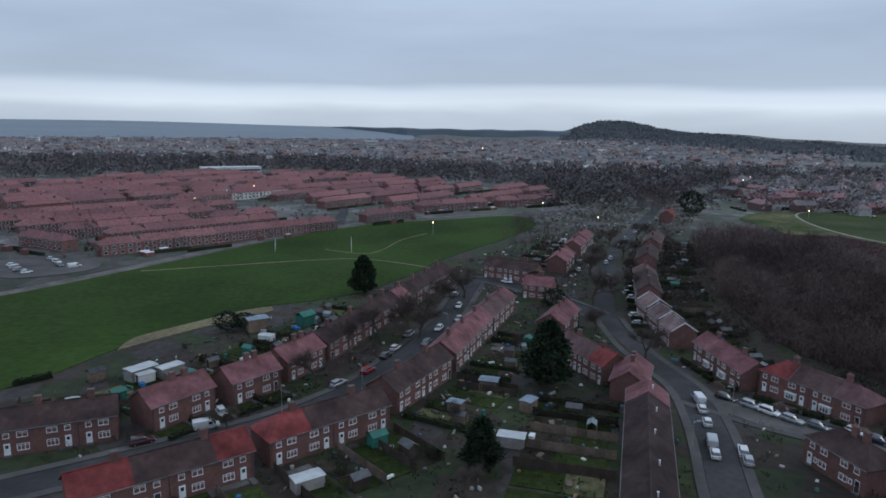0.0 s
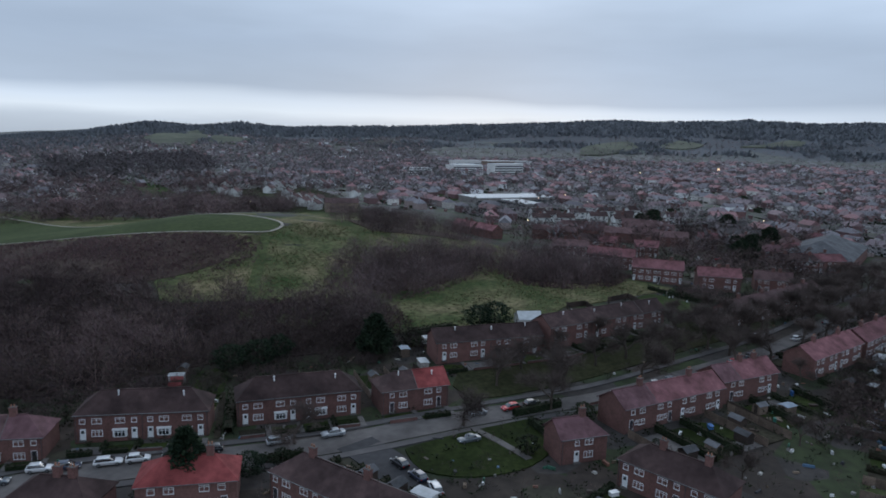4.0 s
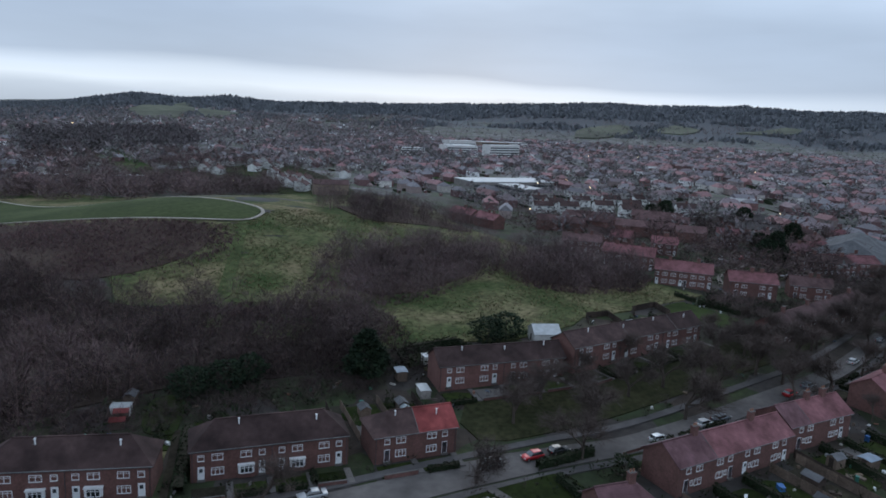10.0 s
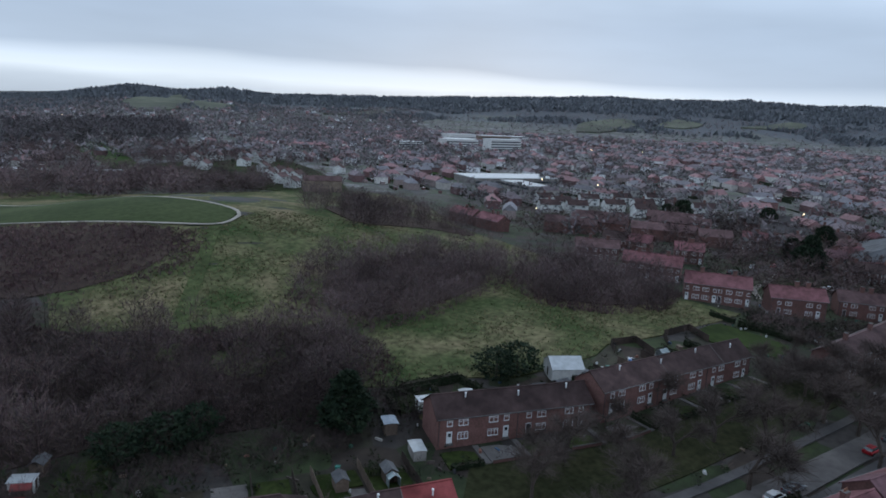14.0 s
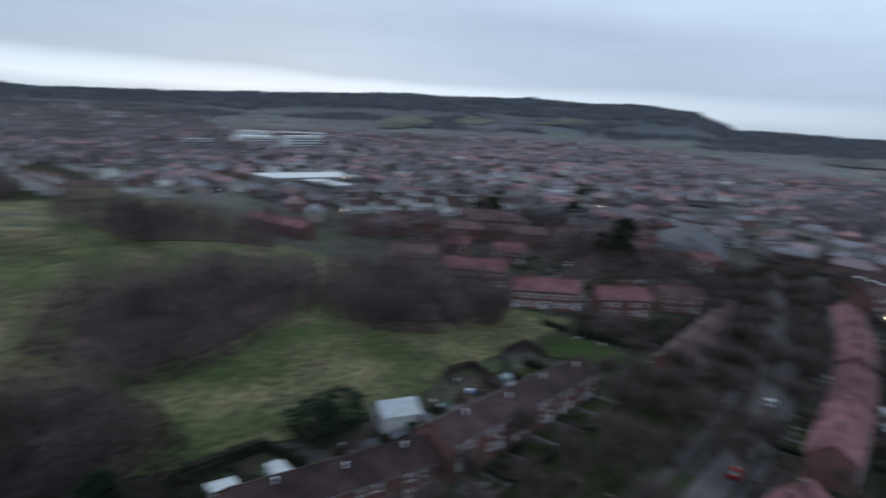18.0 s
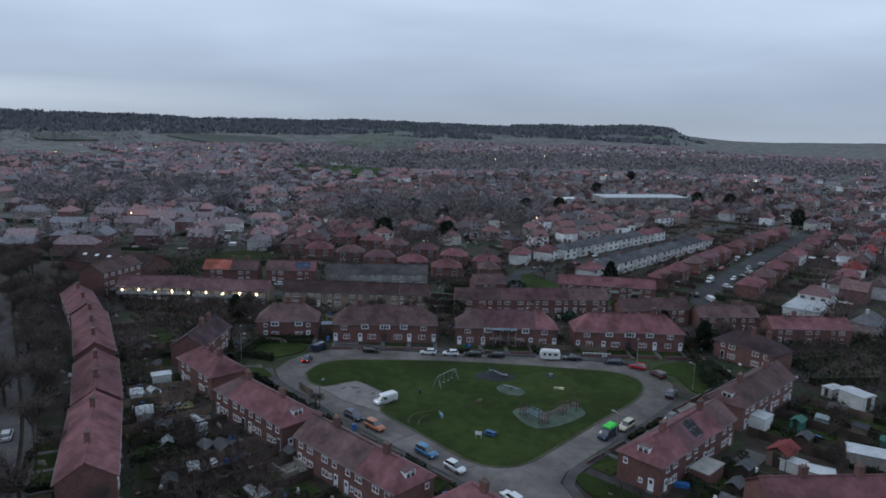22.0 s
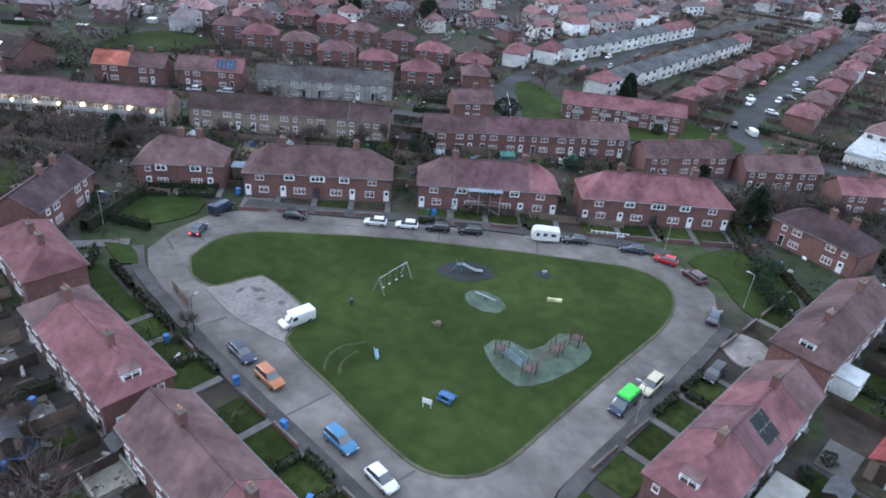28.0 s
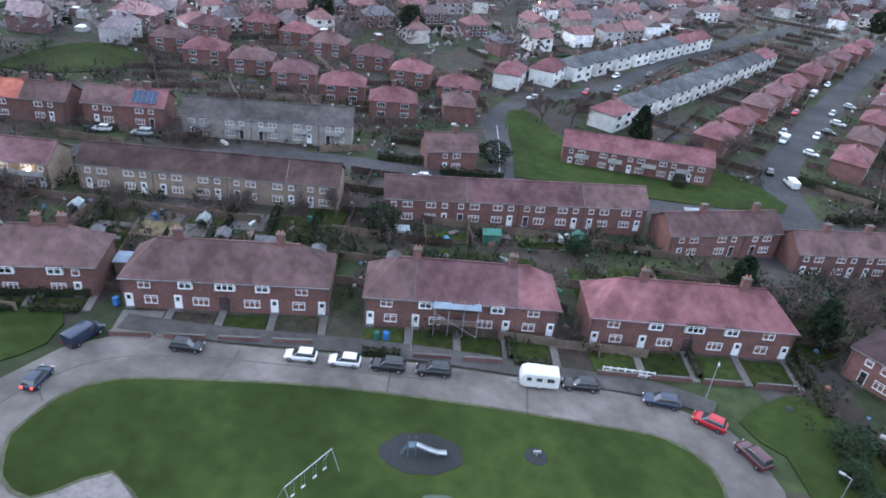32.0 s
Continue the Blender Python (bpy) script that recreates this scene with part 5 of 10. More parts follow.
for k_ in range(5):
    balcony(flats_a, -13.6 + k_ * 6.8, -1, 3.0)
for k_ in range(4):
    balcony(flats_b, -12.6 + k_ * 7.6, -1, 3.2)
balcony(walk_a, 0, -1, 2 * SPAN[walk_a.name] - 0.6)
balcony(walk_b, 0, -1, 2 * SPAN[walk_b.name] - 0.6)


# ---- trees, woods and hedges ----
def inside(x, y, poly):
    odd, j = False, len(poly) - 1
    for i in range(len(poly)):
        (xi, yi), (xj, yj) = poly[i], poly[j]
        if (yi > y) != (yj > y) and x < (xj - xi) * (y - yi) / (yj - yi) + xi:
            odd = not odd
        j = i
    return odd


def blades(p, d, length, width, rng):
    """Thin tapered quads that start at p and point along d (arrays)."""
    n = len(p)
    d = d / np.linalg.norm(d, axis=1)[:, None]
    side = np.cross(d, rng.normal(size=(n, 3)) + (0, 0, 1.5))
    side /= np.linalg.norm(side, axis=1)[:, None] + 1e-9
    w = side * np.reshape(width, (-1, 1)) / 2
    q = p + d * np.reshape(length, (-1, 1))
    return np.stack((p - w, p + w, q + w * 0.3, q - w * 0.3), 1).reshape(-1, 3)


def quad_mesh(name, v, material):
    me = bpy.data.meshes.new(name)
    n = len(v) // 4
    me.vertices.add(len(v))
    me.vertices.foreach_set("co", v.astype(np.float32).ravel())
    me.loops.add(n * 4)
    me.loops.foreach_set("vertex_index", np.arange(n * 4, dtype=np.int32))
    me.polygons.add(n)
    me.polygons.foreach_set("loop_start", np.arange(0, n * 4, 4, dtype=np.int32))
    me.polygons.foreach_set("loop_total", np.full(n, 4, dtype=np.int32))
    me.update(calc_edges=True)
    me.validate()
    me.materials.append(material)
    return me


def bare_tree_meshes(seed, h=9.0, spread=0.5):
    """A leafless tree: trunk with limbs, and a crown of fine twigs."""
    r, b, tips = random.Random(seed), Build(), []

    def grow(p, d, length, rad, depth):
        q = p + d * length
        b.tube(p, q, rad, rad * 0.68, 6 if depth < 2 else 4, cap=False)
        if depth >= 4:
            tips.append((q, d))
            return
        tips.append((q, d))
        for _ in range(3 if depth < 3 else 2):
            e = (d + Vector((r.gauss(0, spread), r.gauss(0, spread), r.gauss(0.12, spread * 0.5)))).normalized()
            grow(q, e, length * r.uniform(0.62, 0.82), rad * 0.62, depth + 1)

    grow(Vector((0, 0, -0.4)), Vector((0, 0, 1)), h * 0.27, h * 0.026, 0)
    rng = np.random.default_rng(seed)
    p = np.repeat(np.array([t[0] for t in tips]), 20, 0)
    d = np.repeat(np.array([t[1] for t in tips]), 20, 0) + rng.normal(0, 0.62, (len(p), 3))
    p = p + rng.normal(0, 0.25, p.shape)
    v = blades(p, d, rng.uniform(0.4, 1.7, len(p)), rng.uniform(0.025, 0.060, len(p)), rng)
    return b.mesh("trunk", BARK), quad_mesh("crown", v, TWIG)


BARE = [bare_tree_meshes(s, 9.0, sp) for s, sp in ((3, 0.58), (5, 0.66), (9, 0.54), (14, 0.72))]


def leafy_meshes(seed, h, w, pointed=True, dens=1.0, material=None):
    """An evergreen: a short trunk and a crown of many small leaf clumps with gaps."""
    rng = np.random.default_rng(seed)
    n = int(1700 * dens)
    t = rng.uniform(0.04, 1.0, n)
    prof = (1 - t) ** 0.5 * (0.25 + 0.75 * np.minimum(1, t * 6)) if pointed else np.sqrt(np.maximum(0, 1 - (2 * t - 1) ** 2)) * 0.95 + 0.05
    a = rng.uniform(0, 2 * np.pi, n)
    lump = 1 + 0.22 * np.sin(a * 3 + t * 9 + seed) + 0.16 * np.sin(a * 5 - t * 14)
    rad = w / 2 * prof * lump * np.sqrt(rng.uniform(0.35, 1.0, n))
    p = np.stack((rad * np.cos(a), rad * np.sin(a), h * 0.08 + t * h * 0.92), 1)
    d = np.stack((np.cos(a), np.sin(a), rng.uniform(-0.5, 0.7, n)), 1) + rng.normal(0, 0.5, (n, 3))
    v = blades(p, d, rng.uniform(0.3, 0.75, n) * (h / 9) ** 0.5, rng.uniform(0.25, 0.6, n) * (h / 9) ** 0.5, rng)
    b = Build()
    b.tube((0, 0, -0.4), (0, 0, h * 0.75), h * 0.025 + 0.05, 0.04, 7)
    return b.mesh("trunk", BARK), quad_mesh("crown", v, material or CONIFER)


def tree(x, y, meshes, scale=1.0, turn=0.0, label="bare winter tree with fine brown twigs", category="tree", name="tree", group="bare trees", sz=None):
    th = thing(name, label, category, at(x, y, turn) @ Matrix.Diagonal((scale, scale, sz or scale, 1)), None, group)
    part("trunk", meshes[0], th)
    part("crown", meshes[1], th)
    return th


rt = random.Random(4)
for x, y, s in ((95.5, 99.5, 0.95), (117.6, 75, 1.05), (133.4, 61.5, 1.15), (158, 46.4, 1.3), (174, 44, 1.2), (186, 28, 1.2), (204, 24, 1.25), (225, 6, 1.2), (145.5, 62, 1.2), (170, 52, 1.15), (190, 42, 1.1), (210, 33, 1.1), (152, 74, 1.0),
                (318, -12, 1.2), (325, -34, 1.3), (336, -28, 1.2), (345, -48, 1.2), (306, -32, 1.1), (298, -24, 1.2), (338, -44, 1.2), (352, -58, 1.3), (362, -46, 1.2), (322, -46, 1.0), (258, 6, 1.2), (276, 0, 1.2), (240, 8, 1.1), (262, -2, 1.1), (280, -8, 1.1), (180, 62, 0.9), (166, 70, 0.8), (205, 42, 0.9), (158, 66, 0.95), (148, 78, 0.9), (140, 76, 1.0), (198, 36, 1.1), (162, 58, 1.0), (216, 38, 0.9), (214, 20, 1.2), (232, 13, 1.2), (250, 5, 1.2), (270, -2, 1.2), (292, -12, 1.2), (228, -2, 1.1), (248, -9, 1.1), (268, -17, 1.1), (288, -26, 1.1), (310, -20, 1.2), (198, 34, 1.2)):
    tree(x, y, rt.choice(BARE), s * 1.45, rt.uniform(0, 360), "bare winter street tree with fine brown twigs", group="street trees", name="street_tree", sz=s * 1.12)
for k in range(20):
    f_ = k * 0.5
    i_ = min(3, int(f_ / 2.5))
    (xa, ya), (xb, yb) = AVENUE[9 + i_ if i_ < 3 else 12], AVENUE[10 + i_ if i_ < 3 else 13]
    g_ = f_ / 2.5 - i_
    w_ = math.hypot(xb - xa, yb - ya)
    o_ = (6.4, -6.2)[k % 2] + rt.uniform(-0.5, 0.5)
    tree(xa + (xb - xa) * g_ - (yb - ya) / w_ * o_, ya + (yb - ya) * g_ + (xb - xa) / w_ * o_, BARE[k % len(BARE)], rt.uniform(1.35, 1.75), rt.uniform(0, 360), "tall bare street tree arching over the avenue", group="street trees", name="street_tree", sz=rt.uniform(1.2, 1.5))
for x, y, s in ((-35.3, 157, 1.25), (-26, 187, 1.3), (-20.5, 208, 1.2), (-31, 172, 1.2), (-39.5, 142, 1.0), (-22, 196, 1.1), (-12, 222, 1.1), (30.4, 225, 1.4), (38.5, 178, 1.1), (43.4, 240, 1.0), (33.6, 262, 1.1), (46.6, 262, 1.0), (38, 282, 1.1), (52, 300, 1.1), (50.5, 330, 1.1), (66, 346, 1.2), (28, 196, 1.0), (-15, 238, 1.0), (-49.5, 117.5, 0.6), (-21, 178, 1.0)):
    tree(x, y, rt.choice(BARE), s * 1.45, rt.uniform(0, 360), "bare winter street tree with fine brown twigs", group="street trees", name="street_tree", sz=s * 1.12)
for x, y, s in ((219, -187, 1.3), (213, -193, 1.2), (172, -196, 1.3), (178, -192, 1.1), (214, -98, 0.9), (222, -92, 0.8), (135, -132, 1.0), (128, -139, 0.9), (252, -70, 0.9), (245, -62, 0.9), (238, -78, 0.8), (180, -12, 0.7), (190, -8, 0.7), (165, -4, 0.7), (186, -33.8, 0.45),
                (212, -103, 0.8), (241, -50, 0.8), (258, -60, 0.8), (100, -70, 0.9), (104, -88, 0.9), (176, 12, 0.8), (196, 8, 0.7), (120, 24, 0.8), (140, 14, 0.9), (160, 6, 0.8), (110, 5, 0.9), (92, 30, 0.9), (-8, 128, 0.6), (6, 170, 0.8), (-4, 100, 0.7)):
    tree(x, y, rt.choice(BARE), s, rt.uniform(0, 360), "bare garden tree with fine brown twigs", group="garden trees", name="garden_tree")

CON_A, CON_B = leafy_meshes(1, 10, 6.5, True, 2.0), leafy_meshes(2, 10, 8.5, True, 2.4)
TALL_A = leafy_meshes(8, 9, 6.5, False, 1.7)
BUSH_A, BUSH_B = leafy_meshes(3, 5, 6.5, False, 0.8), leafy_meshes(4, 3, 3.4, False, 0.35, HEDGE)
YEL = leafy_meshes(6, 5, 6, False, 0.7, HEDGE)
for x, y, m, s, z in ((-46.2, 223.5, CON_B, 1.15, 1.3), (11.5, 150, CON_B, 1.35, 1.5), (-1.8, 108.5, CON_A, 1.05, 0.95), (143, 109.5, CON_B, 1.12, 1.08), (124, 130.5, BUSH_A, 1.3, 1.2), (73, 103.4, CON_A, 1.15, 1.15), (120, 455, BUSH_A, 2.4, 3.0),
                      (195.6, -197.6, CON_A, 0.95, 0.95), (118, 134, BUSH_A, 1.1, 1.2), (128, 128, BUSH_A, 1.0, 1.3), (139, -127, CON_A, 0.8, 0.75), (152, -133, CON_A, 0.75, 0.7), (249, -62, CON_A, 0.75, 0.7), (204, -105.5, BUSH_A, 0.9, 1.0)):
    tree(x, y, m, s, rt.uniform(0, 360), "dense dark evergreen tree", group="evergreens", name="conifer", sz=z)
for x, y, m, s in ((-74.8, 178, BUSH_A, 1.05), (-70.5, 180, BUSH_A, 0.9), (178.6, 90.5, BUSH_A, 1.35), (174.2, 93.5, BUSH_A, 1.3), (82.7, 99.2, BUSH_A, 0.8), (88, 96.5, BUSH_B, 1.0), (185, -32.4, YEL, 0.35), (131.5, -105, BUSH_A, 0.75), (127.5, -97, BUSH_A, 0.6), (130.5, -100.5, BUSH_A, 0.55),
                   (190.5, -100.5, BUSH_A, 0.8), (206, -95, YEL, 0.8), (176.5, -124, BUSH_A, 0.7), (210.5, -150.5, BUSH_A, 1.0), (177, -176, BUSH_A, 0.55), (12, 243, YEL, 1.1), (131, 54, BUSH_B, 1.3), (112, 60, BUSH_B, 1.2), (17, 218, BUSH_A, 1.2)):
    tree(x, y, m, s, rt.uniform(0, 360), "rounded evergreen bush in a garden", "bush", "bush", "garden bushes")


def woodland(name, poly, count, h, label, seed, twigs=150, low=0.0, material=None):
    """A stand of leafless trees, too many to count."""
    rng = np.random.default_rng(seed)
    xs, ys = [p[0] for p in poly], [p[1] for p in poly]
    P, Dr, Ln, Wd = [], [], [], []
    k = 0
    while k < count:
        x, y = rng.uniform(min(xs), max(xs)), rng.uniform(min(ys), max(ys))
        if not inside(x, y, poly):
            continue
        k += 1
        hh = h * rng.uniform(0.55, 1.15)
        z = Z(x, y)
        P.append(np.array([[x, y, z - 0.3]]))
        Dr.append(np.array([[rng.normal(0, 0.05), rng.normal(0, 0.05), 1.0]]))
        Ln.append([hh * 0.8])
        Wd.append([0.05 * hh * 0.55])
        n = twigs
        t = rng.uniform(0.22 if low == 0 else low, 0.95, n) ** 0.8
        a = rng.uniform(0, 2 * np.pi, n)
        r = hh * 0.36 * np.sqrt(np.clip(np.sin(np.pi * (0.12 + 0.86 * t)), 0, 1)) * np.sqrt(rng.uniform(0, 1, n))
        P.append(np.stack((x + r * np.cos(a), y + r * np.sin(a), z + t * hh), 1))
        Dr.append(np.stack((np.cos(a) * 0.7, np.sin(a) * 0.7, rng.uniform(0.1, 1.3, n)), 1) + rng.normal(0, 0.35, (n, 3)))
        Ln.append(rng.uniform(0.10, 0.26, n) * hh)
        Wd.append(rng.uniform(0.05, 0.13, n) * (hh / 7) ** 0.5)
    v = blades(np.concatenate(P), np.concatenate(Dr), np.concatenate(Ln), np.concatenate(Wd), rng)
    return tagged(new(name, quad_mesh(name, v, material or WOODTWIG)), label, "woodland", "", "stuff")


WOOD_1 = ((73, 204), (73, 240), (83, 298), (93, 345), (100, 352), (118, 356), (130, 338), (135, 305), (134, 254), (140, 225), (142, 200), (146, 175), (160, 158), (171, 130), (168, 117), (150, 111), (134, 122), (118, 138), (104, 146), (92, 150), (85, 163), (77, 178))
WOOD_2 = ((185, 152), (178, 142), (179, 129), (192, 120), (218, 113), (241, 112), (268, 125), (258, 142), (226, 151), (206, 160))
WOOD_3 = ((233, 109), (223, 96), (224, 81), (235, 67), (258, 65), (274, 84), (286, 108), (262, 116))
WOOD_4 = ((249, 179), (254, 172), (277, 165), (298, 155), (306, 138), (328, 150), (345, 185), (330, 215), (292, 216), (264, 204))
woodland("woodland", WOOD_1, 900, 9.0, "dense leafless wood on the slope behind the houses", 21, 190, 0.06, DEEPTWIG)
woodland("thicket", WOOD_2, 300, 8.0, "leafless thicket in the rough pasture", 22, 150, 0.03)
woodland("thicket", WOOD_3, 240, 8.5, "leafless thicket beside the pink-roofed houses", 23, 150, 0.03)
woodland("copse", WOOD_4, 200, 9.5, "leafless copse beyond the pasture", 24, 150, 0.03)
woodland("lane_trees", ((84, 440), (110, 430), (125, 520), (170, 640), (130, 660), (98, 540)), 160, 10.0, "leafless trees along the far lane", 26, 60)
woodland("allotment_trees", ((4, 300), (18, 330), (16, 360), (30, 420), (10, 425), (-4, 350)), 60, 6.0, "leafless trees at the end of the playing field", 27, 70)
def shrunk(poly, f):
    mx, my = sum(p[0] for p in poly) / len(poly), sum(p[1] for p in poly) / len(poly)
    return [(mx + (x - mx) * f, my + (y - my) * f) for x, y in poly]


SCRUB_1 = ((145, 203), (148, 195), (158.5, 187), (178, 182.5), (194, 188), (204, 199), (196, 222), (186, 250), (180, 300), (174, 372), (150, 372), (136, 348), (139, 300), (138, 250), (142, 222))
patch("scrub_floor", shrunk(SCRUB_1, 0.90), SCRUB, 0.4, "brown bracken-covered slope", "scrub", step=10)
for k_, wd in enumerate((WOOD_2, WOOD_3, WOOD_4)):
    patch(f"thicket_floor_{k_ + 1}", shrunk(wd, 0.74), SCRUB, 0.6, "brown bramble floor under the thicket", "scrub", step=8)
patch("wood_floor", shrunk(WOOD_1, 0.965), LITTER, 0.28, "dark leaf-littered woodland floor", "ground", step=12)


def tufts(name, poly, count, h, material, label, category, seed, hole=()):
    rng = np.random.default_rng(seed)
    xs, ys = [p[0] for p in poly], [p[1] for p in poly]
    pts = []
    while len(pts) < count:
        x, y = rng.uniform(min(xs), max(xs)), rng.uniform(min(ys), max(ys))
        if inside(x, y, poly) and not any(inside(x, y, q) for q in hole) and noise.noise((x * 0.05, y * 0.05, seed)) > -0.12 + 0.25 * rng.normal():
            pts.append((x, y, Z(x, y) + 0.2))
    p = np.repeat(np.array(pts), 5, 0) + rng.normal(0, 0.28, (count * 5, 3)) * (1, 1, 0)
    d = rng.normal(0, 0.8, p.shape) + (0, 0, 0.9)
    v = blades(p, d, rng.uniform(0.5, 1.2, len(p)) * h, rng.uniform(0.12, 0.3, len(p)) * h ** 0.5, rng)
    return tagged(new(name, quad_mesh(name, v, material)), label, category, "", "stuff")


TUFT = islands("bleached_grass", ((0.22, 0.168, 0.10), (0.115, 0.115, 0.055), (0.062, 0.096, 0.032), (0.17, 0.13, 0.08), (0.056, 0.088, 0.029)), 0.95)
BRACKEN = islands("dead_bracken", ((0.125, 0.073, 0.074), (0.098, 0.063, 0.068), (0.148, 0.094, 0.086), (0.085, 0.064, 0.064)), 0.95)
PASTURE = ((164, 106), (171, 101), (177, 90.5), (186, 83.5), (196, 77.5), (203, 76.5), (208.4, 71.4), (215, 65.8), (223.4, 61), (234, 54), (247, 48), (251, 62), (262, 84), (282, 108), (305, 135), (240, 200), (215, 200), (180, 205), (150, 185), (138, 160), (150, 128))
tufts("rough_grass", PASTURE, 9000, 0.55, TUFT, "bleached tufts of rough winter grass", "grass", 31, (WOOD_2, WOOD_3))
tufts("bracken", SCRUB_1, 7000, 1.1, BRACKEN, "dead brown bracken and bramble", "scrub", 32)
for k_, wd in enumerate((WOOD_2, WOOD_3)):
    tufts("bramble", shrunk(wd, 1.03), 1900, 1.2, BRACKEN, "dead brown bramble at the foot of the thicket", "scrub", 34 + k_)
tufts("bracken", shrunk(SCRUB_1, 1.05), 2200, 1.0, BRACKEN, "straggling dead bracken round the slope", "scrub", 36)
WOOD_EDGE = ((160, 150), (170, 140), (175, 130), (172, 121), (164, 115.5), (154, 112), (146, 114), (150, 124), (158, 136))
woodland("wood_edge", WOOD_EDGE, 60, 7.5, "leafless trees thinning out over the rough grass", 29, 130, 0.03)
tufts("bramble", ((150, 168), (166, 152), (178, 136), (178, 122), (168, 111), (150, 108), (146, 120), (156, 138)), 1500, 1.1, BRACKEN, "dead brown bramble along the wood's edge", "scrub", 38)
tufts("undergrowth", shrunk(WOOD_1, 1.03), 6500, 1.3, DEEPTWIG, "brown undergrowth below the bare trees", "scrub", 33)

HEDGES = {}


def hedge(x0, y0, x1, y1, h=1.5, w=1.0, label="clipped dark green garden hedge"):
    L = math.hypot(x1 - x0, y1 - y0)
    key = (round(L / 5) * 5 or 3, round(h * 2) / 2)
    if key not in HEDGES:
        rng = np.random.default_rng(int(key[0] * 10 + key[1]))
        n = int(key[0] * 40)
        x = rng.uniform(-key[0] / 2, key[0] / 2, n)
        side = rng.integers(0, 3, n)
        hh = key[1] * (1 + 0.1 * np.sin(x * 1.7) + 0.06 * np.sin(x * 4.1))
        ww = w / 2 * (1 + 0.15 * np.sin(x * 2.3))
        y = np.where(side == 0, -ww, np.where(side == 1, ww, rng.uniform(-1, 1, n) * ww))
        z = np.where(side == 2, hh, rng.uniform(-0.1, 1, n) * hh)
        p = np.stack((x, y * rng.uniform(0.86, 1.0, n), z * rng.uniform(0.9, 1.0, n)), 1)
        d = rng.normal(0, 0.6, (n, 3)) + np.stack((0 * x, np.sign(y) * (side < 2), 1.0 * (side == 2)), 1)
        v = blades(p, d, rng.uniform(0.16, 0.36, n), rng.uniform(0.26, 0.5, n), rng)
        core = np.array([[(sx * key[0] / 2 * 0.98, sy * w * 0.44, sz) for sx, sy, sz in q] for q in (
            ((-1, -1, -0.5), (1, -1, -0.5), (1, -1, key[1] * 0.85), (-1, -1, key[1] * 0.85)), ((1, 1, -0.5), (-1, 1, -0.5), (-1, 1, key[1] * 0.85), (1, 1, key[1] * 0.85)),
            ((-1, -1, key[1] * 0.85), (1, -1, key[1] * 0.85), (1, 1, key[1] * 0.85), (-1, 1, key[1] * 0.85)))]).reshape(-1, 3)
        HEDGES[key] = quad_mesh("hedge", np.concatenate((v, core)), HEDGE)
    cx, cy = (x0 + x1) / 2, (y0 + y1) / 2
    a = math.degrees(math.atan2(y1 - y0, x1 - x0))
    slope = math.degrees(math.atan2(Z(x1, y1) - Z(x0, y0), L))
    return thing("hedge", label, "hedge", pose(cx, cy, Z(cx, cy) + 0.1, 0, -slope, a) @ Matrix.Diagonal((L / key[0], 1, h / key[1], 1)), HEDGES[key], "garden hedges")


# ---- gardens ----
def fence_panel_mesh(material, h=1.6):
    """Overlapping boards and their post as one folded skin."""
    pts = [(-0.95, -0.06), (-0.84, -0.06)]
    for k in range(7):
        x = -0.84 + k * 0.255
        y = -0.03 if k % 2 else -0.005
        pts += [(x, y), (x + 0.25, y)]
    back = [(0.95, 0.03), (-0.84, 0.03), (-0.84, 0.06), (-0.95, 0.06)]
    ring = pts + back
    b = Build()
    n = len(ring)
    b.v = [(x, y, -0.25) for x, y in ring] + [(x, y, h + (0.08 if x < -0.8 else 0)) for x, y in ring]
    b.f = [(i, (i + 1) % n, n + (i + 1) % n, n + i) for i in range(n)] + [tuple(range(n, 2 * n))]
    b.m = [0] * len(b.f)
    b.uv = [(0, 0)] * sum(len(f) for f in b.f)
    return b.mesh("fence_panel", material)


PANELS = [fence_panel_mesh(WOOD), fence_panel_mesh(CREO)]


def fence(x0, y0, x1, y1, kind=0):
    L = math.hypot(x1 - x0, y1 - y0)
    a = math.degrees(math.atan2(y1 - y0, x1 - x0))
    n = max(1, round(L / 1.85))
    th = thing("garden_fence", ("weathered timber panel fence between gardens", "dark creosoted panel fence between gardens")[kind], "fence", at(x0, y0, a), None, "garden fences")
    z0 = Z(x0, y0)
    for k in range(n):
        d = (k + 0.5) * L / n
        x, y = x0 + (x1 - x0) * d / L, y0 + (y1 - y0) * d / L
        part("fence_panel", PANELS[kind], th, pose(d, 0, Z(x, y) - z0 + 0.05))
    return th


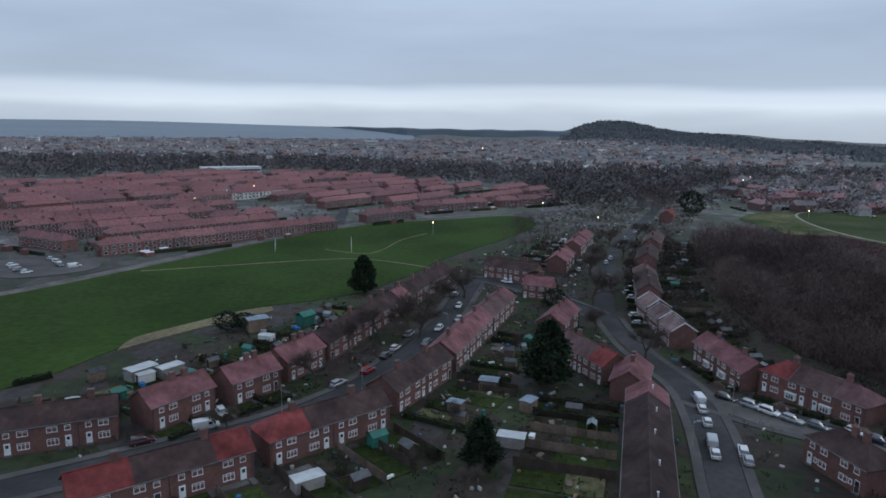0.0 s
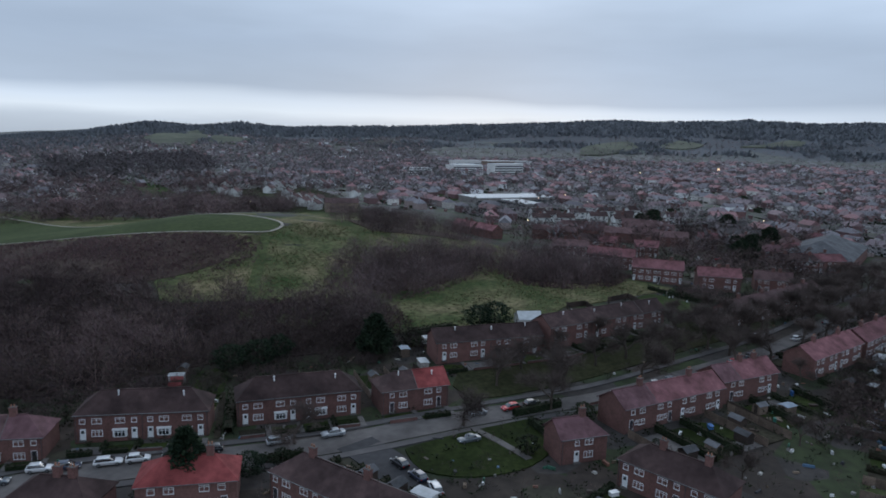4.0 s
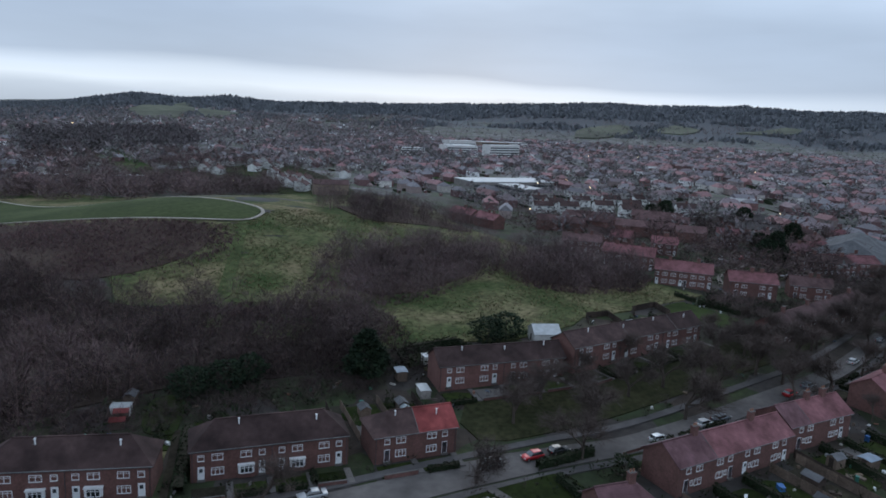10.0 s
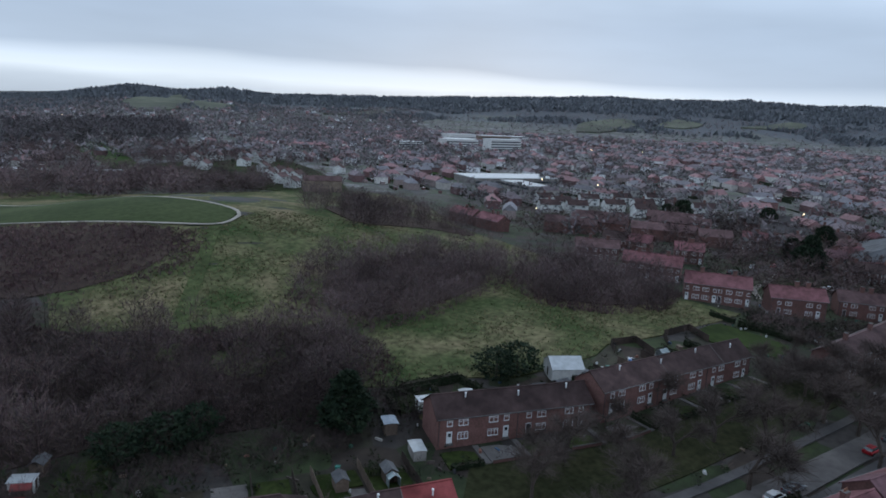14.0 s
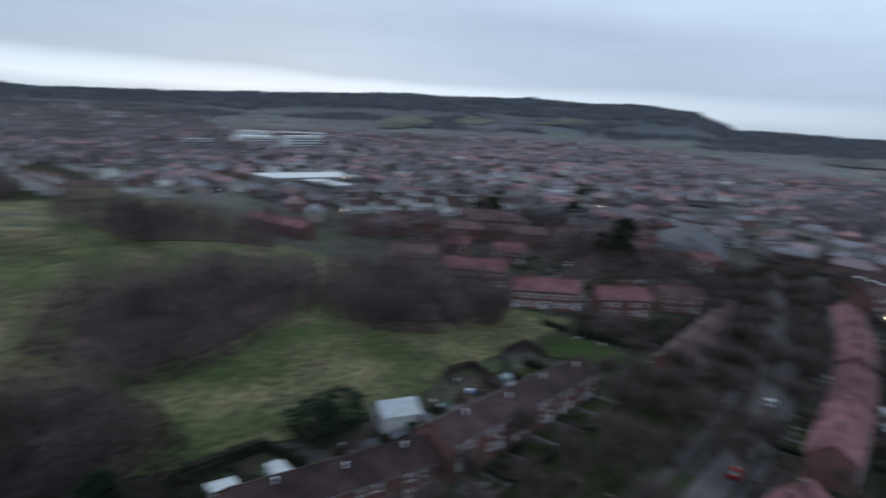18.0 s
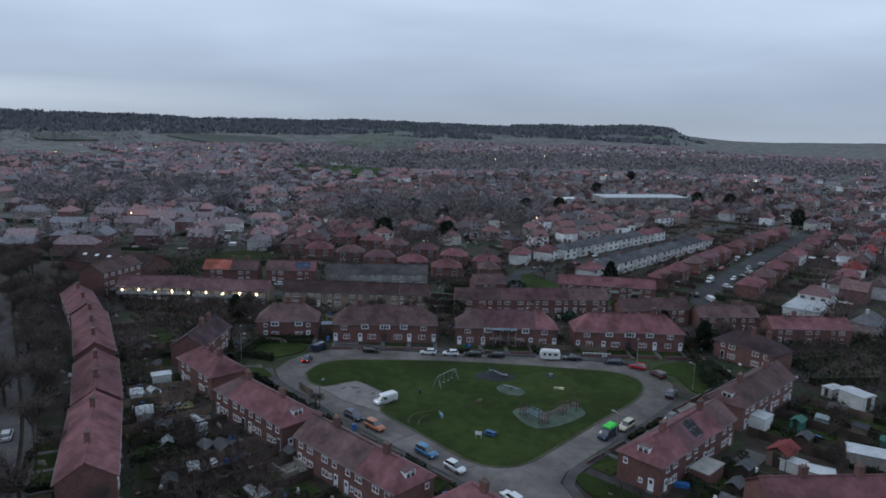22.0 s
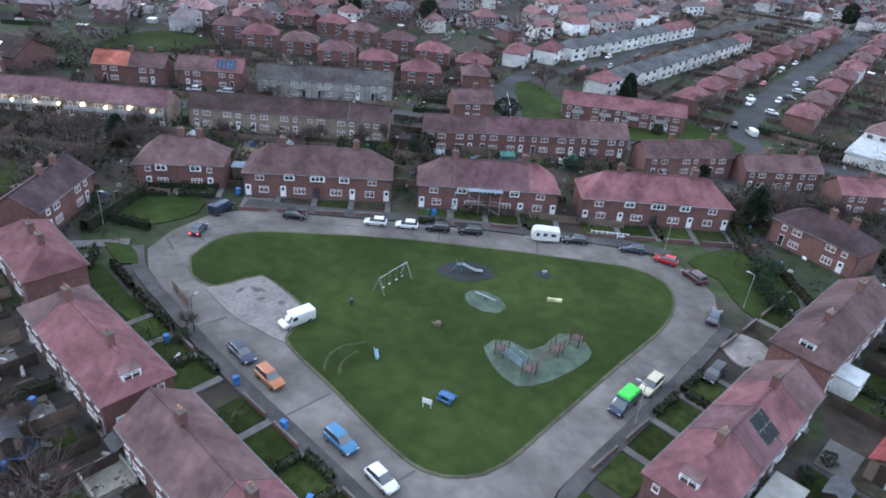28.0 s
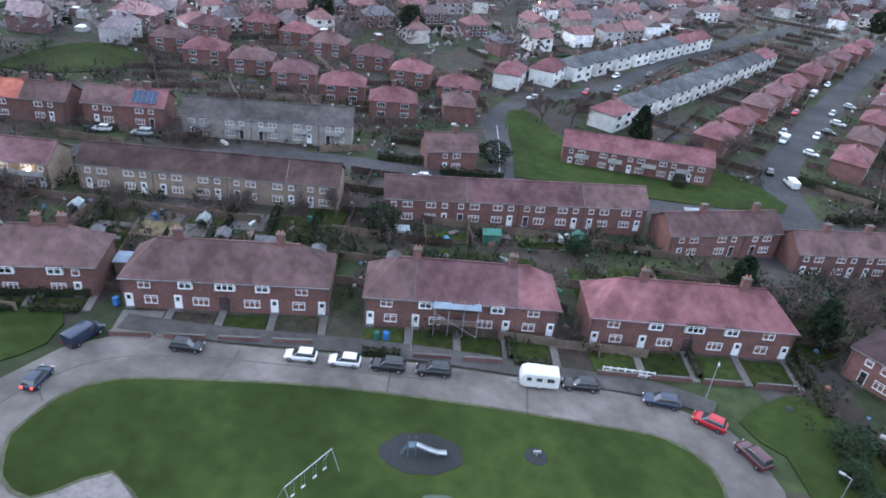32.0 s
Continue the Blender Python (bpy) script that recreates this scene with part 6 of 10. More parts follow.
def shed_meshes(w, l, h, wall, roof, flat=False):
    b, r, d = Build(), Build(), Build()
    b.box(-l / 2, l / 2, -w / 2, w / 2, -0.4, h)
    top = h + (0.12 if flat else w * 0.28)
    for x in (-l / 2, l / 2):
        b.face([(x, -w / 2, h), (x, w / 2, h), (x, 0, top)])
        b.face([(x, w / 2, h), (x, -w / 2, h), (x, 0, top)])
    o = 0.18
    for s in (-1, 1):
        e = h - (top - h) * o / (w / 2)
        q = [(-l / 2 - o, s * (w / 2 + o), e), (l / 2 + o, s * (w / 2 + o), e), (l / 2 + o, 0, top + 0.02), (-l / 2 - o, 0, top + 0.02)]
        up = [(p[0], p[1], p[2] + 0.06) for p in q]
        r.face(q[::-1] if s < 0 else q)
        r.face(up if s < 0 else up[::-1])
        r.face([q[0], q[1], up[1], up[0]])
        for i, j in ((1, 2), (3, 0)):
            r.face([q[i], q[j], up[j], up[i]])
    d.box(l / 2 - 0.02, l / 2 + 0.04, -0.42, 0.42, 0.05, min(1.85, h))
    return b.mesh("wall", wall), r.mesh("roof", roof), d.mesh("door", CREO)


WHITEROOF = mat("pale_sheet_roof", (0.43, 0.45, 0.46), 0.6, 1.0, 0.1, 0.5, 0.15, 0.0)
BLUEROOF = mat("blue_grey_sheet", (0.20, 0.25, 0.31), 0.6, 1.0, 0.1, 0.5, 0.2, 0.0)
GREENROOF = mat("green_sheet", (0.03, 0.14, 0.11), 0.6, 1.0, 0.1, 0.5, 0.2, 0.0)
SHEDS = {"felt": shed_meshes(1.9, 2.6, 1.8, WOOD, FELT), "dark": shed_meshes(2.1, 3.0, 1.8, CREO, FELT), "white": shed_meshes(2.4, 3.6, 2.0, WHITEWALL, WHITEROOF, True),
         "garage": shed_meshes(3.0, 5.4, 2.2, GREYWALL, WHITEROOF, True), "blue": shed_meshes(2.2, 3.0, 1.9, WOOD, BLUEROOF, True), "green": shed_meshes(2.0, 2.8, 1.9, GREENROOF, GREENROOF)}
SHED_WORDS = {"felt": "small timber garden shed with a grey felt roof", "dark": "dark timber garden shed with a felt roof", "white": "white outbuilding with a pale sheet roof",
              "garage": "concrete garage with a pale sheet roof", "blue": "timber shed with a blue-grey sheet roof", "green": "small green-painted garden shed"}


def shed(x, y, turn, kind="felt", s=1.0):
    th = thing("garden_shed", SHED_WORDS[kind], "shed", at(x, y, turn, 0.1) @ Matrix.Diagonal((s, s, s, 1)), None, "garden sheds")
    for n, m in zip(("wall", "roof", "door"), SHEDS[kind]):
        part(n, m, th)
    return th


def greenhouse(x, y, turn):
    th = thing("greenhouse", "small glass greenhouse with a metal frame", "greenhouse", at(x, y, turn, 0.12), None, "greenhouses")
    b, g = Build(), Build()
    for sx in (-1.2, -0.4, 0.4, 1.2):
        for sy in (-1, 1):
            b.tube((sx, sy * 0.9, -0.3), (sx, sy * 0.9, 1.5), 0.03, None, 4)
            b.tube((sx, sy * 0.9, 1.5), (sx, 0, 2.1), 0.03, None, 4)
    b.tube((-1.2, 0, 2.1), (1.2, 0, 2.1), 0.04, None, 4)
    for sy in (-1, 1):
        b.tube((-1.2, sy * 0.9, 1.5), (1.2, sy * 0.9, 1.5), 0.04, None, 4)
        g.face([(-1.2, sy * 0.88, 0), (1.2, sy * 0.88, 0), (1.2, sy * 0.88, 1.5), (-1.2, sy * 0.88, 1.5)])
        g.face([(-1.2, sy * 0.88, 1.5), (1.2, sy * 0.88, 1.5), (1.2, 0, 2.08), (-1.2, 0, 2.08)])
    part("frame", b.mesh("frame", METAL), th)
    part("glazing", g.mesh("glazing", mat("greenhouse_glass", (0.30, 0.36, 0.37), 0.1, 0.8, 0.15, 0.3, 0.2, 0.0)), th)


def tub(w, l, h, material, name, label, category, x, y, turn=0.0, taper=0.04, up=0.1):
    b = Build()
    b.box(-l / 2, l / 2, -w / 2, w / 2, -0.05, h * 0.88, 0, taper)
    b.box(-l / 2 - 0.01, l / 2 + 0.01, -w / 2 - 0.01, w / 2 + 0.01, h * 0.88, h, 0)
    return thing(name, label, category, at(x, y, turn, up), b.mesh(name, material), category)


def trampoline(x, y, material, label):
    th = thing("trampoline", label, "trampoline", at(x, y, 0, 0.1), None, "trampolines")
    b, p = Build(), Build()
    n = 14
    for k in range(n):
        a0, a1 = 2 * math.pi * k / n, 2 * math.pi * (k + 1) / n
        p0, p1 = (1.5 * math.cos(a0), 1.5 * math.sin(a0), 0.75), (1.5 * math.cos(a1), 1.5 * math.sin(a1), 0.75)
        b.tube(p0, p1, 0.06, None, 5)
        p.face([(0, 0, 0.74), p0, p1])
        if k % 4 == 0:
            b.tube((p0[0], p0[1], -0.2), p0, 0.035, None, 5)
    part("frame", b.mesh("frame", material), th)
    part("bed", p.mesh("bed", RUBBER), th)


BLUEP = mat("blue_plastic", (0.03, 0.12, 0.32), 0.45, each=0.2)
rg = random.Random(8)
TALLY = {"fence": 0}


def gardens(x0, y0, x1, y1, side, units, near, far, tidy=0.5, fences=0.4, sheds=0.5, keep=10):
    """Garden plots beside a terrace's line: side 1 left, -1 right, from near to far metres off it."""
    v = Vector((x1 - x0, y1 - y0))
    L = v.length
    u = v / L
    nv = Vector((-u.y, u.x)) * side
    turn = math.degrees(math.atan2(u.y, u.x))
    o = Vector((x0, y0))
    w = L / units
    for k in range(units + 1):
        a, b = o + u * (w * k) + nv * near, o + u * (w * k) + nv * far
        pick = rg.random()
        if pick < fences and TALLY["fence"] < 62:
            TALLY["fence"] += 1
            fence(a.x, a.y, b.x, b.y, rg.randrange(2))
        elif pick < 0.66:
            hedge(a.x, a.y, b.x, b.y, rg.choice((1.0, 1.5)), 0.7, "untidy garden hedge between plots")
        if k == units:
            break
        c = o + u * (w * (k + 0.5))
        d0, d1 = near + 1.5, far - 0.6
        cut = d0 + (d1 - d0) * rg.uniform(0.25, 0.7)
        for lo, hi in ((d0, cut), (cut + 0.15, d1)):
            q = c + nv * (lo + hi) / 2
            b2 = Build()
            m = LAWN if rg.random() < 0.35 + 0.4 * tidy else rg.choice((SOIL, SOIL, PAVE, ROUGH))
            b2.box(-w / 2 + 0.5, w / 2 - 0.5, -(hi - lo) / 2, (hi - lo) / 2, -0.5, 0.14, 0)
            thing("garden_plot", {LAWN: "small mown back lawn", SOIL: "bare soil garden bed in winter", PAVE: "paved garden patio", ROUGH: "rough unmown garden grass"}[m], "garden",
                  at(q.x, q.y, turn), b2.mesh("garden_plot", m), "garden plots", "structure")
        if rg.random() < sheds:
            q = c + nv * rg.uniform(d0 + 3, d1 - 1.5) + u * rg.uniform(-1.3, 1.3)
            facing, kind = turn + rg.choice((0, 90, 180, 270)), rg.choice(("felt", "felt", "felt", "dark", "dark", "dark", "white", "blue", "green", "dark"))
            if (k * 7 + int(x0)) % 10 < keep:
                shed(q.x, q.y, facing, kind)
        if rg.random() < 0.16:
            q = c + nv * rg.uniform(d0 + 2, d1 - 2)
            greenhouse(q.x, q.y, turn + rg.choice((0, 90)))
        for _ in range(rg.randrange(1, 4)):
            q = c + nv * rg.uniform(d0, d1) + u * rg.uniform(-w / 2 + 1, w / 2 - 1)
            kind = rg.random()
            if kind < 0.22:
                tub(0.6, 0.7, 1.1, rg.choice((IRON, BLUEP, GREENROOF)), "wheelie_bin", "plastic wheeled rubbish bin in a garden", "bin", q.x, q.y, rg.uniform(0, 360))
            elif kind < 0.5:
                tub(0.5, 1.5, 0.45, rg.choice((WOOD, UPVC)), "garden_bench", "low pale garden bench", "bench", q.x, q.y, rg.uniform(0, 360))
            elif kind < 0.6:
                tub(1.0, 1.6, 0.7, rg.choice((UPVC, WOOD, BLUEP)), "garden_table", "garden table under a cover", "table", q.x, q.y, rg.uniform(0, 360), 0.1)
            elif kind < 0.8:
                tree(q.x, q.y, BUSH_B, rg.uniform(0.35, 0.75), rg.uniform(0, 360), "small dark garden shrub on a plot", "bush", "shrub", "garden shrubs")
            else:
                tub(0.9, 1.8, 0.35, rg.choice((WOOD, CREO, PAVE)), "planter", "raised timber planting bed", "planter", q.x, q.y, rg.uniform(0, 360), 0.02)


# back gardens
gardens(214, -65.5, 193.4, -82.6, 1, 4, 8.5, 20, 0.5, 0.3, 0.6)
gardens(188.6, -84.6, 168, -100.4, 1, 4, 8.5, 20, 0.5, 0.3, 0.6)
gardens(164, -102.2, 141.6, -118.7, 1, 4, 8.5, 20, 0.5, 0.3, 0.6)
gardens(229.8, -53.9, 218.4, -64.5, 1, 2, 8.5, 20)
gardens(250, -78.6, 216.5, -103.8, -1, 6, 2.0, 14, 0.7, 0.2, 0.4)
gardens(207, -108, 173, -139.4, -1, 6, 1.5, 8, 0.6, 0.3, 0.4)
gardens(198.2, -19.9, 175.7, -17.2, -1, 4, 0.8, 18, 0.4, 0.5, 0.7, 3)
gardens(219, -25.2, 203.4, -22.7, -1, 3, 0.8, 18, 0.4, 0.5, 0.7, 3)
gardens(172, -16.8, 147.8, -13.7, -1, 4, 0.8, 20, 0.6, 0.6, 0.6, 3)
gardens(143.2, -16.2, 119, -11.4, -1, 4, 0.8, 18, 0.7, 0.5, 0.5)
gardens(181, 12.4, 204.4, -0.6, -1, 4, 5, 15, 0.4, 0.4, 0.7, 3)
gardens(206.4, -1.8, 226.5, -11.6, -1, 3, 5, 17, 0.4, 0.4, 0.7, 3)
gardens(233, -14.6, 264, -28.6, -1, 5, 5, 19, 0.8, 0.2, 0.5, 3)
gardens(131.2, 48.6, 154, 31.3, -1, 4, 5, 20, 0.4, 0.4, 0.6)
gardens(155.6, 31.4, 172, 18, -1, 3, 5, 18, 0.4, 0.4, 0.6)
gardens(125.4, -46.3, 121.4, -73, -1, 4, 5, 20, 0.4, 0.5, 0.8)
gardens(121.4, -79, 117.2, -103.5, -1, 4, 5, 22, 0.5, 0.4, 0.8)
gardens(77, 134.2, 90, 115, 1, 4, 8.5, 20, 0.5, 0.4, 0.5)
gardens(95.4, 112.6, 111.8, 94.9, 1, 4, 8.5, 22, 0.6, 0.4, 0.5)
gardens(114.5, 91.8, 125.1, 81.7, 1, 2, 8.5, 22, 0.8, 0.4, 0.9)
gardens(148.2, 96.4, 168, 75.2, 1, 4, 4.6, 12, 0.6, 0.3, 0.6)
gardens(168.6, 74, 205, 49.6, 1, 6, 4.6, 13, 0.4, 0.4, 0.5)
gardens(-86, 106.5, -69.5, 115.6, 1, 3, 5, 22, 0.4, 0.5, 0.9)
gardens(-66.2, 117.6, -49.4, 141, 1, 4, 5, 24, 0.4, 0.5, 0.9)
gardens(-49.4, 144, -44.2, 156, 1, 2, 5, 24, 0.3, 0.4, 0.9)
gardens(-44, 157, -33.4, 198.6, 1, 7, 5, 22, 0.3, 0.3, 0.9)
gardens(-60.5, 87.2, -41, 105, -1, 4, 5, 22, 0.6, 0.5, 0.6)
gardens(-39.5, 108, -22.4, 125.4, -1, 4, 5, 20, 0.7, 0.4, 0.4)
gardens(-22.7, 130.4, -13.6, 152, -1, 4, 5, 20, 0.7, 0.3, 0.4)
gardens(-13.2, 154.4, -5.4, 186.4, -1, 5, 5, 17, 0.6, 0.2, 0.4)
gardens(21.2, 86, 30.4, 136.2, 1, 7, 5, 22, 0.7, 0.2, 0.6)
gardens(47.6, 221, 52.6, 258, -1, 6, 5, 20, 0.4, 0.1, 0.5)
gardens(56.4, 270, 73, 338, -1, 8, 5, 18, 0.3, 0.05, 0.6)
gardens(20.9, 265, 39.5, 336, 1, 8, 5, 20, 0.3, 0.05, 0.8)
gardens(50.7, 179.4, 55.6, 156.2, 1, 3, 8.5, 18, 0.4, 0.3, 0.6)
gardens(47.0, 218.4, 51.2, 189, 1, 5, 5, 21, 0.5, 0.3, 0.6)
gardens(101, -76, 96, -124, -1, 6, 0, 15, 0.7, 0.4, 0.4)
gardens(112, 42, 106, 25.5, -1, 3, 5, 16, 0.6, 0.3, 0.6)
gardens(82.2, 91, 78, 69, 1, 4, 5, 12, 0.6, 0.3, 0.4)


# ---- front gardens ----
def low_wall_mesh():
    b = Build()
    b.box(-0.5, 0.5, -0.11, 0.11, -0.4, 0.62, 0)
    b.box(-0.5, 0.5, -0.14, 0.14, 0.62, 0.70, 1)
    return b.mesh("low_wall", BRICK, PAVE)


LOWWALL = low_wall_mesh()


def low_wall(x0, y0, x1, y1, label="low red brick garden wall with a coping"):
    L = math.hypot(x1 - x0, y1 - y0)
    cx, cy = (x0 + x1) / 2, (y0 + y1) / 2
    slope = math.degrees(math.atan2(Z(x1, y1) - Z(x0, y0), L))
    return thing("garden_wall", label, "wall", pose(cx, cy, Z(cx, cy) + 0.12, 0, -slope, math.degrees(math.atan2(y1 - y0, x1 - x0))) @ Matrix.Diagonal((L, 1, 1, 1)), LOWWALL, "garden walls")


rf = random.Random(19)


def front_gardens(x0, y0, x1, y1, side, units, depth, hedged=0.3):
    v = Vector((x1 - x0, y1 - y0))
    L = v.length
    u = v / L
    nv = Vector((-u.y, u.x)) * side
    o = Vector((x0, y0))
    w = L / units
    turn = math.degrees(math.atan2(u.y, u.x))
    for k in range(units):
        a, b = o + u * (w * k + 0.3) + nv * depth, o + u * (w * (k + 1) - 1.3) + nv * depth
        if rf.random() < hedged:
            hedge(a.x, a.y, b.x, b.y, 1.0, 0.7, "clipped front garden hedge")
        else:
            low_wall(a.x, a.y, b.x, b.y)
        c = o + u * (w * (k + 0.42)) + nv * (depth / 2 + 0.3)
        m = LAWN if rf.random() < 0.7 else rf.choice((PAVE, SOIL))
        q = Build()
        q.box(-w * 0.4, w * 0.4, -depth / 2 + 0.5, depth / 2 - 0.5, -0.5, 0.16)
        thing("front_lawn" if m is LAWN else "front_yard", "small front lawn before a brick house" if m is LAWN else "bare front yard before a brick house", "garden", at(c.x, c.y, turn), q.mesh("front_lawn", m), "front gardens", "structure")
        p = o + u * (w * (k + 0.93)) + nv * (depth / 2)
        q = Build()
        q.box(-0.5, 0.5, -depth / 2, depth / 2, -0.5, 0.20)
        thing("garden_path", "concrete path to a front door", "path", at(p.x, p.y, turn), q.mesh("garden_path", PAVE), "garden paths", "structure")
        d0, d1 = o + u * (w * (k + 1)) + nv * 0.6, o + u * (w * (k + 1)) + nv * (depth - 0.6)
        if rf.random() < 0.35:
            hedge(d0.x, d0.y, d1.x, d1.y, 1.0, 0.6, "low hedge between front gardens")


front_gardens(214, -65.5, 193.4, -82.6, -1, 4, 6.2, 0.3)
front_gardens(188.6, -84.6, 168, -100.4, -1, 4, 6.2, 0.3)
front_gardens(164, -102.2, 141.6, -118.7, -1, 4, 6.2, 0.2)
front_gardens(229.8, -53.9, 218.4, -64.5, -1, 2, 3.5, 1.0)
front_gardens(198.2, -27.5, 175.7, -24.8, 1, 4, 6.3, 0.25)
front_gardens(172, -24.4, 147.8, -21.3, 1, 4, 6.5, 0.2)
front_gardens(129.2, -46.5, 125.2, -73, 1, 4, 5.6, 0.3)
front_gardens(125.2, -79, 121, -103.5, 1, 4, 5.6, 0.5)
front_gardens(77, 134.2, 90, 115, -1, 4, 4.0, 0.7)
front_gardens(95.4, 112.6, 111.8, 94.9, -1, 4, 4.6, 0.8)
front_gardens(114.5, 91.8, 125.1, 81.7, -1, 2, 4.6, 0.9)
front_gardens(145.2, 93.6, 165, 72.6, -1, 4, 6.0, 0.5)
front_gardens(166.2, 70.8, 202.6, 46.4, -1, 6, 6.0, 0.4)
front_gardens(-63, 115.6, -46.4, 139, -1, 4, 5.5, 0.7)
front_gardens(-56.4, 82.6, -37, 100.4, 1, 4, -0.4 + 5, 0.4)
front_gardens(59.4, 153.2, 72.4, 134.4, -1, 4, 3.4, 0.9)
front_gardens(50.7, 179.4, 55.6, 156.2, -1, 4, 3.0, 0.8)
front_gardens(135, 51.4, 157.4, 34.5, 1, 4, 5.0, 0.6)
front_gardens(184, 15.4, 206.4, 3, 1, 4, 5.0, 0.6)
for h in ((221, -43.8, 213.5, -46.2, 1.5), (232.5, -48, 222.5, -41.5, 1.5), (228.5, -55.3, 219, -64, 1.2), (134.5, -110, 141, -121, 1.4), (126.5, 67.6, 135.8, 60, 1.8), (124.8, 63.6, 118, 55, 1.8), (119, -96, 131, -110.6, 1.2), (213, -133.5, 203, -142.5, 1.6),
          (226, -129, 214, -140, 1.5), (232, -140, 216, -156, 1.5), (147, -184, 128, -205, 1.6), (128, -205, 120, -225, 1.6), (160, 108, 170, 100, 2.0), (170, 100, 166, 92, 1.6), (203, 34, 236, 20, 1.2), (86, 101, 92, 95, 1.6), (20, 240, 10, 232, 1.5)):
    hedge(*h, 1.1, "thick dark green hedge beside a lawn")
for h in ((219.5, -38.5, 226.5, -53, 2.4), (218, -34.5, 214, -28.5, 2.0), (157, -203, 143.5, -202.5, 2.2), (143.5, -202.5, 132, -202, 2.0), (140, -140, 126, -150, 2.2), (120, -125, 108, -150, 2.0), (112, -115, 100, -128, 2.0)):
    hedge(*h, 1.6, "tall dense dark green hedge")
hedge(-104, 133, -99, 139, 1.2, 1.2, "ragged hedge along the playing field")
# verge grass coloured darker and browner to stand for the trees' shade
patch("verge_avenue", ((137, 71.5), (150, 60.5), (174, 44.5), (206, 25), (226, 16), (230, 22), (214, 38), (199, 45), (164, 68), (143, 87), (131, 79.5)), mat("tree_shaded_verge", (0.022, 0.031, 0.011), 0.95, 0.8, 0.4, 0.06, 0.4, 0.5, each=0.0, tint=(0.038, 0.033, 0.019), spec=0.08), 0.2, "broad grass verge between avenue and terraces", "grass", step=6)
patch("triangle_green", ((103, 80.5), (110.5, 76.5), (121.5, 68.5), (127, 63), (120.5, 56.5), (108, 58), (99.5, 65.5), (97.5, 74.5)), LAWN, 0.24, "triangular grass verge at the junction", "grass", step=3)
strip("triangle_path", ((117, 72.5), (114, 66), (110, 59)), 1.6, PAVE, 0.29, "concrete path across the grass", "path")
patch("lawn_flats", ((205, -146), (231, -190), (222, -192), (206, -181), (173.5, -194), (160, -190), (155, -181), (178, -163)), PARKGRASS, 0.2, "open lawn before the red-roofed flats", "grass", step=5)
patch("verge_approach", ((136, -45), (134, -42), (127.5, -38), (112, -37), (100, -33), (100, -36.5), (112, -41), (124, -43.6)), PARKGRASS, 0.22, "grass verge beside the approach road", "grass", step=4)
LAWNS = {}
for x0, y0, x1, y1 in ((214, -65.5, 193.4, -82.6), (188.6, -84.6, 168, -100.4), (164, -102.2, 141.6, -118.7)):
    _u = Vector((x1 - x0, y1 - y0)).normalized()
    for k in range(4):
        if k == 2 and x0 > 200:
            continue
        _c = Vector((x0, y0)) + _u * (3.2 + 6.4 * k) + Vector((-_u.y, _u.x)) * (15.0 + 1.2 * (k % 2))
        _d = 4.2 + 0.9 * (k % 3)
        if _d not in LAWNS:
            _b = Build()
            _b.box(-2.4, 2.4, -_d, _d, -0.5, 0.17)
            LAWNS[_d] = _b.mesh("back_lawn", LAWN)
        thing("back_lawn", "strip of mown back lawn behind a brick house", "garden", at(_c.x, _c.y, math.degrees(math.atan2(_u.y, _u.x))), LAWNS[_d], "back gardens", "structure")
patch("school_lawn", ((328, -98), (314, -107), (308, -122), (317, -135), (337, -129)), LAWN, 0.22, "small open lawn behind the houses", "grass", step=6)
patch("garden_lawn_c", ((220.3, -102.9), (215.4, -108.4), (209.7, -101.7), (215.4, -96.7)), LAWN, 0.3, "bright back lawn behind the buff terrace", "grass", step=4)
patch("garden_lawn_b", ((142, -118), (136, -126), (150, -137), (158, -130)), LAWN, 0.2, "back lawn behind the brick terrace", "grass", step=4)
SHEDS["redroof"] = shed_meshes(2.2, 3.2, 1.9, WOOD, R_RED)
SHED_WORDS["redroof"] = "timber garden shed with a dull red roof"
SHEDS["barn"] = shed_meshes(6.4, 7.0, 2.5, WHITEWALL, WHITEROOF)
SHED_WORDS["barn"] = "large white shed with a pale pitched sheet roof"
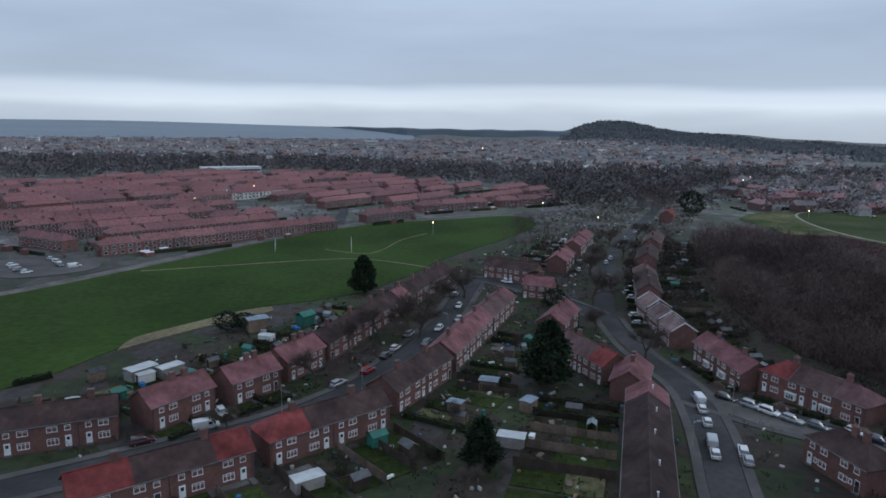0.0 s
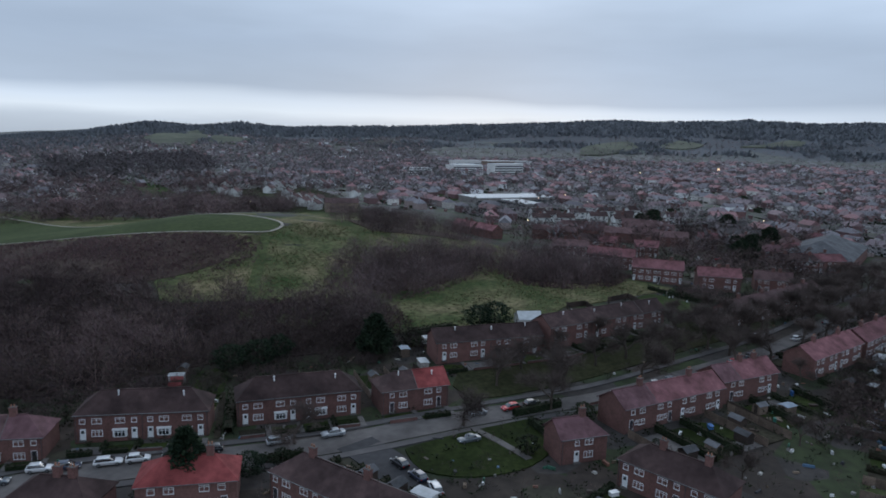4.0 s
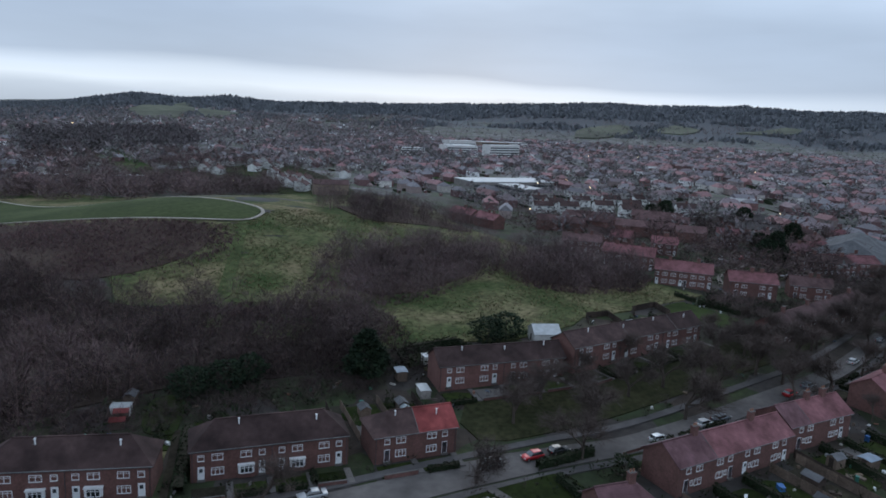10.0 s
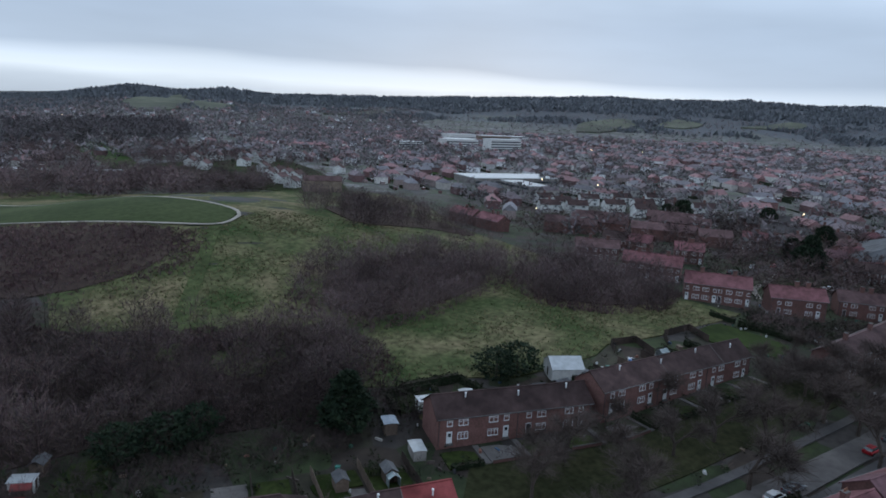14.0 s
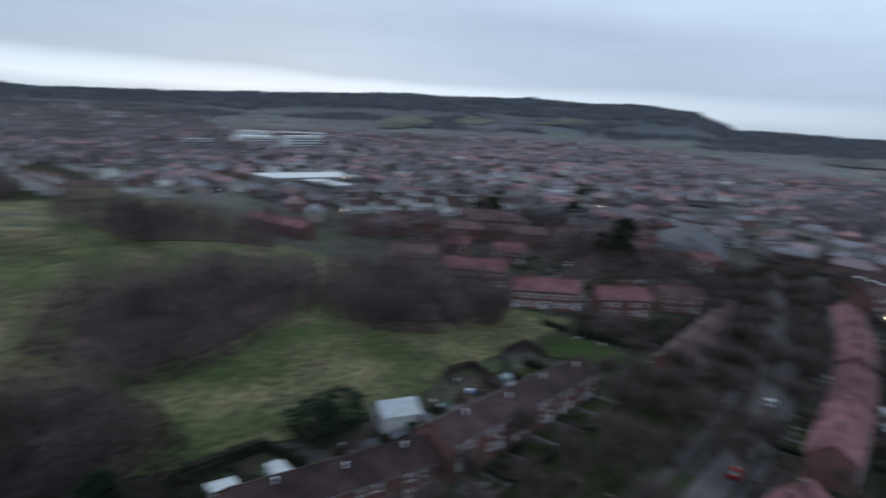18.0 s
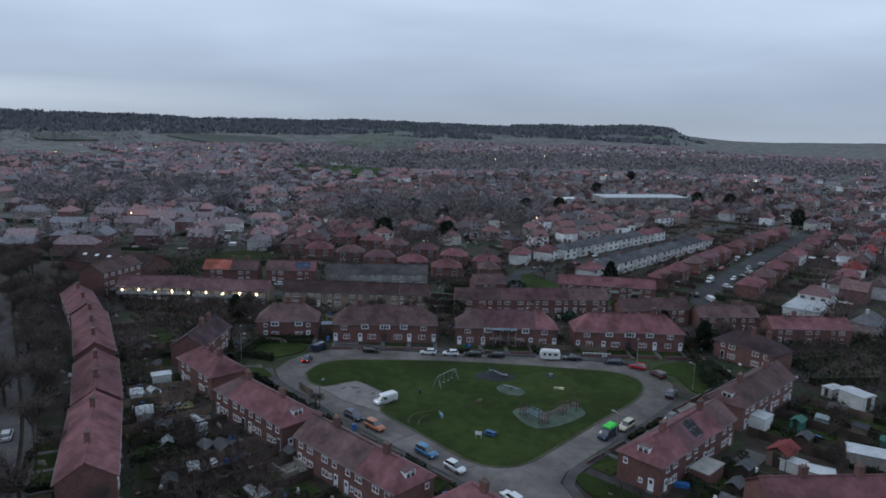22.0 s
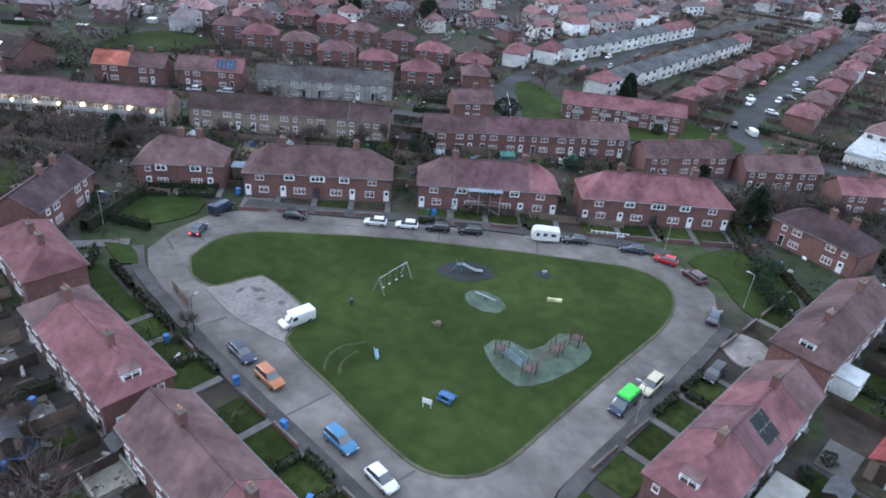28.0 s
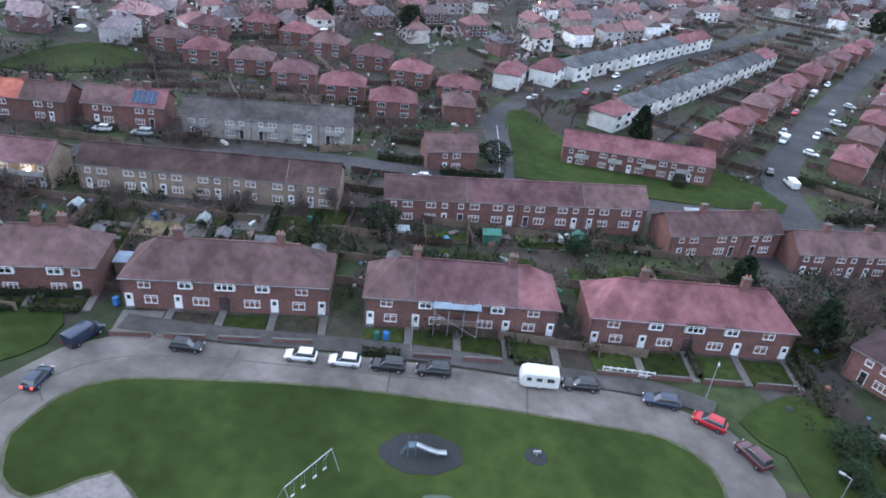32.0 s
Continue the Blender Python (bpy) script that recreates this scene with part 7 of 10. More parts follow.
for x, y, t, k, s in ((182.9, 81.9, 122, "barn", 0.95), (107, 139.5, -55, "white", 0.9), (111, 141.5, 30, "felt", 1.0), (147, 103.4, 40, "blue", 1.0), (142.6, 96, 40, "garage", 0.7), (-88.6, 139, 60, "felt", 1.2), (-79.5, 141.5, 60, "garage", 1.15), (-74, 144, 60, "garage", 1.0),
                      (-67, 179.5, 40, "blue", 1.8), (-55, 186, 60, "green", 1.6), (-1.5, 144.6, -10, "blue", 1.3), (6.8, 135.5, 60, "blue", 1.1), (3.3, 118.8, -10, "garage", 0.9), (-20.8, 115.9, 45, "green", 1.1), (-29, 100.2, 40, "garage", 0.9),
                      (202.9, -8.4, -28, "white", 1.1), (107, -110.6, 60, "white", 1.0), (102.2, -107.4, 150, "white", 1.5), (213.2, -12.6, -28, "white", 0.9), (180.5, -3.6, -28, "garage", 0.55), (167, -5.2, 170, "garage", 0.75), (109, -69.5, 78, "redroof", 1.5), (181.5, -9.8, 172, "felt", 1.25), (173.2, -17, 170, "dark", 0.8),
                      (216, -75, 40, "garage", 1.0), (221, -71, 40, "blue", 1.2), (189.5, -91.5, 40, "felt", 1.2), (155.5, -117.5, -50, "blue", 0.9), (226, -24, -60, "felt", 1.0), (97, -78, 10, "garage", 1.3), (103, -66, 10, "white", 1.2), (180.4, -126.4, 45, "white", 0.6)):
    shed(x, y, t, k, s)
trampoline(-8.7, 135, BLUEP, "round blue trampoline on a lawn")
def extension(x, y, turn, w, l, h, wall, roof, glazed, label):
    """A flat-roofed lean-to against the back of a house."""
    th = thing("house_extension", label, "extension", at(x, y, turn, 0.05), None, "house extensions")
    b, r = Build(), Build()
    b.box(-l / 2, l / 2, -w / 2, w / 2, -0.5, h)
    r.box(-l / 2 - 0.15, l / 2 + 0.15, -w / 2 - 0.15, w / 2 + 0.15, h, h + 0.16, 0, 0.02)
    part("wall", b.mesh("wall", wall), th)
    part("roof", r.mesh("roof", roof), th)
    if glazed:
        n = round(l / 1.1)
        for k in range(n):
            for s in (-1, 1):
                fm, pm = window_mesh(0.8, 1.2, 1, False)
                o = part("window", fm, th, Matrix.Translation((-l / 2 + (k + 0.5) * l / n, s * w / 2, 0.9)) @ (Matrix.Identity(4) if s > 0 else Matrix.Rotation(math.pi, 4, "Z")))
                part("pane", pm, o)
    part("door", door_mesh("white" if glazed else "dark"), th, Matrix.Translation((-l / 2, 0, 0.05)) @ Matrix.Rotation(math.pi / 2, 4, "Z"))


extension(115.6, -83.0, 80, 3.4, 3.8, 2.5, WHITEWALL, WHITEROOF, True, "white conservatory with a flat pale roof behind a house")
extension(117.6, -55.6, 81, 3.2, 5.6, 2.4, BRICK, mat("pale_flat_roof", (0.30, 0.285, 0.26), 0.9, 0.8, 0.15, 0.3, 0.3, 0.1), False, "brick extension with a pale flat roof")
_b = Build()
for x0_, x1_, y0_, y1_, z_ in ((-2.1, 2.1, -2.1, -1.9, 1.3), (-2.1, 2.1, 1.9, 2.1, 1.0), (-2.1, -1.9, -1.9, 1.9, 1.3), (1.9, 2.1, -1.9, 0.6, 0.9), (-1.9, 1.9, -1.9, 1.9, 0.15)):
    _b.box(x0_, x1_, y0_, y1_, -0.3, z_)
thing("walled_patio", "pale walled concrete patio with a stepped edge", "patio", at(170.6, -14.2, 172, 0.1), _b.mesh("walled_patio", mat("pale_block_wall", (0.27, 0.245, 0.21), 0.9, 1.5, 0.2, 0.4, 0.3, 0.2)))
for x, y, r_, m_ in ((178.6, -12.6, 2.6, LAWN), (170.0, -8.6, 3.4, LAWN), (163.6, -9.6, 3.0, LAWN), (154.6, -9.5, 3.0, LAWN)):
    _b = Build()
    _b.box(-r_, r_, -2.4, 2.4, -0.5, 0.19)
    thing("back_lawn", "green back lawn between fences", "garden", at(x, y, 80), _b.mesh("back_lawn", m_), "back gardens", "structure")
tub(1.9, 5.2, 1.25, WHITEROOF, "covered_trailer", "long low trailer under a white cover", "trailer", 195, -13.6, 172, 0.1)
tub(0.9, 2.0, 0.75, UPVC, "garden_sofa", "white plastic garden sofa on a lawn", "sofa", 180.5, -7.2, 160, 0.12)
trampoline(179.9, -10.6, BLUEP, "round blue trampoline between sheds")
trampoline(160.5, -2.6, BLUEP, "round blue trampoline in a back garden")
tub(1.2, 2.4, 0.5, BLUEP, "paddling_pool", "blue plastic paddling pool by a fence", "pool", 120, -51, 20)
fence(-8.5, 144.6, 4.5, 141.8, 1)
fence(190, -37, 196, -38.5, 0)
for x, y, m in ((163.6, -30.4, BLUEP), (154, -25.2, BLUEP), (173.2, -31.6, BLUEP), (215, -65, BLUEP), (184.3, -84.2, BLUEP), (185.2, -83.4, GREENROOF), (146.5, -23.6, BLUEP), (185.8, -30.8, BLUEP)):
    tub(0.6, 0.7, 1.1, m, "wheelie_bin", "blue plastic wheeled bin at the kerb", "bin", x, y, rf.uniform(0, 360), 0.04, 0.22)

# ---- vehicles ----
CARS = {}


def paint(colour):
    return mat("car_paint_%02d%02d%02d" % tuple(int(c * 99) for c in colour), colour, 0.3, 0.5, 0.03, 0.5, 0.05, 0.0, metal=0.2, each=0.0, coat=0.6)


def loft(b, rows, m=0):
    """Joins rows of points of equal number into a skin, closed at both ends."""
    k0, n = len(b.v), len(rows[0])
    for r in rows:
        b.v += [tuple(p) for p in r]
    for i in range(len(rows) - 1):
        for j in range(n):
            q = (k0 + i * n + j, k0 + i * n + (j + 1) % n, k0 + (i + 1) * n + (j + 1) % n, k0 + (i + 1) * n + j)
            b.f.append(q)
            b.m.append(m)
            b.uv += [(0, 0)] * 4
    for q in (tuple(k0 + n - 1 - j for j in range(n)), tuple(k0 + (len(rows) - 1) * n + j for j in range(n))):
        b.f.append(q)
        b.m.append(m)
        b.uv += [(0, 0)] * n


def wheel_mesh():
    b = Build()
    b.tube((0, -0.1, 0), (0, 0.1, 0), 0.32, 0.32, 14, 0)
    b.tube((0, 0.08, 0), (0, 0.115, 0), 0.21, 0.19, 10, 1)
    b.tube((0, -0.115, 0), (0, -0.08, 0), 0.19, 0.21, 10, 1)
    return b.mesh("wheel", TYRE, RIM)


WHEEL = wheel_mesh()


def lamp_mesh(name, material, w, h):
    b = Build()
    b.box(-0.05, 0.05, -w / 2, w / 2, -h / 2, h / 2, 0, 0.01)
    return b.mesh(name, material)


HEADL, TAILL, TAILON = lamp_mesh("headlight", LAMPGLASS, 0.36, 0.16), lamp_mesh("tail_light", REDLAMP, 0.24, 0.26), lamp_mesh("tail_light", BRAKE, 0.3, 0.26)


def soften(me, width):
    """Rounds the edges of a small mesh."""
    bm = bmesh.new()
    bm.from_mesh(me)
    bmesh.ops.remove_doubles(bm, verts=bm.verts, dist=0.002)
    bmesh.ops.recalc_face_normals(bm, faces=bm.faces)
    bmesh.ops.bevel(bm, geom=[e for e in bm.edges if e.is_manifold and e.calc_face_angle() > 0.35], offset=width, segments=2, affect="EDGES", profile=0.5, clamp_overlap=True)
    for f in bm.faces:
        f.smooth = True
    bm.to_mesh(me)
    bm.free()
    return me


def car_meshes(kind, colour):
    key = (kind, colour)
    if key in CARS:
        return CARS[key]
    col = paint(colour)
    lo, gl, rf_ = Build(), Build(), Build()
    if kind == "van":
        L, W, H, belt = 4.9, 0.95, 1.95, 1.15
        secs = ((-2.45, 0.35, 1.9, 0.90), (-2.38, 0.28, 1.93, 0.94), (0.9, 0.28, 1.95, 0.95), (1.45, 0.28, 1.12, 0.95), (2.2, 0.28, 0.98, 0.92), (2.45, 0.35, 0.75, 0.84))
        base, top = (0.1, 1.5), (0.1, 0.98)
    elif kind == "suv":
        L, W, H, belt = 4.4, 0.92, 1.66, 0.98
        secs = ((-2.2, 0.45, 0.90, 0.80), (-2.1, 0.30, 0.98, 0.90), (-1.0, 0.28, 1.0, 0.92), (0.9, 0.28, 0.98, 0.92), (1.8, 0.28, 0.9, 0.90), (2.2, 0.38, 0.66, 0.78))
        base, top = (-2.08, 1.05), (-1.85, 0.35)
    elif kind == "estate":
        L, W, H, belt = 4.6, 0.89, 1.46, 0.88
        secs = ((-2.3, 0.42, 0.80, 0.78), (-2.2, 0.26, 0.88, 0.87), (-1.0, 0.24, 0.9, 0.89), (0.9, 0.24, 0.88, 0.89), (1.9, 0.24, 0.78, 0.86), (2.3, 0.34, 0.58, 0.74))
        base, top = (-2.15, 1.1), (-1.75, 0.25)
    elif kind == "saloon":
        L, W, H, belt = 4.5, 0.88, 1.42, 0.88
        secs = ((-2.25, 0.42, 0.86, 0.76), (-2.15, 0.26, 0.92, 0.86), (-1.0, 0.24, 0.9, 0.88), (0.9, 0.24, 0.88, 0.88), (1.85, 0.24, 0.78, 0.86), (2.25, 0.34, 0.58, 0.74))
        base, top = (-1.55, 1.05), (-0.95, 0.2)
    else:
        L, W, H, belt = 4.0, 0.87, 1.47, 0.9
        secs = ((-2.0, 0.42, 0.84, 0.76), (-1.9, 0.26, 0.9, 0.85), (-0.9, 0.24, 0.92, 0.87), (0.8, 0.24, 0.9, 0.87), (1.6, 0.24, 0.78, 0.85), (2.0, 0.34, 0.56, 0.73))
        base, top = (-1.85, 1.05), (-1.45, 0.2)
    loft(lo, [[(x, -w * 0.9, z0), (x, -w, z0 + (z1 - z0) * 0.45), (x, -w * 0.97, z1 - 0.08), (x, -w * 0.86, z1), (x, w * 0.86, z1), (x, w * 0.97, z1 - 0.08), (x, w, z0 + (z1 - z0) * 0.45), (x, w * 0.9, z0)] for x, z0, z1, w in secs])
    if kind == "van":
        loft(gl, [[(0.95, -0.88, 1.1), (0.95, -0.80, 1.84), (0.95, 0.80, 1.84), (0.95, 0.88, 1.1)], [(1.75, -0.86, 1.06), (1.75, -0.86, 1.07), (1.75, 0.86, 1.07), (1.75, 0.86, 1.06)]])
        rf_.box(-2.3, 1.0, -0.86, 0.86, 1.9, 1.99, 0, 0.06)
        for s in (-1, 1):
            gl.box(0.35, 1.1, s * 0.955 - 0.01, s * 0.955 + 0.01, 1.15, 1.7)
    else:
        bz, tw = belt - 0.03, W * 0.72
        loft(gl, [[(base[0], -W * 0.88, bz), (top[0], -tw, H - 0.05), (top[1], -tw, H - 0.05), (base[1], -W * 0.88, bz)], [(base[0], W * 0.88, bz), (top[0], tw, H - 0.05), (top[1], tw, H - 0.05), (base[1], W * 0.88, bz)]])
        rf_.box(top[0] - 0.04, top[1] + 0.04, -tw - 0.02, tw + 0.02, H - 0.07, H + 0.01, 0, 0.13)
    CARS[key] = (soften(lo.mesh("body", col), 0.09), soften(gl.mesh("glasshouse", CARGLASS), 0.06), soften(rf_.mesh("roof", col), 0.03), L, W, 0.7 if kind != "van" else 0.8)
    return CARS[key]


def car(x, y, turn, kind, colour, words, braking=False, up=0.13):
    body, glass, roof, L, W, zl = car_meshes(kind, colour)
    noun = {"van": "van", "suv": "tall estate car", "estate": "estate car", "saloon": "saloon car", "hatch": "hatchback car"}[kind]
    th = thing("van" if kind == "van" else "car", f"{words} {noun} parked at the roadside" if not braking else f"{words} {noun} with lit tail lights", "van" if kind == "van" else "car", at(x, y, turn, up), None, "parked vehicles")
    part("body", body, th)
    part("glasshouse", glass, th, None, "dark tinted glass")
    part("roof", roof, th)
    for sx in (-L * 0.31, L * 0.32):
        for sy in (-W + 0.08, W - 0.08):
            part("wheel", WHEEL, th, Matrix.Translation((sx, sy, 0.32)))
    for sy in (-W * 0.68, W * 0.68) if y > -195 else ():
        part("headlight", HEADL, th, Matrix.Translation((L / 2 - 0.06, sy, zl - 0.08)))
        part("tail_light", TAILON if braking else TAILL, th, Matrix.Translation((-L / 2 + 0.03, sy, zl + 0.02)))
    return th


BLACK, WHITE, SILVER, NAVY, RED, GREY, BLUE, ORANGE, MAROON, GREENC, CREAM = ((0.012, 0.013, 0.016), (0.68, 0.69, 0.70), (0.36, 0.38, 0.40), (0.02, 0.03, 0.06), (0.40, 0.012, 0.02), (0.13, 0.15, 0.17), (0.04, 0.16, 0.30), (0.38, 0.13, 0.05), (0.07, 0.018, 0.025), (0.04, 0.30, 0.05), (0.50, 0.45, 0.32))
WORDS = {BLACK: "black", WHITE: "white", SILVER: "silver", NAVY: "dark blue", RED: "bright red", GREY: "slate grey", BLUE: "light blue", ORANGE: "copper orange", MAROON: "dark maroon", GREENC: "green", CREAM: "cream"}


def cars(rows):
    for x, y, turn, kind, colour in rows:
        car(x, y, turn, kind, colour, WORDS[colour])


car(207.6, -51.2, -58, "hatch", NAVY, "dark blue", True)
cars(((211.3, -58.6, -78, "van", NAVY), (200.8, -65.8, -146, "hatch", BLACK), (189.4, -74, 34, "hatch", WHITE), (184.8, -77, 34, "hatch", WHITE), (180.3, -80, 34, "suv", BLACK), (175.6, -83.2, 34, "suv", BLACK), (160.5, -93.6, 34, "estate", BLACK)))
cars(((151.6, -97.9, 26, "estate", NAVY), (145.8, -98.4, 4, "hatch", RED), (140.2, -96.4, -28, "suv", MAROON), (133.9, -86.9, -84, "estate", NAVY), (135.1, -65.3, 85, "suv", CREAM), (177, -35.4, 170, "estate", NAVY), (170.8, -34.6, 172, "suv", ORANGE)))
cars(((157.4, -32.9, 172, "suv", BLUE), (150.6, -31.9, 170, "hatch", WHITE), (138.4, -29.8, -18, "estate", WHITE), (129.6, -73.4, 84, "suv", BLACK), (177.3, -44.8, 78, "van", WHITE)))
camper = car(136.3, -59.7, 84, "van", NAVY, "dark blue")
camper["label"] = "dark camper van with a bright green roof at the kerb"
_b = Build()
_b.box(-2.1, 0.8, -0.88, 0.88, 1.93, 2.28, 0, 0.12)
part("roof_top", _b.mesh("roof_top", mat("bright_green_canvas", (0.05, 0.48, 0.06), 0.7)), camper, None, "bright green raised roof")
# the avenue and lane
cars(((68.7, 131.5, -50, "hatch", WHITE), (71.1, 127.8, -50, "hatch", NAVY), (75, 122.9, -48, "estate", WHITE), (78, 119.3, -47, "hatch", WHITE), (82.2, 115.3, 133, "hatch", BLACK), (86.1, 110.5, 133, "hatch", BLACK), (94.3, 102.1, -44, "estate", SILVER), (101.6, 95.1, 138, "saloon", SILVER)))
cars(((124, 74.5, -40, "hatch", SILVER), (129.5, 69.2, 140, "hatch", RED), (133.6, 65.6, -40, "hatch", BLACK), (146.4, 50.2, -36, "hatch", WHITE), (156.7, 42.8, -34, "hatch", WHITE), (160.6, 40, -34, "estate", GREY), (180.2, 26.7, -32, "hatch", RED), (187, 22.8, -32, "hatch", GREY), (211, 11, -28, "hatch", WHITE), (237.5, 1, -24, "hatch", GREY), (243, -1.4, -22, "hatch", NAVY)))
cars(((111.6, 71.4, 140, "saloon", GREY), (92.4, 69.6, 40, "estate", SILVER), (94.6, 73.8, 60, "hatch", NAVY), (97.2, 78.6, 62, "hatch", BLACK), (43.8, 147.2, 92, "van", WHITE), (42.9, 141.2, 86, "hatch", WHITE), (41.9, 133.8, 80, "hatch", WHITE), (39.9, 123.8, 79, "van", SILVER), (39.2, 119.2, 79, "hatch", WHITE)))
cars(((44.6, 121, 78, "estate", WHITE), (44.2, 117.2, 78, "hatch", SILVER), (50.2, 149.4, -46, "estate", BLACK), (54, 144.6, -48, "suv", SILVER), (56.4, 141, -48, "suv", WHITE), (59.4, 137.2, -48, "estate", SILVER), (63, 134, -48, "hatch", GREY), (38.9, 253, -95, "hatch", WHITE), (40.4, 260, 82, "hatch", BLACK)))
cars(((46, 296, 78, "hatch", WHITE), (54.5, 326, 74, "van", WHITE), (61, 350, 74, "hatch", SILVER), (70, 374, 72, "hatch", WHITE), (44, 238, 10, "hatch", WHITE), (46, 244, 10, "saloon", SILVER), (42.2, 214.6, 10, "hatch", WHITE), (42.4, 207.6, 5, "estate", SILVER), (44.6, 232.6, 10, "hatch", WHITE), (30, 270, 100, "hatch", WHITE)))
cars(((-190, 246, 60, "hatch", WHITE), (-186, 242, 60, "hatch", SILVER), (-181, 238, 60, "estate", GREY), (-176, 235, 60, "hatch", WHITE), (-172, 248, -30, "hatch", NAVY), (-177, 254, -30, "suv", WHITE), (-183, 259, -30, "hatch", SILVER), (-165, 247, 60, "van", WHITE)))
cars(((42.8, 286, 78, "hatch", WHITE), (37.1, 256, 85, "hatch", SILVER), (77, 386, 72, "hatch", WHITE), (85, 410, 72, "hatch", SILVER), (92, 428, 72, "hatch", WHITE)))
cars(((306.3, 21, 60, "hatch", WHITE), (309.6, 17.4, 60, "estate", SILVER), (318, 44.2, -21, "hatch", WHITE), (300, 51.4, -21, "hatch", BLACK), (328, 36.6, -21, "hatch", RED)))
# the west street
cars(((-26.1, 167.6, 74, "hatch", WHITE), (-27.4, 161.6, 72, "estate", BLACK), (-18.8, 173, -106, "hatch", GREY), (-24.2, 179.5, 76, "suv", SILVER), (-16.8, 186, -104, "hatch", WHITE), (-13, 210.6, -96, "hatch", WHITE), (-15.2, 225, 84, "estate", WHITE)))
cars(((-34.6, 142.4, 64, "estate", SILVER), (-29.8, 151, 66, "hatch", RED), (-53.4, 124.4, -50, "estate", WHITE), (-53.8, 118.2, 30, "van", WHITE), (-62.5, 111, 42, "suv", MAROON), (-12, 196, -100, "hatch", SILVER), (2, 246, -30, "hatch", WHITE), (-16.4, 232, 88, "hatch", NAVY)))
# north of the green
cars(((213.5, -128, 42, "hatch", WHITE), (166.6, -231, 88, "van", WHITE), (168.6, -238, 88, "hatch", WHITE), (157.5, -199, -52, "van", WHITE), (163.5, -203, -70, "hatch", BLACK), (176, -217, 5, "hatch", WHITE), (177, -229, 0, "hatch", SILVER), (265, -100.5, 40, "suv", SILVER), (272, -95.8, 40, "hatch", WHITE)))
cars(((160.5, -243, 92, "hatch", WHITE), (158.5, -226, 180, "hatch", WHITE), (170.5, -262, 88, "hatch", RED), (161.5, -272, 90, "hatch", SILVER), (171, -290, 88, "van", WHITE), (224, -224, 96, "hatch", RED), (219, -236, 96, "hatch", SILVER), (232, -205, 60, "hatch", WHITE), (168, -160, -140, "van", GREY)))
cars(((176.5, -243, 0, "hatch", RED), (177, -256, 5, "hatch", WHITE), (176, -268, 0, "suv", SILVER), (158.5, -250, 180, "hatch", BLACK), (158, -262, 180, "estate", WHITE), (158.5, -286, 180, "hatch", SILVER), (226, -250, 92, "hatch", WHITE), (219, -262, 92, "hatch", BLACK), (225, -280, 90, "estate", SILVER), (170, -310, 88, "hatch", WHITE)))

cv = thing("caravan", "white touring caravan parked by the kerb", "caravan", at(164.8, -90.4, 34, 0.13), None)
_b = Build()
loft(_b, [[(x, -w, z0), (x, -w, z1 - 0.15), (x, -w + 0.15, z1), (x, w - 0.15, z1), (x, w, z1 - 0.15), (x, w, z0)] for x, z0, z1, w in ((-2.45, 0.7, 2.0, 0.98), (-2.3, 0.5, 2.42, 1.06), (1.6, 0.45, 2.5, 1.08), (2.15, 0.6, 2.2, 1.04), (2.35, 0.8, 1.6, 1.0))])
part("body", _b.mesh("body", mat("caravan_white", (0.66, 0.66, 0.63), 0.4, 0.8, 0.05, 0.5, 0.1, 0.0)), cv)
for x0_, w_ in ((-1.8, 0.9), (-0.3, 0.7), (1.0, 0.6)):
    for s in (-1, 1):
        _b = Build()
        _b.box(x0_, x0_ + w_, s * 1.07 - 0.02, s * 1.07 + 0.02, 1.35, 1.9)
        part("window", _b.mesh("window", CARGLASS), cv)
for s in (-1, 1):
    part("wheel", WHEEL, cv, Matrix.Translation((-0.1, s * 0.9, 0.32)))
_b = Build()
_b.tube((2.2, -0.5, 0.5), (3.3, 0, 0.5), 0.05)
_b.tube((2.2, 0.5, 0.5), (3.3, 0, 0.5), 0.05)
_b.tube((3.25, 0, 0.0), (3.25, 0, 0.7), 0.05)
part("tow_bar", _b.mesh("tow_bar", METAL), cv)


# ---- the green's playground ----
def disc(x, y, rx, ry, turn, material, up, name, label, category):
    b = Build()
    n = 36
    ring = [(rx * math.cos(2 * math.pi * k / n) * (1 + 0.05 * math.sin(k * 1.3)), ry * math.sin(2 * math.pi * k / n) * (1 + 0.05 * math.cos(k * 1.7))) for k in range(n)]
    b.face([(p[0], p[1], 0) for p in ring])
    for k in range(n):
        p, q = ring[k], ring[(k + 1) % n]
        b.face([(p[0], p[1], -0.3), (q[0], q[1], -0.3), (q[0], q[1], 0), (p[0], p[1], 0)])
    return thing(name, label, category, at(x, y, turn, up), b.mesh(name, material), "", "structure")


disc(168.5, -71.9, 4.5, 2.9, 36, RUBBER, 0.30, "slide_mat", "black rubber safety surface under the slide", "play surface")
disc(161.5, -67, 3.3, 2.4, -5, MATTING, 0.30, "seesaw_mat", "grey-green matting under the see-saw", "play surface")
disc(158.9, -79.9, 1.3, 1.2, 0, RUBBER, 0.30, "rocker_mat", "small dark worn matting square", "play surface")
patch("climbing_mat", ((155.5, -57.8), (152.5, -55.3), (148, -54), (145.4, -57.6), (143.8, -63.4), (144, -66.8), (147, -68.8), (149.4, -67.6), (149.6, -63.6), (150.6, -61.4), (153.6, -61.4), (155.4, -60)), MATTING, 0.31, "grey-green matting under the climbing frame", "play surface", step=2)

sw = thing("swing_frame", "pale metal swing frame on the green", "swing", at(174.3, -61.1, 91, 0.28), None)
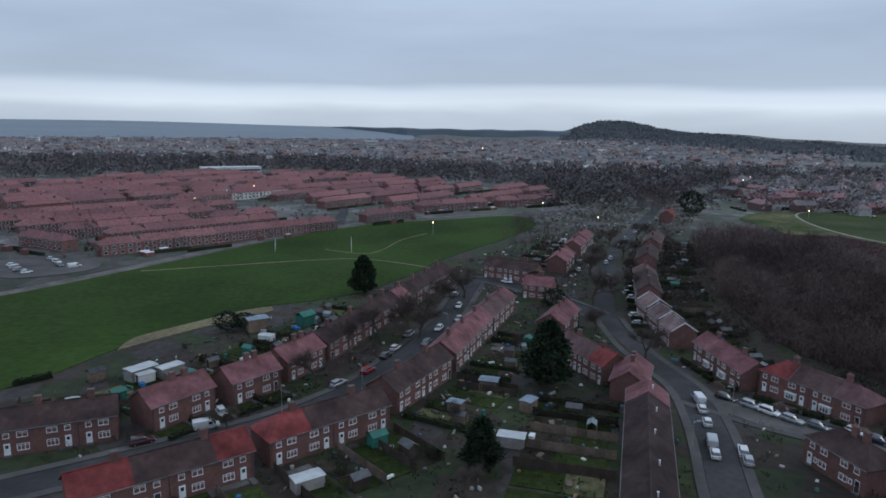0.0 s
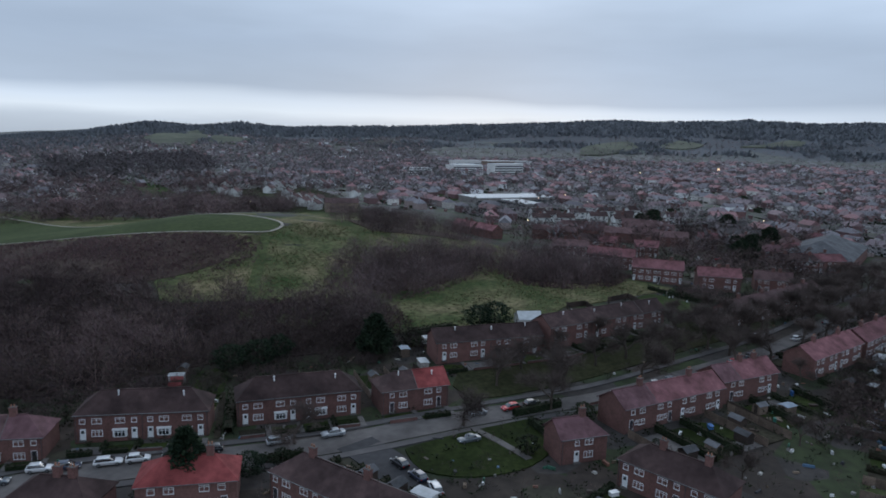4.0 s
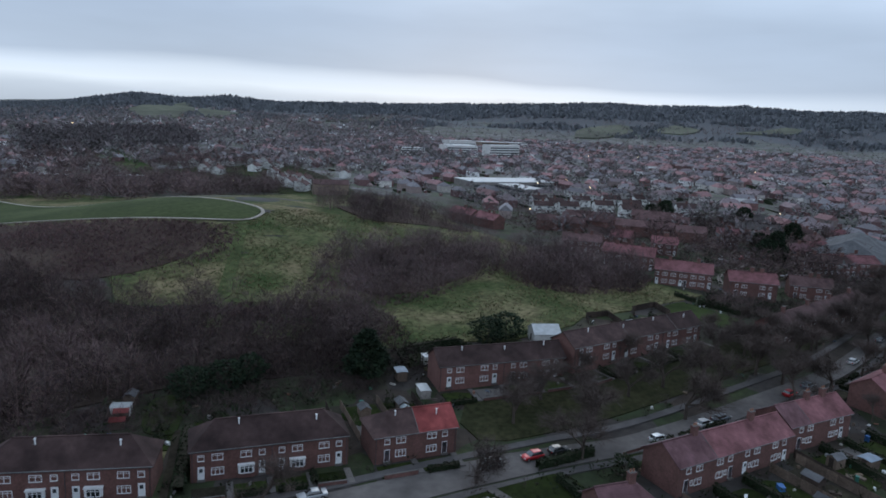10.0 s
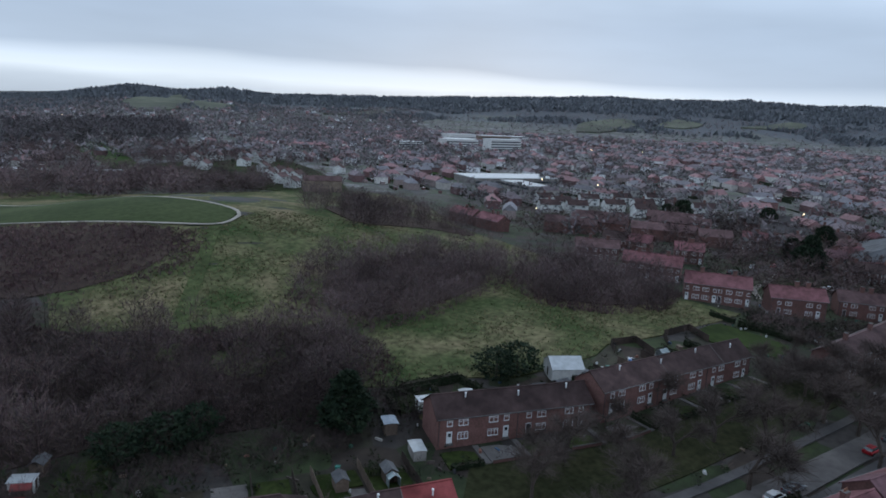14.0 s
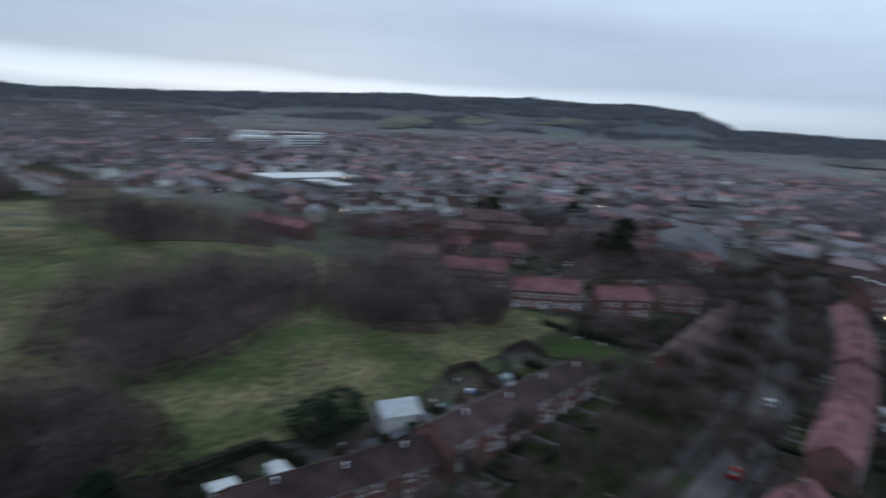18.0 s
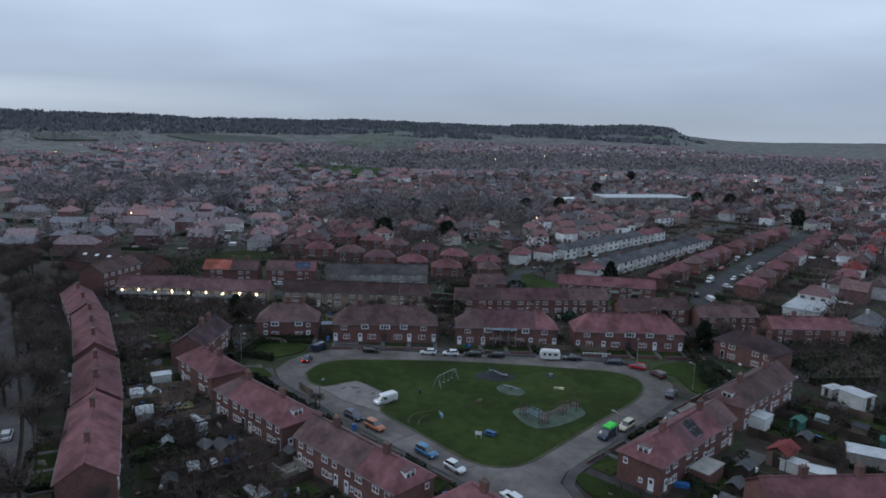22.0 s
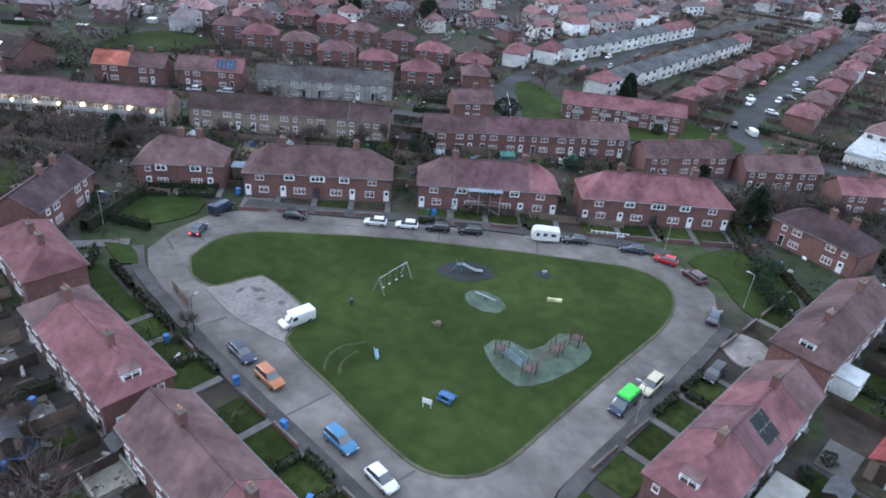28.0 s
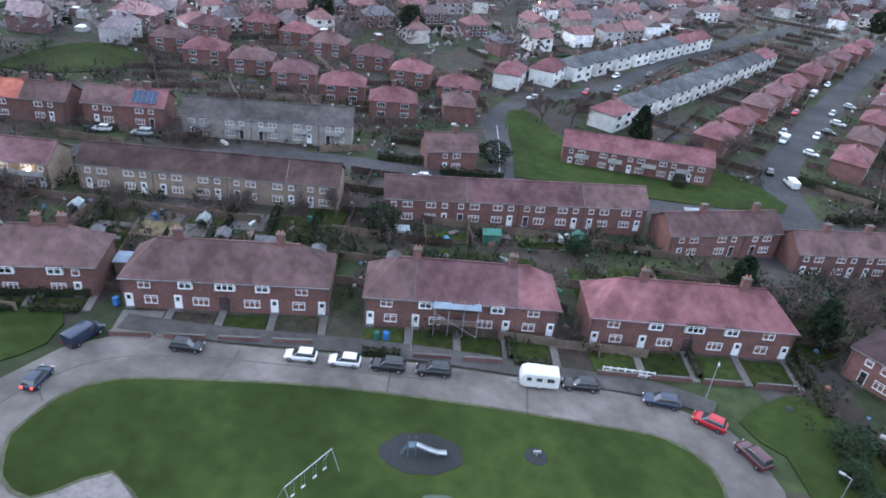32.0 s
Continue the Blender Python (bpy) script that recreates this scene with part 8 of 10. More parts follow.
for x in (-3.2, 3.2):
    for s in (-1, 1):
        _b = Build()
        _b.tube((x, s * 1.2, -0.2), (x, 0, 2.5), 0.05)
        part("leg", _b.mesh("leg", METAL), sw)
_b = Build()
_b.tube((-3.2, 0, 2.5), (3.2, 0, 2.5), 0.06)
part("crossbar", _b.mesh("crossbar", METAL), sw)
for x in (-2.2, -0.8, 0.8, 2.2):
    _b = Build()
    for s in (-0.2, 0.2):
        _b.tube((x + s, 0, 0.5), (x + s, 0, 2.48), 0.012, None, 4)
    _b.box(x - 0.25, x + 0.25, -0.1, 0.1, 0.46, 0.5)
    part("swing_seat", _b.mesh("swing_seat", METAL), sw)

sl = thing("slide", "metal slide with a pale chute on black rubber", "slide", at(168.3, -71.8, -140.6, 0.30), None)
_b = Build()
for x, y in ((-1.6, -0.35), (-1.6, 0.35), (-0.8, -0.35), (-0.8, 0.35)):
    _b.tube((x, y, -0.2), (x, y, 2.2), 0.05)
_b.box(-1.65, -0.75, -0.4, 0.4, 1.4, 1.47)
for k in range(6):
    _b.tube((-2.3 + k * 0.11, -0.3, 0.2 + k * 0.22), (-2.3 + k * 0.11, 0.3, 0.2 + k * 0.22), 0.03)
part("platform", _b.mesh("platform", mat("faded_blue_steel", (0.10, 0.16, 0.20), 0.5)), sl)
_b = Build()
pts_ = [(-0.8, 1.45), (-0.2, 1.2), (0.6, 0.75), (1.6, 0.35), (2.6, 0.3)]
for (xa_, za_), (xb_, zb_) in zip(pts_, pts_[1:]):
    _b.face([(xa_, -0.3, za_), (xb_, -0.3, zb_), (xb_, 0.3, zb_), (xa_, 0.3, za_)])
    for s in (-0.3, 0.3):
        _b.face([(xa_, s, za_), (xb_, s, zb_), (xb_, s, zb_ + 0.18), (xa_, s, za_ + 0.18)])
part("chute", _b.mesh("chute", METAL), sl, None, "pale metal chute")

ss = thing("seesaw", "pale metal see-saw on matting", "see-saw", at(161.7, -67.4, 2, 0.31), None)
_b = Build()
_b.box(-2.2, 2.2, -0.12, 0.12, 0.55, 0.65)
part("beam", _b.mesh("beam", METAL), ss)
_b = Build()
_b.tube((0, -0.3, -0.1), (0, 0, 0.6), 0.06)
_b.tube((0, 0.3, -0.1), (0, 0, 0.6), 0.06)
part("pivot", _b.mesh("pivot", IRON), ss)
for x in (-2, 2):
    _b = Build()
    _b.box(x - 0.2, x + 0.2, -0.17, 0.17, 0.65, 0.72)
    part("seat", _b.mesh("seat", IRON), ss)

cf = thing("climbing_frame", "red and blue timber climbing frame with nets", "climbing frame", at(149, -61, 0, 0.31), None)
cpost, cnet, crail = mat("red_brown_posts", (0.12, 0.05, 0.055), 0.7), mat("blue_net_rope", (0.16, 0.24, 0.28), 0.8), mat("brown_rails", (0.105, 0.07, 0.06), 0.7)
TOWERS = (Vector((3.9, 2.9, 0)), Vector((-1.0, 4.2, 0)), Vector((-1.5, -2.2, 0)), Vector((-2.5, -6.0, 0)))
for tw_ in TOWERS:
    for dx, dy in ((-0.65, -0.65), (0.65, -0.65), (0.65, 0.65), (-0.65, 0.65)):
        _b = Build()
        _b.tube((tw_.x + dx, tw_.y + dy, -0.3), (tw_.x + dx, tw_.y + dy, 2.3), 0.09, 0.08, 7)
        part("post", _b.mesh("post", cpost), cf)
    _b = Build()
    _b.box(tw_.x - 0.7, tw_.x + 0.7, tw_.y - 0.7, tw_.y + 0.7, 1.0, 1.08)
    part("deck", _b.mesh("deck", crail), cf)
for k_, (p_, q_) in enumerate(zip(TOWERS, TOWERS[1:])):
    d_ = (q_ - p_).normalized()
    s_ = Vector((-d_.y, d_.x, 0)) * 0.6
    a_, e_ = p_ + d_ * 0.7, q_ - d_ * 0.7
    rope, words = (cnet, "pale blue rope bridge") if k_ == 0 else (crail, "brown rung bridge")
    _b = Build()
    _b.tube(a_ + s_ + Vector((0, 0, 1.05)), e_ + s_ + Vector((0, 0, 1.05)), 0.04, None, 4)
    bridge = part("bridge", _b.mesh("bridge", rope), cf, None, words)
    for sg_ in (1, -1):
        for z in (1.05, 1.5, 2.0) if k_ == 0 else (1.05, 1.9):
            if (sg_, z) != (1, 1.05):
                _b = Build()
                _b.tube(a_ + s_ * sg_ + Vector((0, 0, z)), e_ + s_ * sg_ + Vector((0, 0, z)), 0.04, None, 4)
                part("rail", _b.mesh("rail", rope), bridge)
    n_ = int((e_ - a_).length / 0.35)
    for j in range(n_ + 1):
        c_ = a_ + (e_ - a_) * (j / n_)
        foot, head = Vector((0, 0, 1.05)), Vector((0, 0, 2.0))
        for p0, p1, name_ in ((c_ + s_ + foot, c_ - s_ + foot, "rung"), (c_ + s_ + foot, c_ + s_ + head, "rope"), (c_ - s_ + foot, c_ - s_ + head, "rope")):
            if name_ == "rung" or k_ == 0:
                _b = Build()
                _b.tube(p0, p1, 0.035, None, 4)
                part(name_, _b.mesh(name_, rope), bridge)

pt = thing("picnic_table", "blue picnic table on the grass", "table", at(153, -46.2, 5, 0.26), None)
for n_, bx in (("tabletop", (-1.0, 1.0, -0.4, 0.4, 0.7, 0.78)), ("seat", (-1.0, 1.0, 0.65, 0.95, 0.42, 0.48)), ("seat", (-1.0, 1.0, -0.95, -0.65, 0.42, 0.48)), ("leg", (-0.75, -0.65, -0.8, 0.8, -0.1, 0.7)), ("leg", (0.65, 0.75, -0.8, 0.8, -0.1, 0.7))):
    _b = Build()
    _b.box(*bx)
    part(n_, _b.mesh(n_, mat("blue_painted_timber", (0.035, 0.085, 0.19), 0.6)), pt)
bn = thing("park_bench", "pale blue bench lying low on the grass", "bench", at(164.6, -46.7, -42, 0.26), None)
for n_, bx in (("seat", (-0.9, 0.9, -0.25, 0.25, 0.4, 0.47)), ("backrest", (-0.9, 0.9, 0.22, 0.28, 0.5, 0.9)), ("leg", (-0.75, -0.65, -0.2, 0.25, -0.1, 0.42)), ("leg", (0.65, 0.75, -0.2, 0.25, -0.1, 0.42))):
    _b = Build()
    _b.box(*bx)
    part(n_, _b.mesh(n_, mat("pale_blue_paint", (0.18, 0.32, 0.38), 0.6)), bn)
sg = thing("notice_board", "small white notice board on posts", "sign", at(153.9, -43.5, 20, 0.26), None)
for n_, bx, mm in (("board", (-0.6, 0.6, -0.03, 0.03, 0.7, 1.4), UPVC), ("post", (-0.5, -0.42, -0.08, -0.03, -0.2, 0.9), UPVC), ("post", (0.42, 0.5, -0.08, -0.03, -0.2, 0.9), UPVC)):
    _b = Build()
    _b.box(*bx)
    part(n_, _b.mesh(n_, mm), sg)
_b = Build()
_b.box(-1.1, 1.1, -0.2, 0.2, -0.05, 0.45, 0, 0.03)
thing("balance_beam", "pale yellow balance beam on the grass", "play beam", at(153.9, -74.4, 32, 0.26), _b.mesh("balance_beam", mat("pale_yellow_paint", (0.50, 0.46, 0.28), 0.7)))
_b = Build()
_b.tube((0, 0, -0.1), (0, 0, 0.5), 0.5, 0.42, 12)
_b.tube((0.3, 0.3, 0.1), (0.9, 0.2, 0.15), 0.2, 0.15, 8)
thing("tree_stump", "weathered grey tree stump on the grass", "stump", at(163, -57.6, 0, 0.26), _b.mesh("tree_stump", WOOD))
_b = Build()
_b.tube((0, 0, -0.1), (0, 0, 0.95), 0.28, 0.3, 12)
_b.tube((0, 0, 0.95), (0, 0, 1.1), 0.32, 0.2, 12)
thing("litter_bin", "dark round litter bin on the green", "bin", at(175, -53, 0, 0.26), _b.mesh("litter_bin", IRON))
_b = Build()
_b.tube((0, 0, -0.1), (0, 0, 0.5), 0.1, 0.12, 8)
_b.box(-0.45, 0.45, -0.12, 0.12, 0.45, 0.75, 0, 0.05)
thing("spring_rocker", "small spring rocker on worn matting", "rocker", at(158.9, -80, 40, 0.31), _b.mesh("spring_rocker", METAL))


def lamp_post(x, y, turn=0.0, h=6.0, material=None, lit=False):
    th = thing("street_lamp", "tall pale street lamp post beside the road", "street lamp", at(x, y, turn, 0.1), None, "street lamps")
    b = Build()
    b.tube((0, 0, -0.3), (0, 0, 1.0), 0.1, 0.09, 8)
    b.tube((0, 0, 1.0), (0, 0, h), 0.06, 0.045, 8)
    b.tube((0, 0, h), (0.8, 0, h + 0.15), 0.04, 0.04, 6)
    part("post", b.mesh("post", material or METAL), th)
    b = Build()
    b.box(0.6, 1.25, -0.13, 0.13, h + 0.08, h + 0.24, 0, 0.03)
    part("lantern", b.mesh("lantern", WARM if lit else GREY_L), th)


GREY_L = mat("grey_lantern", (0.3, 0.31, 0.32), 0.5)
lamp_post(185.2, -34.4, -90, 5.5, IRON)
for x, y, t in ((220, -42, 200), (180.4, -84.6, 130), (147.6, -102.8, 100), (131.4, -93.4, 0), (134, -58, 0), (-28.5, 139, 140), (-14, 182, 170), (-42, 126.5, 320), (35.4, 120, 0), (48.5, 140, 180)):
    lamp_post(x, y, t)
_b = Build()
for x in (0, 7.3):
    _b.tube((x, 0, -0.2), (x, 0, 5.6), 0.06, 0.05, 6)
_b.tube((0, 0, 3), (7.3, 0, 3), 0.06, 0.06, 6)
for k_, (x, y, t) in enumerate(((-100, 290, 107), (-67, 295, 102))):
    thing("goal_posts", "tall white sports posts on the field", "goal posts", at(x, y, t, 0.1), _b.mesh("goal_posts", UPVC), "sports posts")

# scaffolding on a house front
sc = thing("scaffolding", "metal scaffolding with planks on a house front", "scaffolding", pose(178.9, -92.0, Z(178.9, -92.0), 0, 0, 37.5), None)
for x in (-2.9, -1.0, 1.0, 2.9):
    for y in (0.25, 1.35):
        _b = Build()
        _b.tube((x, y, -0.2), (x, y, 5.2), 0.04, None, 6)
        part("pole", _b.mesh("pole", METAL), sc)
for z in (1.9, 3.9):
    for k_ in range(4):
        _b = Build()
        _b.box(-3.1, 3.1, 0.3 + k_ * 0.25, 0.52 + k_ * 0.25, z, z + 0.05)
        part("plank", _b.mesh("plank", WOOD), sc)
_b = Build()
_b.box(-3.2, 3.2, -0.2, 1.7, 4.75, 4.83, 0, 0.0)
part("sheet_roof", _b.mesh("sheet_roof", BLUEROOF), sc, None, "grey-blue sheet cover")
_b = Build()
_b.tube((-2.9, 1.35, 0.2), (2.9, 1.35, 3.8), 0.035, None, 6)
for z in (2.8, 4.6):
    _b.tube((-3, 1.35, z), (3, 1.35, z), 0.035, None, 6)
part("brace", _b.mesh("brace", METAL), sc)

# loft dormers, solar panels
def roof_panels(x, y, turn, rows, cols, z, tilt, label, cells=None):
    th = thing("solar_panels", label, "solar panels", pose(x, y, z, 0, 0, turn) @ Matrix.Rotation(radians(tilt), 4, "X"), None, "solar panels")
    b, f = Build(), Build()
    b.box(-0.48, 0.48, -0.78, 0.78, 0, 0.03)
    f.box(-0.5, 0.5, -0.8, 0.8, -0.02, 0.01)
    pm, fm = b.mesh("panel", cells or mat("solar_cells", (0.022, 0.04, 0.085), 0.22, 1, 0.1, 0.5, 0.1, 0.0)), f.mesh("panel_frame", METAL)
    for r in range(rows):
        for c in range(cols):
            o = part("panel", pm, th, Matrix.Translation(((c - (cols - 1) / 2) * 1.02, (r - (rows - 1) / 2) * 1.62, 0)))
            part("panel_frame", fm, o)


SL = math.degrees(math.atan2(RIDGE - EAVES, D / 2))
roof_panels(269.0, -104.4, -142, 2, 5, Z(269, -104.4) + 6.34, SL, "blue solar panels on a pink roof")
roof_panels(126.9, -14.9, 168.8, 2, 6, Z(126.9, -14.9) + 6.34, SL, "dark blue solar panels on a pink roof")
roof_panels(121.5, -59.9, -98.5, 2, 3, Z(121.5, -59.9) + 6.34, SL, "black solar panels on a patched roof", mat("black_solar_cells", (0.012, 0.013, 0.017), 0.45, 1, 0.1, 0.5, 0.1, 0.0, spec=0.15))

# lit walkway lamps on the flats
for k in range(9):
    t_ = (k + 0.4) / 9
    x, y = 293 + (255 - 293) * t_ - 0.574 * 4.0, -52.5 + (-79 + 52.5) * t_ + 0.819 * 4.0
    th = thing("wall_lamp", "glowing warm wall lamp on the flats' walkway", "lamp", pose(x, y, Z(x, y) + (3.9 if k % 2 else 3.6), 0, 0, 125), None, "wall lamps")
    _b = Build()
    _b.box(-0.1, 0.15, -0.12, 0.12, -0.1, 0.1, 0, 0.02)
    part("bracket", _b.mesh("bracket", IRON), th)
    _b = Build()
    _b.tube((0.2, 0, -0.16), (0.2, 0, 0.16), 0.17, 0.13, 8)
    part("bulb", _b.mesh("bulb", WALKLIGHT), th)
pf = thing("picket_fence", "low white fence in a front garden", "fence", at(156.9, -100.1, 32, 0.2), None)
_b = Build()
for z in (0.25, 0.75):
    _b.box(-3.3, 3.3, -0.03, 0.03, z, z + 0.12)
part("rails", _b.mesh("rails", UPVC), pf)
for k_ in range(8):
    _b = Build()
    _b.box(-3.35 + k_ * 0.94, -3.2 + k_ * 0.94, -0.06, 0.06, -0.3, 0.98)
    part("post", _b.mesh("post", UPVC), pf)


# ---- the town beyond ----
HR = random.Random(5)


class Houses:
    """Many plain houses joined into one sheet: walls, roofs, windows."""

    def __init__(self):
        self.b = Build()

    def add(self, x, y, turn, L, W, H, R, hip, win, pale):
        b = self.b
        z = Z(x, y)
        c, s = math.cos(turn), math.sin(turn)

        def P(u, v, w):
            return (x + u * c - v * s, y + u * s + v * c, z + w)

        h, w = L / 2, W / 2
        near = math.hypot(x - 150, y) < 900
        k = len(b.v)
        b.v += [P(-h, -w, -2), P(h, -w, -2), P(h, w, -2), P(-h, w, -2), P(-h, -w, H), P(h, -w, H), P(h, w, H), P(-h, w, H)]
        for q in ((0, 1, 5, 4), (1, 2, 6, 5), (2, 3, 7, 6), (3, 0, 4, 7)):
            b.f.append(tuple(k + i for i in q))
            b.m.append(3 if pale else 0)
        e = w * 0.9 if hip else -0.3
        o = 0.35
        k = len(b.v)
        b.v += [P(-h - o, -w - o, H - 0.2), P(h + o, -w - o, H - 0.2), P(h + o, w + o, H - 0.2), P(-h - o, w + o, H - 0.2), P(-h + e, 0, R), P(h - e, 0, R)]
        for q in ((0, 1, 5, 4), (2, 3, 4, 5), (1, 2, 5), (3, 0, 4)):
            b.f.append(tuple(k + i for i in q))
            b.m.append(1)
        if win:
            n = max(2, int(L / 3))
            for sd in (-1, 1):
                for i in range(n):
                    u = -h + (i + 0.5) * L / n
                    for z0, z1 in ((0.9, 2.1), (3.2, 4.3)):
                        k = len(b.v)
                        for g, mm in ((0.12, 4), (0.0, 2)):
                            d = sd * (w + (0.03 if mm == 4 else 0.06))
                            q = [P(u - 0.75 - g, d, z0 - g), P(u + 0.75 + g, d, z0 - g), P(u + 0.75 + g, d, z1 + g), P(u - 0.75 - g, d, z1 + g)]
                            k = len(b.v)
                            b.v += q if sd < 0 else q[::-1]
                            b.f.append((k, k + 1, k + 2, k + 3))
                            b.m.append(mm)
        if near:
            vv = HR.choice((-1, 1)) * (w + HR.uniform(6, 12))
            k = len(b.v)
            b.v += [P(i * h * 1.2, vv + j * 0.5, q) for q in (-1, HR.uniform(1.2, 2.2)) for i, j in ((-1, -1), (1, -1), (1, 1), (-1, 1))]
            for q in ((0, 1, 5, 4), (1, 2, 6, 5), (2, 3, 7, 6), (3, 0, 4, 7), (4, 5, 6, 7)):
                b.f.append(tuple(k + i for i in q))
                b.m.append(5)
            for _ in range(2):
                uu, vv, s_ = HR.uniform(-h, h), HR.choice((-1, 1)) * (w + HR.uniform(4, 11)), HR.uniform(0.9, 2.2)
                k = len(b.v)
                b.v += [P(uu + i * s_, vv + j * s_ * 0.7, q) for q in (-1, HR.uniform(1.6, 2.4)) for i, j in ((-1, -1), (1, -1), (1, 1), (-1, 1))]
                for q in ((0, 1, 5, 4), (1, 2, 6, 5), (2, 3, 7, 6), (3, 0, 4, 7), (4, 5, 6, 7)):
                    b.f.append(tuple(k + i for i in q))
                    b.m.append(HR.choice((3, 1, 1)) if q[0] == 4 else 0)
        k = len(b.v)
        u = h * 0.4
        b.v += [P(u - 0.5, -0.4, R - 0.8), P(u + 0.5, -0.4, R - 0.8), P(u + 0.5, 0.4, R - 0.8), P(u - 0.5, 0.4, R - 0.8), P(u - 0.5, -0.4, R + 1), P(u + 0.5, -0.4, R + 1), P(u + 0.5, 0.4, R + 1), P(u - 0.5, 0.4, R + 1)]
        for q in ((0, 1, 5, 4), (1, 2, 6, 5), (2, 3, 7, 6), (3, 0, 4, 7), (4, 5, 6, 7)):
            b.f.append(tuple(k + i for i in q))
            b.m.append(0)

    def done(self, name, label, roofs, walls=None):
        me = bpy.data.meshes.new(name)
        me.from_pydata(self.b.v, [], self.b.f)
        for m in (walls or TOWNWALL, roofs, GLASS, TOWNPALE, UPVC, HEDGE):
            me.materials.append(m)
        me.polygons.foreach_set("material_index", self.b.m)
        me.update()
        return tagged(new(name, me), label, "houses", "", "stuff")


TOWNWALL = islands("town_walls", ((0.17, 0.095, 0.092), (0.14, 0.085, 0.086), (0.25, 0.20, 0.19), (0.13, 0.08, 0.08), (0.38, 0.37, 0.37)), 0.9)
ESTATEWALL = islands("estate_walls", ((0.17, 0.085, 0.078), (0.15, 0.078, 0.072), (0.19, 0.10, 0.09), (0.13, 0.07, 0.066)), 0.9)
TOWNPALE = islands("pale_town_walls", ((0.70, 0.70, 0.70), (0.6, 0.58, 0.55), (0.46, 0.43, 0.40), (0.74, 0.74, 0.75)), 0.9)
# mixed far roofs, lightened and greyed so the colour carries the haze
ROOF_HAZED = islands("hazed_town_roofs", ((0.26, 0.155, 0.158), (0.19, 0.155, 0.165), (0.185, 0.178, 0.192), (0.275, 0.158, 0.160), (0.165, 0.155, 0.168), (0.225, 0.168, 0.175)), 0.85)
ROOF_PINK = islands("estate_roofs", ((0.222, 0.103, 0.105), (0.205, 0.096, 0.098), (0.190, 0.092, 0.095), (0.234, 0.110, 0.112), (0.175, 0.088, 0.092)), 0.85)
ROOF_NEAR = islands("suburb_roofs", ((0.185, 0.098, 0.098), (0.13, 0.098, 0.10), (0.13, 0.125, 0.135), (0.20, 0.104, 0.104), (0.105, 0.09, 0.094), (0.165, 0.10, 0.10)), 0.85)
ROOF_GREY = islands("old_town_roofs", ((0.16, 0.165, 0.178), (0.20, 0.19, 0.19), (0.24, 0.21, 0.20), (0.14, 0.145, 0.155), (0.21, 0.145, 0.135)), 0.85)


def district(name, poly, turn, row, gap, label, roofs, seed, size=(7, 11), pale=0.2, win=0.0, holes=(), block=None, skip=0.12, hip=0.5):
    """Rows of houses over an area. turn: the rows' heading in degrees; block: size of the areas that turn a little from their neighbours."""
    r, H = random.Random(seed), Houses()
    xs, ys = [p[0] for p in poly], [p[1] for p in poly]
    cx, cy = (min(xs) + max(xs)) / 2, (min(ys) + max(ys)) / 2
    span = math.hypot(max(xs) - min(xs), max(ys) - min(ys)) / 2
    n = 0
    v = -span
    while v < span:
        u = -span
        while u < span:
            L = r.uniform(*size)
            a = radians(turn)
            x, y = cx + u * math.cos(a) - v * math.sin(a), cy + u * math.sin(a) + v * math.cos(a)
            if block:
                x += block * 0.5 * noise.noise((x / block, y / block, seed))
                y += block * 0.5 * noise.noise((x / block, y / block, seed + 9.0))
                a += 0.9 * noise.noise((x / block / 1.5, y / block / 1.5, seed + 4.0))
            u += L + gap * r.uniform(0.6, 1.5)
            if r.random() < skip or not inside(x, y, poly) or any(inside(x, y, q) for q in holes):
                continue
            H.add(x, y, a + (math.pi / 2 if block and r.random() < 0.25 else 0) + r.gauss(0, 0.03), L, r.uniform(7, 8.2), 5.0, r.uniform(7.3, 8.2), r.random() < hip, r.random() < win, r.random() < pale)
            n += 1
        v += row * r.uniform(0.85, 1.15)
    return H.done(name, label, roofs, ESTATEWALL if roofs is ROOF_PINK else None)


HILLFIELDS = (((1544, 1713), (1968, 1896), (1654, 1562), (1381, 1388), (1278, 1381)), ((1768, 1647), (1726, 1445), (1559, 1345), (1527, 1433)), ((1750, 1160), (1786, 1100), (1912, 1028), (2090, 1143)),
              ((1803, 437), (2114, 490), (2306, 406), (2164, 341), (1841, 387)), ((2202, 289), (2390, 242), (2276, 159), (2152, 205)), ((2179, 56), (2465, -87), (2339, -126)),
              ((1900, -700), (1910, -760), (1640, -720), (1650, -640), (1740, -630)), ((1760, -960), (1830, -1040), (1660, -1210), (1420, -1060), (1470, -930)), ((1362, -1154), (1612, -1536), (1437, -1604), (1075, -1140), (1069, -970)))
HILLPASTURE = mat("hill_pasture", (0.094, 0.106, 0.080), 0.95, 0.05, 0.15, 0.006, 0.3, 0.0, each=0.25, tint=(0.126, 0.128, 0.094), spec=0.1)
MOORPASTURE = mat("moor_pasture", (0.078, 0.088, 0.076), 0.95, 0.05, 0.15, 0.005, 0.3, 0.0, each=0.2, tint=(0.096, 0.104, 0.084), spec=0.1)
for k_, fld in enumerate(HILLFIELDS):
    patch(f"hill_pasture_{k_ + 1}", fld, HILLPASTURE if k_ < 6 else MOORPASTURE, 4.0, "pale green pasture on the distant hillside", "grass", step=60, skirt=9)


